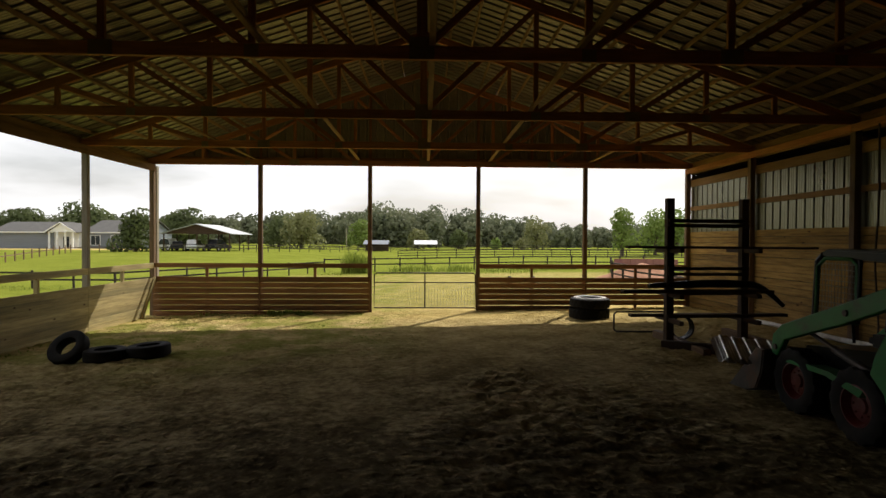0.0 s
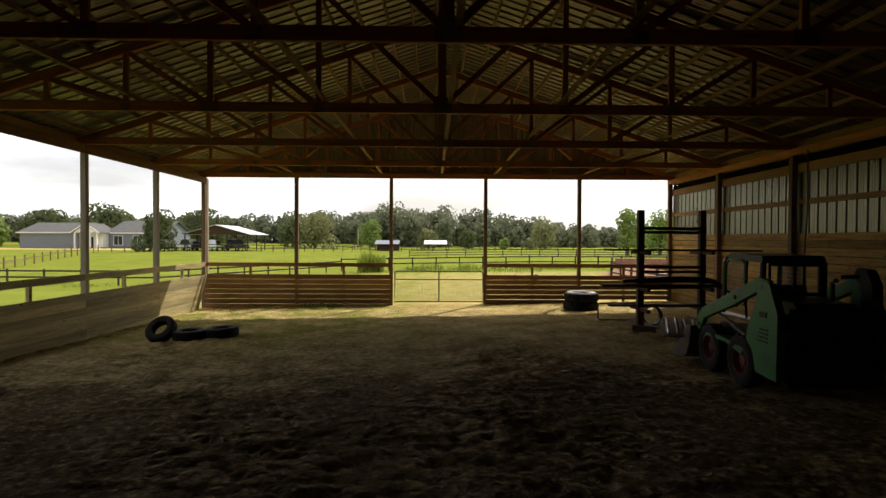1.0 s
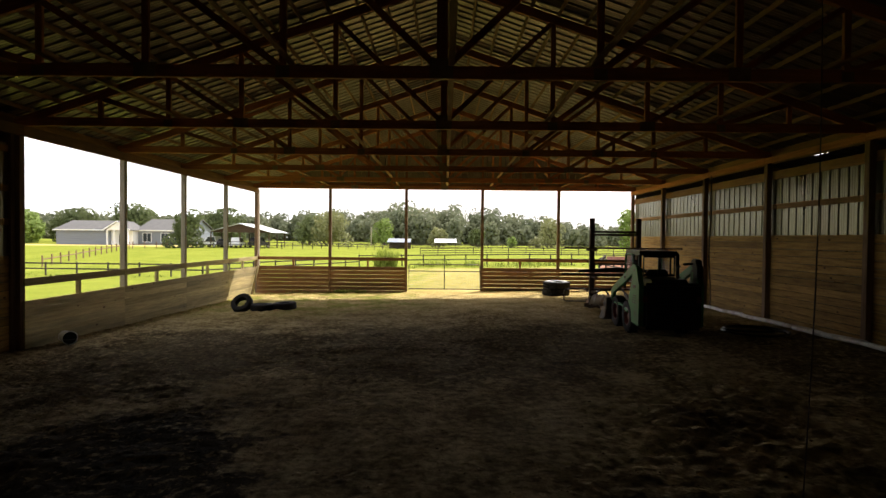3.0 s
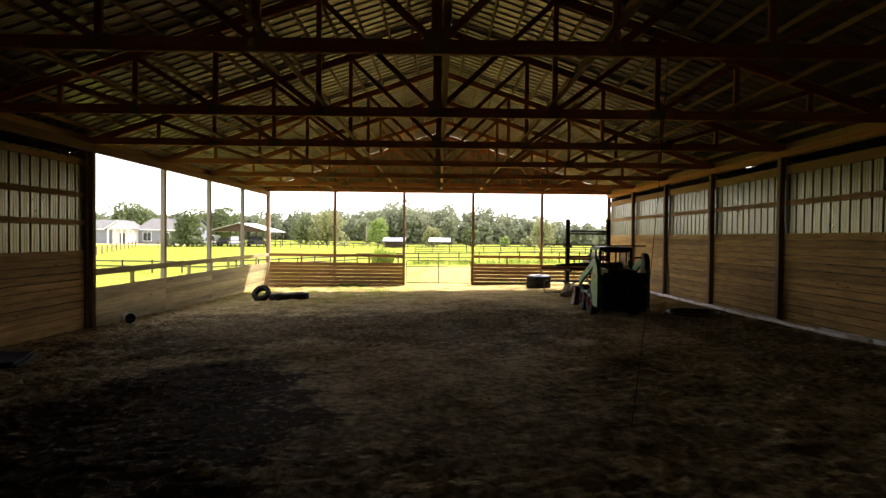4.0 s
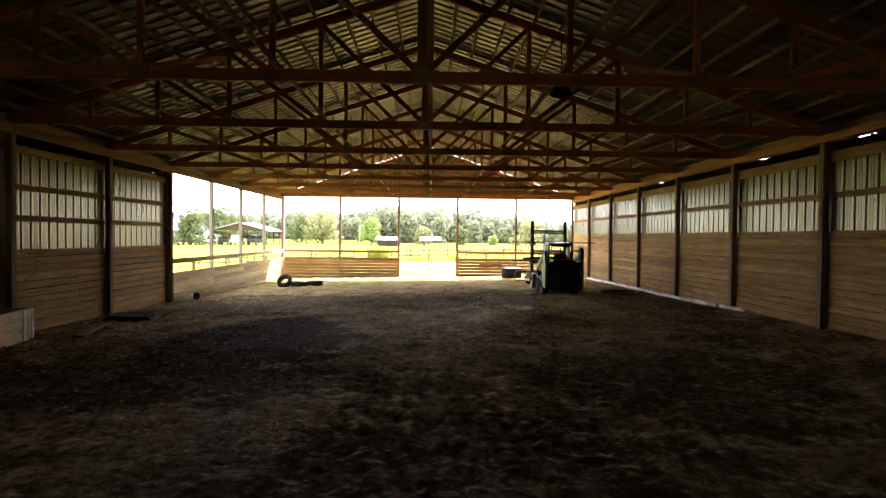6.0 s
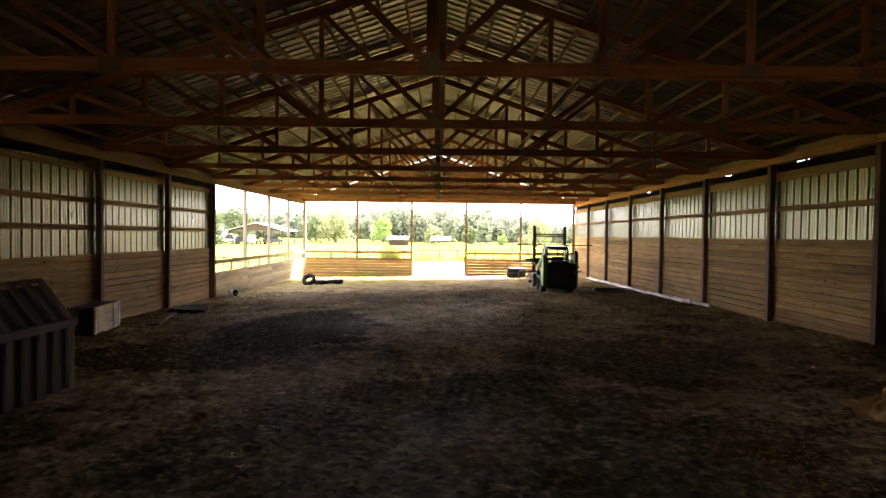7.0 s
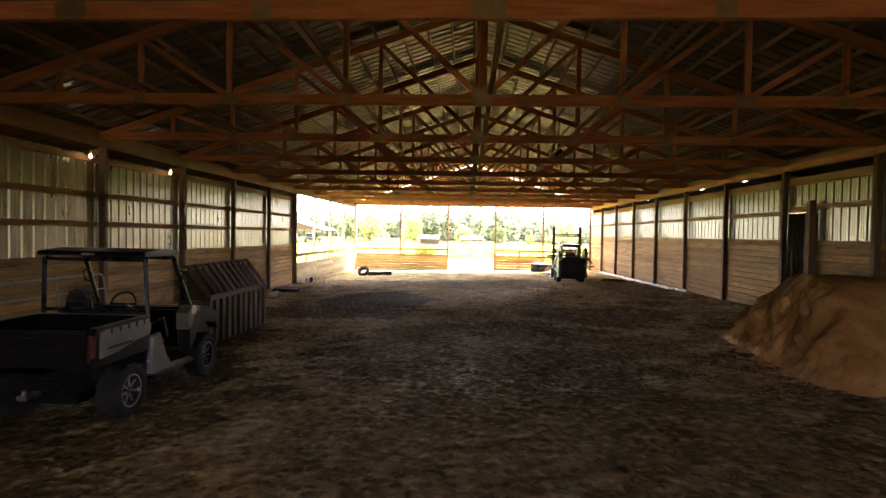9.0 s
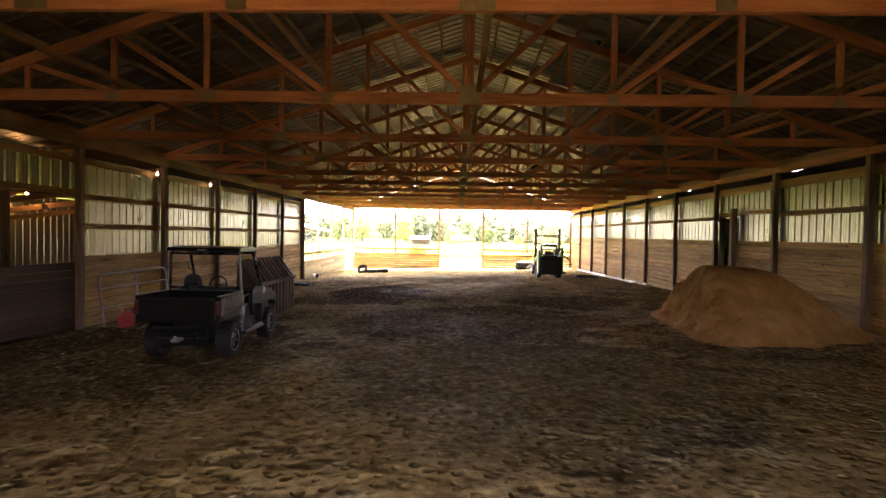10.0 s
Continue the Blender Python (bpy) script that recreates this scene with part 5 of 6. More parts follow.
    add_tube(bm, [(-0.18, 1.04, 1.20), (0.14, 1.04, 1.20)], 0.011, 6)
    part("steering_wheel", bm, M_BLACK, root)
    bm = bmesh.new()
    add_box(bm, -0.60, 0.60, 0.52, 1.00, 0.66, 0.80, 0.05)
    add_box(bm, -0.60, 0.60, 0.48, 0.60, 0.78, 1.16, 0.05)
    part("seat", bm, M_SEAT, root, "black bench seat")
    bm = bmesh.new()
    add_prism(bm, [(-0.46, 1.14), (-0.44, 1.36), (-0.36, 1.44), (-0.20, 1.45), (-0.12, 1.36), (-0.10, 1.14)], "y", 0.50, 0.59)
    bmesh.ops.bevel(bm, geom=bm.edges[:], offset=0.03, segments=2, affect="EDGES")
    part("headrest", bm, M_SEAT, root, soft=True)
    bm = bmesh.new()
    add_box(bm, -0.40, -0.16, 0.46, 0.50, 1.16, 1.30, 0.01)
    part("seat_back_tray", bm, M_BLACK, root)
    for s in (-1, 1):
        bm = bmesh.new()
        add_tube(bm, [(s * 0.65, 1.32, 1.46), (s * 0.72, 1.28, 1.50), (s * 0.72, 1.24, 1.62), (s * 0.64, 1.22, 1.66)], 0.01, 6)
        part("grab_handle", bm, M_BLACKGLOSS, root)
    bm = bmesh.new()
    add_box(bm, -0.5, 0.5, -0.56, -0.44, 0.46, 0.62, 0.02)
    add_tube(bm, [(0.3, -0.4, 0.5), (0.3, -0.62, 0.5)], 0.05, 10)
    part("rear_bumper", bm, M_BLACK, root)
    bm = bmesh.new()
    add_box(bm, -0.06, 0.06, -0.72, -0.5, 0.40, 0.45, 0.008)
    add_tube(bm, [(0, -0.68, 0.45), (0, -0.68, 0.5)], 0.028, 10)
    part("tow_hitch", bm, M_WORNSTEEL, root)
    return root


utility_vehicle()


# ---- sawdust pile ----
def sawdust_pile():
    """Steep crumbling face towards the aisle, smooth dumped slopes towards the wall and the near end."""
    def soft_min(vals, k=0.13):
        return -k * math.log(sum(math.exp(-v / k) for v in vals))

    def height(x, y):
        foot = 4.90 + 0.20 * noise.noise((y * 0.9, 0, 3)) + 0.14 * max(0.0, y + 33.0)
        left = (x - foot) * 1.5 if x - foot < 0.22 else 0.33 + (x - foot - 0.22) * 3.0
        front = (y + 34.75 + 0.10 * noise.noise((x * 0.9, 2, 7)) - 0.42 * max(0.0, x - 6.9)) * 0.86
        right = (8.98 - x) * 0.78 - 0.15 * max(0.0, x - 7.2)
        back = (-29.6 - y) * 0.72
        top = 1.50 + 0.10 * noise.noise((x * 0.9, y * 0.9, 5)) - 0.05 * (x - 6.3)
        h = soft_min((left, front, right, back, top))
        # a scatter of crumbs along the foot of the steep face
        reach = (x - 4.1 - 0.5 * noise.noise((x * 1.1, y * 1.4, 8))) / 1.0
        skirt = 0.12 * smooth(reach) * smooth((y + 34.4) / 0.8) * smooth((-30.4 - y) / 1.2) * (0.4 + 1.1 * abs(noise.noise((x * 4.0, y * 4.0, 6)))) - 0.02
        crumb = 0.030 * noise.noise((x * 4.5, y * 4.5, 1)) + 0.022 * noise.noise((x * 11, y * 11, 6))
        return max(h, skirt - 0.03) + crumb * 0.6

    def slump(x, y, z):
        """The steep face breaks into lumps and runnels."""
        steep = smooth((6.1 - x) / 0.7) * smooth((z - gz(x, y)) / 0.15)
        out = 0.30 * abs(noise.noise((y * 2.3, z * 1.3, 3))) + 0.20 * abs(noise.noise((y * 5.5, z * 3.6, 9))) + 0.09 * noise.noise((y * 13, z * 11, x * 6)) + 0.06 * noise.noise((y * 24, z * 22, x * 9))
        return (x - steep * (out - 0.13), y, z)

    xs = np.arange(3.5, 9.02, 0.036)
    ys = np.arange(-35.3, -29.3, 0.036)
    rows = [[slump(x, y, gz(x, y) - 0.02 + height(x, y)) for x in xs] for y in ys]
    ob = sheet("sawdust_pile", rows, M_SAWDUST)
    return tagged(ob, "large heap of golden-brown sawdust beside the wall", "sawdust pile", kind="stuff")


sawdust_pile()


# ---- slatted feed bin ----
def feed_bin():
    root = empty("feed_bin", pose(-5.3, -30.1, gz(-5.3, -30.1)), "dark wooden slatted bin with a steep ribbed lid", "bin")
    y0, y1 = -1.5, 1.48
    bm = bmesh.new()
    add_prism(bm, [(-0.06, 0.0), (-0.06, 0.93), (-0.44, 1.50), (-0.56, 1.50), (-0.62, 0.0)], "y", y0 + 0.03, y1 - 0.03)
    part("body", bm, M_OLDWOOD, root)
    n = 11
    for i in range(n):
        y = y0 + 0.06 + (y1 - y0 - 0.12) * i / (n - 1)
        beam("slat", (0.0, y, 0.0), (0.0, y, 0.93), 0.12, 0.05, M_BIN, root, up=(0, 1, 0))
    for i in range(n):
        y = y0 + 0.06 + (y1 - y0 - 0.12) * i / (n - 1)
        beam("lid_batten", (0.0, y, 1.0), (-0.46, y, 1.60), 0.10, 0.05, M_BIN, root, up=(0, 1, 0))
    beam("cap_rail", (0.02, y0 - 0.03, 0.97), (0.02, y1 + 0.03, 0.97), 0.11, 0.09, M_BIN, root)
    beam("top_rail", (-0.48, y0 - 0.02, 1.58), (-0.48, y1 + 0.02, 1.58), 0.06, 0.06, M_BIN, root)
    for y in (y0, y1):
        beam("end_board", (-0.30, y, 0.03), (-0.30, y, 0.92), 0.58, 0.03, M_BIN, root, up=(1, 0, 0))
    return root


feed_bin()


# ---- storage rack with stacked timber ----
def storage_rack():
    root = empty("storage_rack", pose(0, 0, 0), "dark timber post rack loaded with boards and pipes", "rack")
    a, b = (5.21, -7.1), (6.87, -7.0)
    for x, y in (a, b):
        beam("upright", (x, y, gz(x, y) - 0.15), (x, y, 3.29), 0.155, 0.155, M_OLDWOOD, root, up=(0, 1, 0))
    for z in (2.82, 2.72, 1.81, 1.69, 1.28, 0.80):
        for y in (-0.10, 0.10):
            beam("cross_bar", (a[0] - 0.06, a[1] + y, z), (b[0] + 0.06, b[1] + y, z - (0.02 if y > 0 else 0)), 0.065, 0.045, M_OLDWOOD, root)
    for (x, y) in (a, b):
        for z in (2.19, 1.26, 0.72):
            beam("arm", (x, y - 0.6, z), (x, y + 0.6, z), 0.09, 0.09, M_OLDWOOD, root)
    for x, y in (a, b):
        beam("foot", (x + 0.16, y - 1.3, gz(x, y) + 0.07), (x + 0.16, y + 1.0, gz(x, y) + 0.07), 0.16, 0.16, M_POST, root)
    return root


storage_rack()


def loose_board(p0, p1, d, t, mat, label, group=""):
    return tagged(beam("board", p0, p1, d, t, mat, up=(0, 0, 1)), label, "board", group)


grp = "boards stacked on the rack"
loose_board((4.2, -7.35, 2.26), (8.3, -7.23, 2.25), 0.05, 0.14, M_OLDWOOD, "long dark board laid on the rack arms", grp)
loose_board((4.35, -7.0, 2.255), (8.0, -7.5, 2.255), 0.045, 0.12, M_OLDWOOD, "long dark board laid on the rack arms", grp)
loose_board((4.65, -6.8, 2.255), (6.1, -6.9, 2.255), 0.045, 0.14, M_OLDWOOD, "short dark board laid on the rack arms", grp)
loose_board((4.1, -7.4, 1.35), (7.3, -7.3, 1.34), 0.07, 0.2, M_OLDWOOD, "thick dark timber laid on the rack arms", grp)
loose_board((4.45, -6.9, 0.79), (7.8, -7.0, 0.81), 0.06, 0.2, M_OLDWOOD, "dark board on the low rack arms", grp)
bm = bmesh.new()
pts = [(4.75 + 2.9 * i / 16, -7.15 + 0.05 * math.sin(i), 1.44 + 0.05 * math.sin(i / 16 * math.pi) - (0.42 * max(0, (i - 12) / 4) ** 2)) for i in range(17)]
add_tube(bm, pts, [0.045 + 0.045 * math.sin(i / 16 * math.pi) for i in range(17)], 10)
tagged(part("rolled_tarp", bm, M_BLACK, soft=True), "black rolled tarp sagging over the rack arms", "tarp")
bm = bmesh.new()
for j in range(4):
    add_tube(bm, [(5.75 + 0.25 * math.cos(i * math.pi / 12), -6.6 + 0.05 * j, gz(5.8, -6.6) + 0.28 + 0.25 * math.sin(i * math.pi / 12)) for i in range(24)], 0.022, 6, closed=True)
tagged(part("hose_coil", bm, M_BLACK, soft=True), "black hose coil standing against the rack", "hose")
bm = bmesh.new()
zg = gz(4.9, -5.5)
add_tube(bm, [(5.9, -5.5, zg + 0.52), (4.66, -5.5, zg + 0.52), (4.60, -5.5, zg + 0.46), (4.60, -5.5, zg + 0.10), (4.66, -5.5, zg + 0.04), (5.9, -5.5, zg + 0.04)], 0.022, 8)
tagged(part("bent_pipe", bm, M_DARKSTEEL, soft=True), "bent dark steel pipe standing beside the rack", "pipe")
# ribbed metal sheets lying in front of the rack
sheets = empty("metal_sheet_stack", pose(4.62, -10.98, gz(4.7, -11.0) + 0.56, 12, 3, -20), "bare corrugated metal sheets lying across the loader bucket", "metal sheets")
for i in range(3):
    bm = bmesh.new()
    prof = rib_profile(-0.46, 0.46, 0.16, 0.03, 0.06, 0.025)
    lo = [bm.verts.new((a, -0.42, d + i * 0.02)) for a, d in prof]
    hi = [bm.verts.new((a, 0.42, d + i * 0.02)) for a, d in prof]
    for k in range(len(lo) - 1):
        bm.faces.new((lo[k], lo[k + 1], hi[k + 1], hi[k]))
    part("sheet", bm, M_WORNSTEEL, sheets, m=pose(0.03 * i, 0.02 * i, 0))
loose_board((4.9, -7.5, gz(5, -7.5) + 0.08), (6.9, -9.2, gz(7, -9.2) + 0.09), 0.17, 0.16, M_OLDWOOD, "heavy brown timber lying on the dirt")
loose_board((5.5, -8.95, gz(5.5, -8.9) + 0.06), (6.9, -8.5, gz(7, -8.5) + 0.06), 0.13, 0.13, M_OLDWOOD, "dark timber lying on the dirt")
loose_board((5.55, -8.3, gz(5.5, -8.3) + 0.09), (6.6, -8.1, gz(6.6, -8.1) + 0.09), 0.2, 0.2, M_OLDWOOD, "dark timber block lying on the dirt")

# ---- gate in the far wall ----
gate = empty("farm_gate", pose(0.02, -0.02, 0.09), "dark tube farm gate with wire mesh, closed", "gate")
bm = bmesh.new()
add_tube(bm, [(-1.70, 0, 0.0), (-1.70, 0, 1.12), (-1.64, 0, 1.18), (1.66, 0, 1.18), (1.72, 0, 1.12), (1.72, 0, 0.0)], 0.024, 8, closed=True)
part("gate_frame", bm, M_DARKSTEEL, gate, soft=True)
bm = bmesh.new()
add_tube(bm, [(-1.70, 0, 0.86), (1.72, 0, 0.86)], 0.02, 8)
part("gate_rail", bm, M_DARKSTEEL, gate, soft=True)
bm = bmesh.new()
add_tube(bm, [(0.01, 0, 0.0), (0.01, 0, 1.18)], 0.022, 8)
part("gate_brace", bm, M_DARKSTEEL, gate, soft=True)
bm = bmesh.new()
for i in range(1, 67):
    x = -1.70 + i * 0.051
    add_tube(bm, [(x, 0.018, 0.02), (x, 0.018, 0.85)], 0.0022, 3, caps=False)
for i in range(1, 9):
    z = i * 0.1
    add_tube(bm, [(-1.70, 0.018, z), (1.72, 0.018, z)], 0.0022, 3, caps=False)
part("wire_mesh", bm, M_GALV, gate)
for z in (0.2, 1.0):
    bm = bmesh.new()
    add_tube(bm, [(1.72, 0, z), (1.78, 0, z), (1.78, 0, z + 0.06)], 0.012, 6)
    part("hinge", bm, M_DARKSTEEL, gate)

# ---- things along the side walls ----
crate = empty("storage_box", pose(-8.52, -23.05, gz(-8.5, -23.0) - 0.01, 0, 0, 9), "pale wooden box, open at one end, inner boards darkened for shade", "box")
for name, p0, p1, dep, th, up in (("side_panel", (0.30, -0.72, 0.34), (0.30, 0.72, 0.34), 0.66, 0.03, (0, 0, 1)), ("side_panel", (-0.30, -0.72, 0.34), (-0.30, 0.72, 0.34), 0.66, 0.03, (0, 0, 1)),
                                  ("base", (0, -0.72, 0.025), (0, 0.72, 0.025), 0.56, 0.03, (1, 0, 0)), ("top", (0, -0.72, 0.655), (0, 0.72, 0.655), 0.56, 0.03, (1, 0, 0)),
                                  ("back", (-0.27, 0.70, 0.34), (0.27, 0.70, 0.34), 0.58, 0.025, (0, 0, 1))):
    # all but the side panels take dark timber, for the near side's shade
    beam(name, p0, p1, dep, th, M_GREYBOARD if name == "side_panel" else M_OLDWOOD, crate, up=up)
for y in (-0.66, 0.36, 0.66):
    beam("batten", (0.322, y, 0.02), (0.322, y, 0.66), 0.07, 0.016, M_PVC, crate, up=(0, 1, 0))
beam("stained_board", (0.320, -0.42, 0.03), (0.320, -0.42, 0.65), 0.26, 0.012, M_TAN, crate, "brown stained board", up=(0, 1, 0))
bucket = empty("bucket", pose(-8.5, -13.95, gz(-8.5, -13.9) + 0.15, 0, 0, -40), "pale bucket lying on its side by the wall", "bucket")
bm = bmesh.new()
add_lathe(bm, [(-0.19, 0.002), (-0.19, 0.125), (-0.185, 0.13), (0.17, 0.15), (0.19, 0.155), (0.19, 0.145), (0.17, 0.14), (-0.175, 0.12), (-0.175, 0.002)], 24, closed=False)
part("shell", bm, M_WHITE, bucket, soft=True)
bm = bmesh.new()
add_tube(bm, [(0.16 + 0.12 * math.sin(a), 0.15 * math.cos(a), -0.02) for a in [i * math.pi / 10 for i in range(11)]], 0.004, 5)
part("handle", bm, M_GALV, bucket)
# black disc closing the bucket: the mouth's shade put in as a part
bm = bmesh.new()
add_lathe(bm, [(0.165, 0.002), (0.165, 0.138), (0.16, 0.138), (0.16, 0.002)], 24, closed=False)
part("mud_filling", bm, M_BLACK, bucket, "black disc for the shaded mouth")

# tube corral panels leaning at the left wall
def corral_panel(x, y, rz, lean, label):
    root = empty("corral_panel", pose(x, y, gz(x, y) + 0.02, 0, lean, rz), label, "corral panel", "corral panels against the wall")
    bm = bmesh.new()
    L, Hh = 3.0, 1.25
    add_tube(bm, [(0, 0, 0), (0, 0, Hh - 0.12), (0, 0.04, Hh - 0.04), (0, 0.12, Hh), (0, L - 0.12, Hh), (0, L - 0.04, Hh - 0.04), (0, L, Hh - 0.12), (0, L, 0)], 0.024, 8)
    part("frame", bm, M_GALV, root, soft=True)
    for z in (0.42, 0.90):
        bm = bmesh.new()
        add_tube(bm, [(0, 0, z), (0, L, z)], 0.018, 8)
        part("rail", bm, M_GALV, root, soft=True)
    bm = bmesh.new()
    add_tube(bm, [(0, L * 0.5, 0.02), (0, L * 0.5, Hh)], 0.02, 8)
    part("brace", bm, M_GALV, root, soft=True)
    return root


corral_panel(-8.72, -32.55, 0, -7, "galvanised tube corral panel leaning on the board wall")
can = empty("fuel_can", pose(-8.05, -32.75, gz(-8, -32.7), 0, 0, 20), "red plastic fuel can on the dirt floor", "fuel can")
bm = bmesh.new()
add_box(bm, -0.17, 0.17, -0.11, 0.11, 0.0, 0.34, 0.04)
add_box(bm, -0.12, 0.12, -0.035, 0.035, 0.32, 0.40, 0.015)
part("body", bm, M_RED, can)
bm = bmesh.new()
add_tube(bm, [(-0.09, 0, 0.36), (-0.09, 0, 0.46), (-0.20, 0, 0.54)], 0.035, 8)
part("spout", bm, M_TAN, can, "yellow spout")
tub = empty("feed_tub", pose(-8.2, -31.7, gz(-8.2, -31.7)), "dark red plastic tub on the dirt floor", "tub")
bm = bmesh.new()
add_lathe(bm, [(0.0, 0.002), (0.0, 0.30), (0.33, 0.36), (0.345, 0.375), (0.345, 0.355), (0.33, 0.345), (0.02, 0.285), (0.02, 0.002)], 28, pose(0, 0, 0, 0, -90, 0), closed=False)
part("shell", bm, M_REDRIM, tub, soft=True)

# white pipes along the foot of the right wall
for i, (y0, y1, x) in enumerate(((-4.4, -10.2, 8.80), (-9.6, -15.0, 8.74), (-12.8, -18.2, 8.66), (-16.6, -19.3, 8.82))):
    bm = bmesh.new()
    pts = [(x + 0.03 * math.sin(j * 1.3 + i), y0 + (y1 - y0) * j / 10, gz(x, y0 + (y1 - y0) * j / 10) + 0.075 + 0.01 * math.sin(j * 2.1)) for j in range(11)]
    add_tube(bm, pts, 0.055, 12)
    tagged(part("pipe", bm, M_PVC, soft=True), "long off-white plastic pipe lying along the wall", "pipe", "pipes along the wall")
# dark hose and oddments near the loader
bm = bmesh.new()
add_tube(bm, [(7.4 + 0.7 * math.cos(i * 0.45), -13.4 + 0.9 * math.sin(i * 0.45) * (1 - i * 0.02), gz(7.4, -13.4) + 0.05 + 0.004 * i) for i in range(26)], 0.03, 8)
tagged(part("hose", bm, M_BLACK, soft=True), "loose dark hose lying on the dirt", "hose")
# thin rope from a truss, and a hose hanging on the right wall
bm = bmesh.new()
add_tube(bm, [(2.95 - 0.75 * f + 0.05 * math.sin(f * 3), -22.0 - 1.0 * f, 4.86 + (gz(2.2, -23) - 4.84) * f) for f in [i / 10 for i in range(11)]] + [(2.35, -23.4, gz(2.3, -23.4) + 0.012), (2.1, -23.7, gz(2.1, -23.7) + 0.012)], 0.0045, 5)
tagged(part("rope", bm, M_ROPE, soft=True), "thin dark rope hanging from a truss to the floor", "rope")
bm = bmesh.new()
add_tube(bm, [(8.84 + 0.03 * math.sin(i * 0.7), -8.15 + 0.02 * math.sin(i), 4.7 - i * 0.36) for i in range(13)], 0.018, 6)
tagged(part("hanging_hose", bm, M_ROPE, soft=True), "dark hose hanging down the board wall", "hose")
# dark clods and an old mat by the left wall
bm = bmesh.new()
add_box(bm, -0.55, 0.55, -0.4, 0.4, 0.0, 0.16, 0.05)
bmesh.ops.subdivide_edges(bm, edges=bm.edges[:], cuts=2, use_grid_fill=True)
for v in bm.verts:
    v.co.z += 0.06 * noise.noise(v.co * 3)
tagged(part("rubber_mat", bm, M_RUBBER, m=pose(-7.9, -19.3, gz(-7.9, -19.3) - 0.02, 0, 0, 15), soft=True), "folded black rubber mat on the dirt", "mat")
loose_board(g(-8.3, -19.2, 0.03), g(-7.4, -22.3, 0.03), 0.045, 0.2, M_POST, "weathered board lying on the dirt")

# dark shape on a truss, built as a hanging dome fixture
dome = empty("dome_light", pose(3.0, -S * 6 - 0.14, 5.62), "dark dome-shaped fixture hanging from a roof truss", "lamp")
bm = bmesh.new()
add_lathe(bm, [(0.0, 0.24), (0.02, 0.235), (0.14, 0.19), (0.24, 0.10), (0.27, 0.06), (0.40, 0.055), (0.41, 0.002), (0.25, 0.05), (0.13, 0.18), (0.01, 0.225)], 24, pose(0, 0, 0, 0, -90, 0))
part("shade", bm, M_BLACK, dome, soft=True)
bm = bmesh.new()
add_tube(bm, [(0, 0, 0.38), (0, 0.02, 1.32)], 0.014, 8)
part("stem", bm, M_DARKSTEEL, dome)


# ---- outside: fences ----
def fence(name, pts, spacing, height, rails, mat, label, post_size=0.11):
    """A plank fence through points, with a post at each step and rails between them."""
    root = empty(name, pose(0, 0, 0), label, "fence", "pasture fences")
    for (xa, ya), (xb, yb) in zip(pts, pts[1:]):
        L = math.hypot(xb - xa, yb - ya)
        n = max(1, round(L / spacing))
        prev = None
        for i in range(n + 1):
            x, y = xa + (xb - xa) * i / n, ya + (yb - ya) * i / n
            z = gz(x, y)
            lean = rnd.uniform(-0.02, 0.02)
            beam("post", (x, y, z - 0.2), (x + lean, y, z + height + rnd.uniform(0.0, 0.06)), post_size, post_size, mat, root, up=(0, 1, 0))
            if prev:
                for r in rails:
                    beam("rail", (prev[0], prev[1] - 0.07, prev[2] + r), (x, y - 0.07, z + r), 0.10, 0.035, mat, root)
            prev = (x, y, z)
    return root


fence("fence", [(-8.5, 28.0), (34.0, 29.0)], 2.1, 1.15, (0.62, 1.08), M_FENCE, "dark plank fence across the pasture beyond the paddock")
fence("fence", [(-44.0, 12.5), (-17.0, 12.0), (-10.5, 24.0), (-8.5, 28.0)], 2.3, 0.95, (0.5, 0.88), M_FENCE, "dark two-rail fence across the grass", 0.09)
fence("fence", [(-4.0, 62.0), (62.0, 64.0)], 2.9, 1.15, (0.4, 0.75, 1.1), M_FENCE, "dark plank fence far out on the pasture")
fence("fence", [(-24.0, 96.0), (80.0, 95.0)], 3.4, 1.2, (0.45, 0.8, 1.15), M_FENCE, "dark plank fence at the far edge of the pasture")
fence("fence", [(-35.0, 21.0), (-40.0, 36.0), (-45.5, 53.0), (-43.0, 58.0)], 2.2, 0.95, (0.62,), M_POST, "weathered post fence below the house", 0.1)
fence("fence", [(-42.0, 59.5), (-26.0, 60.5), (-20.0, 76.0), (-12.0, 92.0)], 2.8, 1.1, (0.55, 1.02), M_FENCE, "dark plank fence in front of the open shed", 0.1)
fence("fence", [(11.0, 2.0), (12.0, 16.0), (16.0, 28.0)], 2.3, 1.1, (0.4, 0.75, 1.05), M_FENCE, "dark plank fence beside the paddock")


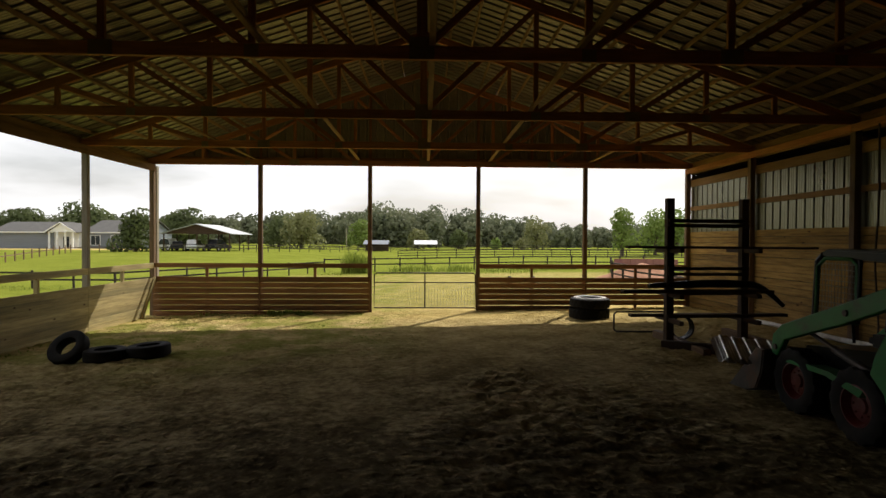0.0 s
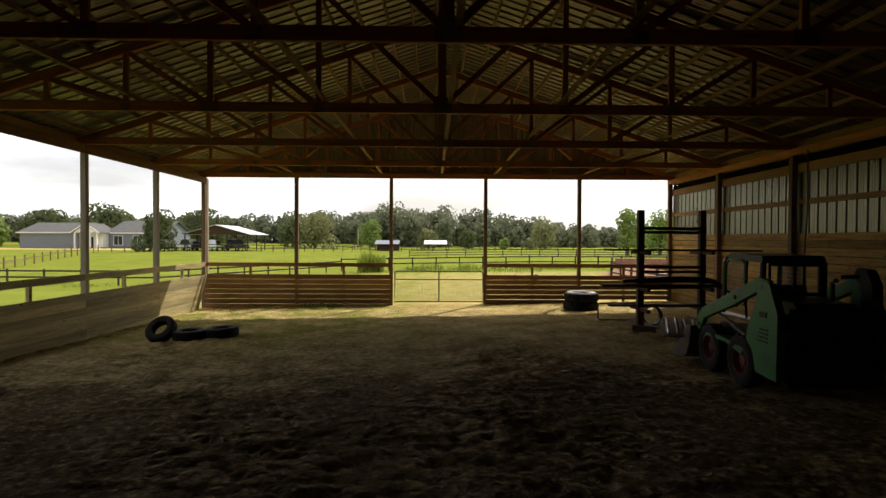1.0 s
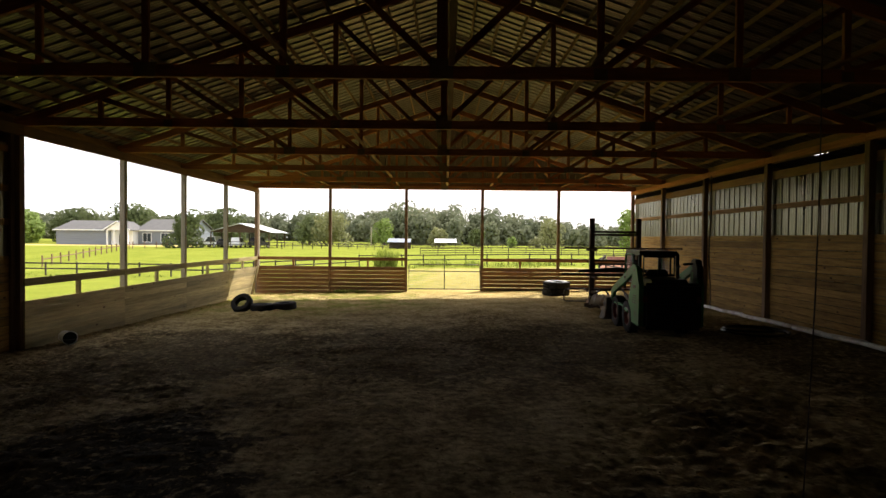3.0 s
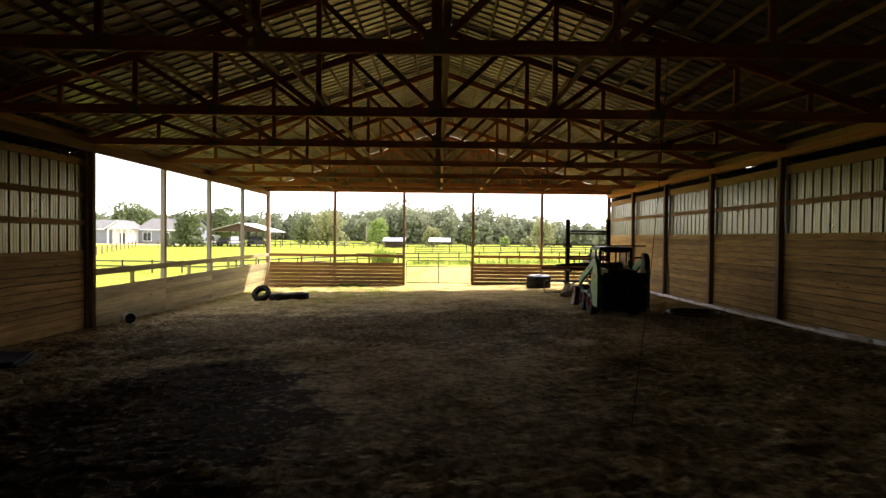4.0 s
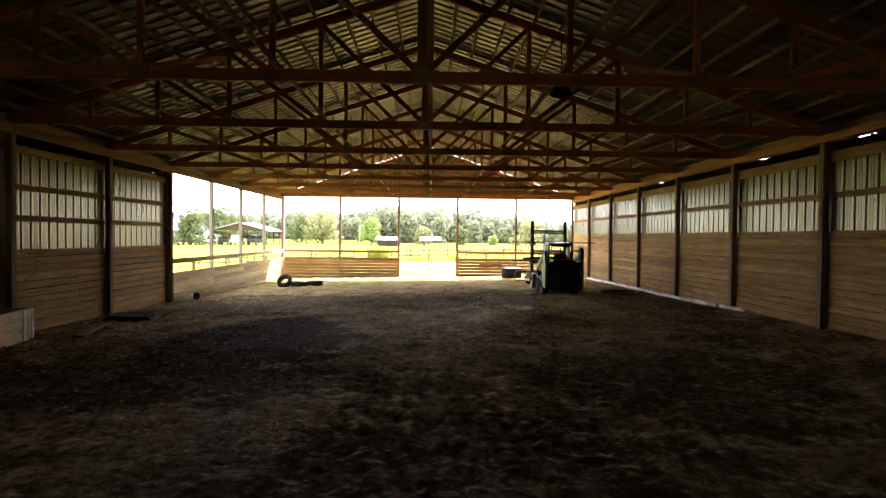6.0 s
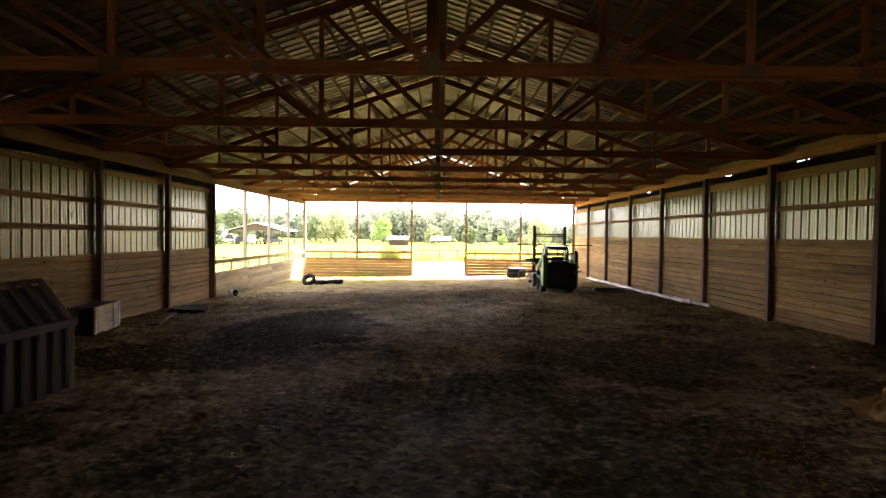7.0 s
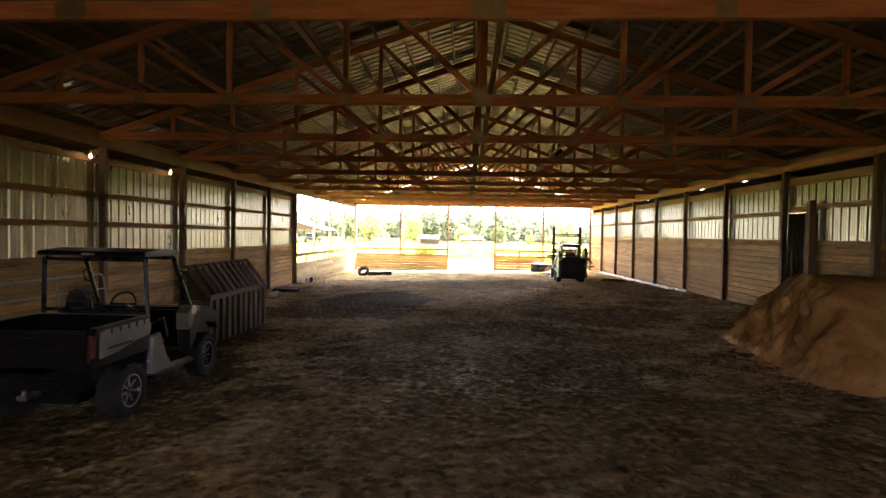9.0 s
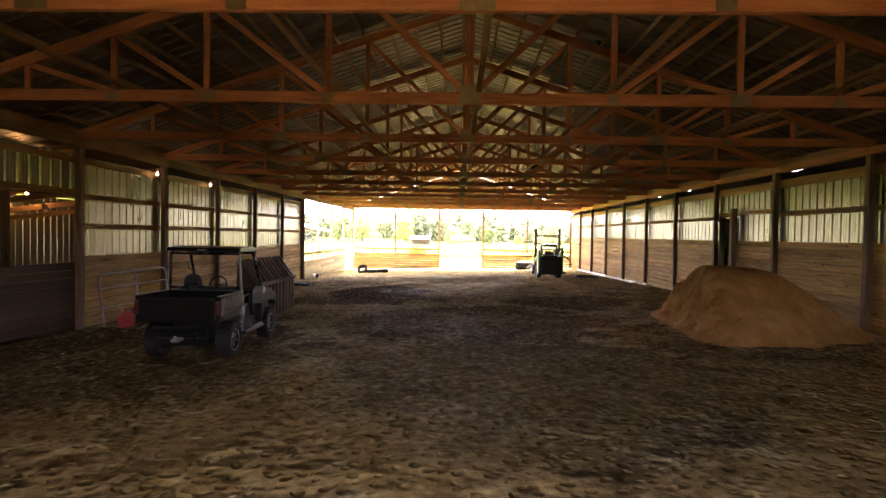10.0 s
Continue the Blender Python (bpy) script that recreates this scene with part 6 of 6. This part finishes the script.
# ---- outside: trees ----
def leaf_cloud(centres, count, size, rs, flat=0.8):
    """Small leaf clumps scattered over the shells of round clusters."""
    verts, faces = [], []
    tot = sum(c[3] ** 2 for c in centres)
    for cx, cy, cz, r in centres:
        for _ in range(max(6, int(count * r * r / tot))):
            u, a = rs.uniform(-1, 1), rs.uniform(0, 2 * math.pi)
            q = math.sqrt(1 - u * u)
            d = r * (0.72 + 0.36 * rs.random() ** 0.6)
            x, y, z = cx + q * math.cos(a) * d, cy + q * math.sin(a) * d, cz + u * d * flat
            s = size * rs.uniform(0.55, 1.25)
            n = Vector((q * math.cos(a) + rs.uniform(-0.8, 0.8), q * math.sin(a) + rs.uniform(-0.8, 0.8), u + rs.uniform(-0.7, 0.9))).normalized()
            t = n.orthogonal().normalized()
            b = n.cross(t)
            k = len(verts)
            for i in range(5):
                an = i * 2 * math.pi / 5 + rs.random() * 0.5
                rr = s * rs.uniform(0.35, 0.62)
                p = t * math.cos(an) * rr + b * math.sin(an) * rr
                verts.append((x + p.x, y + p.y, z + p.z))
            faces.append((k, k + 1, k + 2, k + 3, k + 4))
    return verts, faces


def crown_clusters(r, h, z0, rs, n=11):
    out = []
    for i in range(n):
        f = i / (n - 1)
        wide = math.sin(math.pi * (0.30 + 0.60 * f)) ** 0.8
        a = i * 2.4 + rs.random()
        d = r * wide * rs.uniform(0.25, 0.68)
        out.append((math.cos(a) * d, math.sin(a) * d, z0 + (h - z0) * (0.10 + 0.80 * f), r * rs.uniform(0.36, 0.56)))
    out.append((0, 0, z0 + (h - z0) * 0.55, r * 0.6))
    return out


def trunk_mesh(h, r0, rs, limbs=6):
    bm = bmesh.new()
    pts = [(0.05 * h * 0.1 * math.sin(i), 0.04 * h * 0.1 * math.cos(i * 1.3), h * 0.62 * i / 6 - 0.3) for i in range(7)]
    add_tube(bm, pts, [r0 * (1.25 - 0.13 * i) for i in range(7)], 8)
    for i in range(limbs):
        a = i * 2.4 + rs.random()
        z = h * (0.26 + 0.05 * i)
        L = h * rs.uniform(0.2, 0.34)
        add_tube(bm, [(0, 0, z), (math.cos(a) * L * 0.5, math.sin(a) * L * 0.5, z + L * 0.42), (math.cos(a) * L, math.sin(a) * L, z + L * 0.8)], [r0 * 0.5, r0 * 0.33, r0 * 0.12], 6)
    return bm


def tree(x, y, r, h, mat, label, seed, count=1500, size=0.42, low=0.12):
    rs = random.Random(seed)
    root = empty("tree", pose(x, y, gz(x, y), 0, 0, rs.uniform(0, 360)), label, "tree", "single trees on the pasture")
    part("trunk", trunk_mesh(h, 0.045 * h * 0.7 + 0.06, rs), M_BARK, root, soft=True)
    v, f = leaf_cloud(crown_clusters(r, h, h * low, rs), count, size, rs)
    mesh = bpy.data.meshes.new("crown")
    mesh.from_pydata(v, [], f)
    mesh.update()
    finish("crown", mesh, mat, root)
    return root


tree(-40.2, 58.5, 3.0, 5.5, M_LEAF, "dense dark green broad tree beside the open shed", 1, 2400, 0.4, 0.02)
tree(-84.0, 80, 5.2, 6.0, M_LEAFLIGHT, "light green tree beside the house drive", 15, 4600, 0.62, 0.02)
tree(-94.0, 90, 6.0, 7.2, M_LEAF, "dark green tree beside the house", 11, 4600, 0.62, 0.03)
tree(-84.5, 99, 6.2, 6.6, M_LEAF, "dark green tree behind the house", 12, 4600, 0.62, 0.03)
tree(-72.0, 99, 6.8, 7.4, M_LEAF, "tall dark green tree behind the house", 17, 4600, 0.62, 0.03)
tree(-55.0, 108, 6.5, 7.2, M_LEAF, "dark green tree behind the open shed", 18, 4600, 0.62, 0.03)
tree(-24.5, 90, 4.6, 6.8, M_LEAFOLIVE, "broad olive-green tree at the edge of the pasture", 2, 2200, 0.5, 0.05)
tree(-30.0, 94, 3.8, 6.0, M_LEAF, "rounded green tree at the edge of the pasture", 3, 1600, 0.5, 0.05)
tree(-17.2, 128, 3.1, 7.4, M_LEAFLIGHT, "bright green young tree at the edge of the pasture", 4, 1700, 0.5, 0.1)
tree(-20.0, 125, 1.4, 3.0, M_LEAFLIGHT, "small bright green bush at the pasture edge", 41, 500, 0.4, 0.05)
tree(-2.0, 124, 3.1, 5.0, M_LEAFOLIVE, "rounded grey-green tree behind the small white-roofed shelter", 5, 1500, 0.5, 0.05)
tree(8.6, 122, 2.5, 4.7, M_LEAF, "rounded green bush on the pasture edge", 6, 1300, 0.5, 0.02)
tree(32.3, 70, 2.6, 7.6, M_LEAFLIGHT, "tall light green tree with an open crown", 7, 1500, 0.42, 0.15)
tree(39.5, 74, 3.6, 7.2, M_LEAFLIGHT, "light green spreading tree", 8, 1900, 0.42, 0.1)
tree(46.0, 80, 4.0, 8.0, M_LEAFLIGHT, "light green spreading tree", 9, 1700, 0.45, 0.1)
tree(28.5, 120, 4.2, 7.5, M_LEAFOLIVE, "pale grey-green tree at the pasture edge", 10, 1600, 0.5, 0.05)
tree(17.0, 112, 1.5, 2.6, M_LEAFLIGHT, "small bright bush on the pasture edge", 13, 600, 0.4, 0.0)
tree(23.0, 113, 1.8, 2.4, M_LEAFOLIVE, "low grey-green bush on the pasture edge", 14, 600, 0.4, 0.0)


def far_woods():
    rs = random.Random(21)
    verts, faces = [], []

    def height(px):
        # tree tops along the skyline, by bearing from the barn
        stops = ((-1.2, 9.0), (-0.75, 9.2), (-0.6, 9.6), (-0.33, 10.0), (-0.2, 11.0), (-0.115, 12.2), (-0.085, 15.2), (-0.045, 14.6), (0.0, 14.4), (0.07, 13.0),
                 (0.12, 12.4), (0.15, 10.6), (0.22, 8.6), (0.3, 7.0), (0.42, 8.5), (0.6, 9.5), (1.3, 9.5))
        for (a, ha), (b, hb) in zip(stops, stops[1:]):
            if a <= px <= b:
                return ha + (hb - ha) * (px - a) / (b - a)
        return 9.5

    for row, (y0, n, f) in enumerate(((164, 84, 0.62), (172, 96, 0.86), (186, 100, 1.0), (204, 84, 1.05))):
        for i in range(n):
            b = -1.15 + 2.35 * (i + rs.uniform(-0.4, 0.4)) / n
            y = y0 + rs.uniform(-7, 7)
            x = b * (y + 18)
            h = height(b) * f * rs.uniform(0.82, 1.1)
            r = h * rs.uniform(0.40, 0.56)
            cl = [(x + a, y + c, d + gz(x, y), e) for a, c, d, e in crown_clusters(r, h, h * (-0.08 if row < 2 else 0.05), rs, 9)]
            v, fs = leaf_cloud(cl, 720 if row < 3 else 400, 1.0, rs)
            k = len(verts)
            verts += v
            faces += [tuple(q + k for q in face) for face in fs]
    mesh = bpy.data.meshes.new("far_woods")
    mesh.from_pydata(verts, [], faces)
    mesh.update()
    return tagged(finish("far_woods", mesh, M_HAZYWOODS), "long belt of woods beyond the pasture, leaves paled for haze", "woods", kind="stuff")


far_woods()


# ---- outside: house, sheds, vehicles ----
def window(parent, x, y, z, w, h, face=-1):
    root = new("window")
    root.parent = parent
    root.matrix_basis = pose(x, y, z)
    bm = bmesh.new()
    t = 0.08
    for a in ((-w / 2 - t, -w / 2, -t, h + t), (w / 2, w / 2 + t, -t, h + t), (-w / 2, w / 2, h, h + t), (-w / 2, w / 2, -t, 0)):
        add_box(bm, a[0], a[1], -0.05, 0.03, a[2], a[3])
    add_box(bm, -0.02, 0.02, -0.03, 0.02, 0, h)
    part("window_frame", bm, M_TRIM, root)
    bm = bmesh.new()
    add_box(bm, -w / 2, w / 2, -0.01, 0.0, 0, h)
    part("pane", bm, M_GLASS, root)
    return root


def house():
    zb = gz(-60, 75) - 0.1
    root = empty("house", pose(-61.5, 74.5, zb), "single-storey grey house with white gabled porch and shingle roof", "house")
    E, R = 2.85, 4.75
    for n, (x0, x1, y0, y1, rr) in enumerate(((-10.6, -0.5, 0.0, 10.0, 4.55), (3.5, 13.0, 2.0, 13.0, 5.0))):
        bm = bmesh.new()
        add_box(bm, x0, x1, y0, y1, 0, E)
        ym = (y0 + y1) / 2
        add_prism(bm, [(y0, E), (ym, rr - 0.12), (y1, E)], "x", x0 + 0.02, x1 - 0.02)
        part("wall", bm, M_LAP, root, "grey lap siding wall")
        bm = bmesh.new()
        add_prism(bm, [(y0 - 0.45, E - 0.1), (ym, rr), (y1 + 0.45, E - 0.1), (y1 + 0.45, E + 0.02), (ym, rr + 0.14), (y0 - 0.45, E + 0.02)], "x", x0 - 0.35, x1 + 0.35)
        part("roof", bm, M_SHINGLE, root, "grey shingle roof")
        bm = bmesh.new()
        add_box(bm, x0 - 0.36, x1 + 0.36, y0 - 0.49, y0 - 0.45, E - 0.14, E + 0.03)
        part("fascia", bm, M_TRIM, root)
    # middle part with the white gable and porch
    bm = bmesh.new()
    add_box(bm, -0.5, 3.5, 0.2, 10.5, 0, E)
    part("wall", bm, M_TRIM, root, "white porch wall")
    bm = bmesh.new()
    add_prism(bm, [(-0.6, E), (1.5, R - 0.5), (3.6, E)], "y", -1.25, -1.15)
    part("gable", bm, M_TRIM, root, "white porch gable")
    bm = bmesh.new()
    add_prism(bm, [(-1.0, E - 0.12), (1.5, R - 0.42), (4.0, E - 0.12), (4.0, E + 0.02), (1.5, R - 0.28), (-1.0, E + 0.02)], "y", -1.5, 4.0)
    part("roof", bm, M_SHINGLE, root)
    bm = bmesh.new()
    add_prism(bm, [(-1.02, E - 0.16), (1.5, R - 0.46), (4.02, E - 0.16), (4.02, E + 0.03), (1.5, R - 0.26), (-1.02, E + 0.03)], "y", -1.56, -1.5)
    part("gable_trim", bm, M_TRIM, root)
    for x in (-0.4, 0.9, 2.2, 3.4):
        bm = bmesh.new()
        add_box(bm, x - 0.12, x + 0.12, -1.3, -1.06, 0, E, 0.02)
        part("porch_column", bm, M_TRIM, root, "white porch column")
    bm = bmesh.new()
    add_box(bm, 1.0, 1.95, 0.12, 0.2, 0.05, 2.1, 0.02)
    part("door", bm, M_GLASS, root, "dark front door")
    for x, y in ((5.2, 2.0), (8.6, 2.0), (11.2, 2.0)):
        window(root, x, y - 0.02, 0.7, 1.5, 1.6)
    bm = bmesh.new()
    add_box(bm, 8.4, 9.1, 7.0, 7.7, 4.4, 6.0, 0.03)
    part("chimney", bm, M_LAP, root)
    return root


house()


def open_shed():
    x0, x1, y0, y1 = -38.2, -28.7, 62.5, 71.0
    zb = gz(-33, 65)
    root = empty("open_shed", pose(0, 0, 0), "open-sided pole shed with a pale metal roof over parked vehicles", "shed")
    xm = (x0 + x1) / 2
    ze, zt = zb + 2.5, zb + 3.95
    bm = bmesh.new()
    add_prism(bm, [(x0 - 0.5, ze), (xm, zt), (x1 + 0.5, ze), (x1 + 0.5, ze + 0.06), (xm, zt + 0.06), (x0 - 0.5, ze + 0.06)], "y", y0 - 0.5, y1 + 0.5)
    part("roof", bm, M_SHEDROOF, root, "pale metal gable roof")
    bm = bmesh.new()
    add_prism(bm, [(x0 - 0.3, ze), (xm, zt - 0.05), (x1 + 0.3, ze)], "y", y0 - 0.1, y0 - 0.06)
    part("gable", bm, M_OLDWOOD, root, "dark gable board")
    for y in (y0, (y0 + y1) / 2, y1):
        for x in (x0, xm, x1):
            beam("post", (x, y, gz(x, y) - 0.2), (x, y, ze + (0.7 if x == xm else 0)), 0.15, 0.15, M_OLDWOOD, root, up=(0, 1, 0))
    return root


open_shed()


def car(x, y, rz, paint, label, tall=0.0):
    root = empty("car", pose(x, y, gz(x, y), 0, 0, rz), label, "car", "vehicles parked under the open shed")
    bm = bmesh.new()
    add_prism(bm, [(-2.1, 0.35), (-2.15, 0.75), (-1.9, 0.92), (0.9, 0.95 + tall * 0.2), (1.9, 0.82), (2.15, 0.62), (2.1, 0.32)], "x", -0.85, 0.85)
    bmesh.ops.bevel(bm, geom=bm.edges[:], offset=0.05, segments=2, affect="EDGES")
    part("body", bm, paint, root)
    bm = bmesh.new()
    add_prism(bm, [(-1.75, 0.92), (-1.35, 1.42 + tall), (0.15, 1.45 + tall), (0.95, 0.95)], "x", -0.72, 0.72)
    bmesh.ops.bevel(bm, geom=bm.edges[:], offset=0.05, segments=2, affect="EDGES")
    cab = part("cabin", bm, paint, root)
    for s in (-1, 1):
        bm = bmesh.new()
        add_prism(bm, [(-1.5, 0.98), (-1.25, 1.34 + tall), (0.10, 1.36 + tall), (0.68, 0.98)], "x", s * 0.725 - 0.005, s * 0.725 + 0.005)
        part("side_window", bm, M_GLASS, cab)
    for s in (-1, 1):
        for yy in (-1.3, 1.35):
            bm = bmesh.new()
            add_lathe(bm, tyre_profile(0.33, 0.2, 0.2), 20, pose(s * 0.78, yy, 0.33))
            w = part("wheel", bm, M_RUBBER, root, soft=True)
            bm = bmesh.new()
            add_lathe(bm, [(-0.06, 0.21), (0.06 * s, 0.2), (0.04 * s, 0.002)], 16, pose(s * 0.80, yy, 0.33), closed=False)
            part("hubcap", bm, M_WORNSTEEL, w)
    return root


car(-36.7, 64.5, 8, M_CARDARK, "dark parked car under the open shed")
car(-34.3, 64.0, 5, M_CARLIGHT, "pale parked car under the open shed", 0.25)
car(-31.2, 65.0, -14, M_CARDARK, "dark parked pickup under the open shed", 0.3)
car(-39.4, 65.5, 70, M_CARLIGHT, "pale parked car beside the open shed", 0.4)
car(-45.5, 66.0, 82, M_CARDARK, "dark parked car in front of the house")


def shelter(x0, x1, y0, y1, zlow, zhigh, mat, label, gable=False, back=True):
    root = empty("shelter", pose(0, 0, 0), label, "shelter")
    bm = bmesh.new()
    if gable:
        xm = (x0 + x1) / 2
        add_prism(bm, [(x0, zlow), (xm, zhigh), (x1, zlow), (x1, zlow + 0.08), (xm, zhigh + 0.08), (x0, zlow + 0.08)], "y", y0, y1)
    else:
        add_prism(bm, [(y0, zlow), (y1, zhigh), (y1, zhigh + 0.08), (y0, zlow + 0.08)], "x", x0, x1)
    part("roof", bm, mat, root)
    for x in (x0 + 0.2, x1 - 0.2):
        for y in (y0 + 0.3, y1 - 0.3):
            beam("post", (x, y, gz(x, y) - 0.2), (x, y, zlow + (0.1 if y < (y0 + y1) / 2 else (0.1 if gable else zhigh - zlow - 0.1))), 0.14, 0.14, M_OLDWOOD, root, up=(0, 1, 0))
    if back:
        bm = bmesh.new()
        add_box(bm, x0 + 0.25, x1 - 0.25, y1 - 0.5, y1 - 0.42, gz(x0, y1) - 0.1, zlow)
        part("back_wall", bm, M_OLDWOOD, root)
    return root


shelter(-2.6, 2.75, 106.0, 109.5, 1.45, 2.3, M_WHITEROOF, "small white-roofed animal shelter on the pasture", back=False)
shelter(-13.4, -8.0, 99.0, 103.0, 1.45, 2.3, M_LAP, "small grey metal-roofed shelter on the pasture")
pole = beam("utility_pole", (-18.8, 112, gz(-18.8, 112) - 0.3), (-18.8, 112, 5.2), 0.2, 0.2, M_GREYPOST, up=(0, 1, 0))
tagged(pole, "pale wooden utility pole at the edge of the woods", "pole")


def dirt_heap(cx, cy, rx, ry, h, mat, label):
    verts, faces = [], []
    na, nr = 40, 14
    for j in range(nr + 1):
        t = j / nr
        for i in range(na):
            a = 2 * math.pi * i / na
            R = 1 + 0.22 * noise.noise((math.cos(a) * 1.5, math.sin(a) * 1.5, cx))
            x, y = cx + math.cos(a) * rx * t * R, cy + math.sin(a) * ry * t * R
            z = h * (1 - t) ** 0.9 * (1 + 0.3 * noise.noise((x * 1.3, y * 1.3, 2))) + 0.06 * noise.noise((x * 4, y * 4, 1)) * (1 - t)
            verts.append((x, y, gz(x, y) - 0.02 + z))
    for j in range(nr):
        for i in range(na):
            k = (i + 1) % na
            faces.append((j * na + i, (j + 1) * na + i, (j + 1) * na + k, j * na + k))
    mesh = bpy.data.meshes.new("dirt_heap")
    mesh.from_pydata(verts, [], faces)
    mesh.update()
    mesh.shade_smooth()
    return tagged(finish("dirt_heap", mesh, mat), label, "dirt heap", kind="stuff")


dirt_heap(14.4, 17.0, 3.0, 1.6, 1.0, M_REDDIRT, "low heap of reddish dirt in the paddock")
# red flat trailer beyond the heap
trailer = empty("trailer", pose(17.4, 24.0, gz(16, 24)), "faded red steel dump trailer in the paddock", "trailer")
bm = bmesh.new()
add_box(bm, -2.2, 2.2, -0.9, 0.9, 0.45, 0.55, 0.02)
for y in (-0.9, 0.86):
    add_box(bm, -2.2, 2.2, y, y + 0.04, 0.55, 1.05, 0.01)
for i in range(8):
    add_box(bm, -2.15 + i * 0.6, -2.09 + i * 0.6, -0.95, -0.9, 0.46, 1.06)
part("bed", bm, M_REDMETAL, trailer)
for s in (-1, 1):
    for x in (-0.4, 0.45):
        bm = bmesh.new()
        add_lathe(bm, tyre_profile(0.34, 0.2, 0.2), 20, pose(x, s * 0.98, 0.34, 0, 0, 90))
        part("wheel", bm, M_RUBBER, trailer, soft=True)
bm = bmesh.new()
add_tube(bm, [(-2.2, 0, 0.5), (-3.3, 0, 0.48)], 0.05, 8)
part("tow_bar", bm, M_REDMETAL, trailer)
# pull harrow outside the right part of the far wall
harrow = empty("harrow", pose(5.2, 12.5, gz(5.2, 12.5), 0, 0, 15), "dark steel drag harrow lying in the paddock", "harrow")
bm = bmesh.new()
for y in (-0.5, 0.0, 0.5):
    add_tube(bm, [(-0.9, y, 0.28), (0.9, y, 0.28)], 0.035, 6)
for x in (-0.8, 0.0, 0.8):
    add_tube(bm, [(x, -0.55, 0.3), (x, 0.55, 0.3)], 0.03, 6)
part("frame", bm, M_DARKSTEEL, harrow)
bm = bmesh.new()
for i in range(7):
    for y in (-0.5, 0.0, 0.5):
        add_tube(bm, [(-0.85 + i * 0.28, y, 0.28), (-0.85 + i * 0.28, y + 0.04, -0.02)], 0.016, 5)
part("tine", bm, M_DARKSTEEL, harrow)
for x in (-0.7, 0.7):
    bm = bmesh.new()
    add_lathe(bm, tyre_profile(0.28, 0.14, 0.16), 18, pose(x, -0.75, 0.27))
    part("wheel", bm, M_RUBBER, harrow, soft=True)


# ---- outside: weeds ----
def weeds(name, spots, label, blade=0.6, mat=None):
    rs = random.Random(5)
    verts, faces = [], []
    for x0, x1, y0, y1, n, h in spots:
        for _ in range(n):
            x, y = rs.uniform(x0, x1), rs.uniform(y0, y1)
            thick = noise.noise((x * 0.55, y * 0.55, 4.0))
            if thick < -0.05 and rs.random() < 0.8:
                continue
            z = gz(x, y) - 0.02
            hh = h * rs.uniform(0.35, 0.8) * (0.7 + 0.9 * max(0.0, thick))
            a = rs.uniform(0, math.pi)
            w = 0.012 + 0.02 * hh
            lx, ly = rs.uniform(-0.35, 0.35) * hh, rs.uniform(-0.35, 0.35) * hh
            dx, dy = math.cos(a) * w, math.sin(a) * w
            k = len(verts)
            verts += [(x - dx, y - dy, z), (x + dx, y + dy, z), (x + dx + lx * 0.5, y + dy + ly * 0.5, z + hh * 0.6), (x - dx + lx * 0.5, y - dy + ly * 0.5, z + hh * 0.6), (x + lx, y + ly, z + hh)]
            faces += [(k, k + 1, k + 2, k + 3), (k + 3, k + 2, k + 4)]
            if rs.random() < 0.5:     # side leaf
                k = len(verts)
                sx, sy = rs.uniform(-0.2, 0.2) * (0.4 + hh), rs.uniform(-0.2, 0.2) * (0.4 + hh)
                verts += [(x, y, z + hh * 0.35), (x + sx * 0.5 + dx * 2, y + sy * 0.5, z + hh * 0.5), (x + sx, y + sy, z + hh * 0.5), (x + sx * 0.5 - dx * 2, y + sy * 0.5, z + hh * 0.42)]
                faces.append((k, k + 1, k + 2, k + 3))
    mesh = bpy.data.meshes.new(name)
    mesh.from_pydata(verts, [], faces)
    mesh.update()
    return tagged(finish(name, mesh, mat or M_WEED), label, "weeds", kind="stuff")


weeds("tall_weeds", [(-6.8, -4.6, 25.3, 27.2, 700, 3.0), (-3.0, 12.0, 26.0, 28.5, 1300, 0.95), (12.0, 34.0, 27.0, 30.0, 1300, 0.7), (-8.0, 9.0, 22.5, 25.5, 500, 0.5), (-30, -14, 10.5, 13, 500, 0.35), (-44, -30, 11, 13.5, 300, 0.35)],
      "tall green weeds growing along the fence lines")
weeds("floor_weeds", [(-8.8, -2.0, -0.9, -0.15, 700, 0.11), (-8.9, -7.6, -6.0, -0.5, 300, 0.07), (-8.8, -8.5, -13.5, -5.0, 120, 0.08), (-7.5, -6.4, -0.5, -0.15, 180, 0.3), (-5.2, -3.6, -0.5, -0.15, 260, 0.25),
                      (-8.0, -1.0, -6.5, -1.0, 1600, 0.05), (2.0, 8.8, -0.6, -0.15, 500, 0.1), (-9.9, -9.3, -14.0, 0.0, 900, 0.25)],
      "sparse green weeds on the dirt along the barn walls")
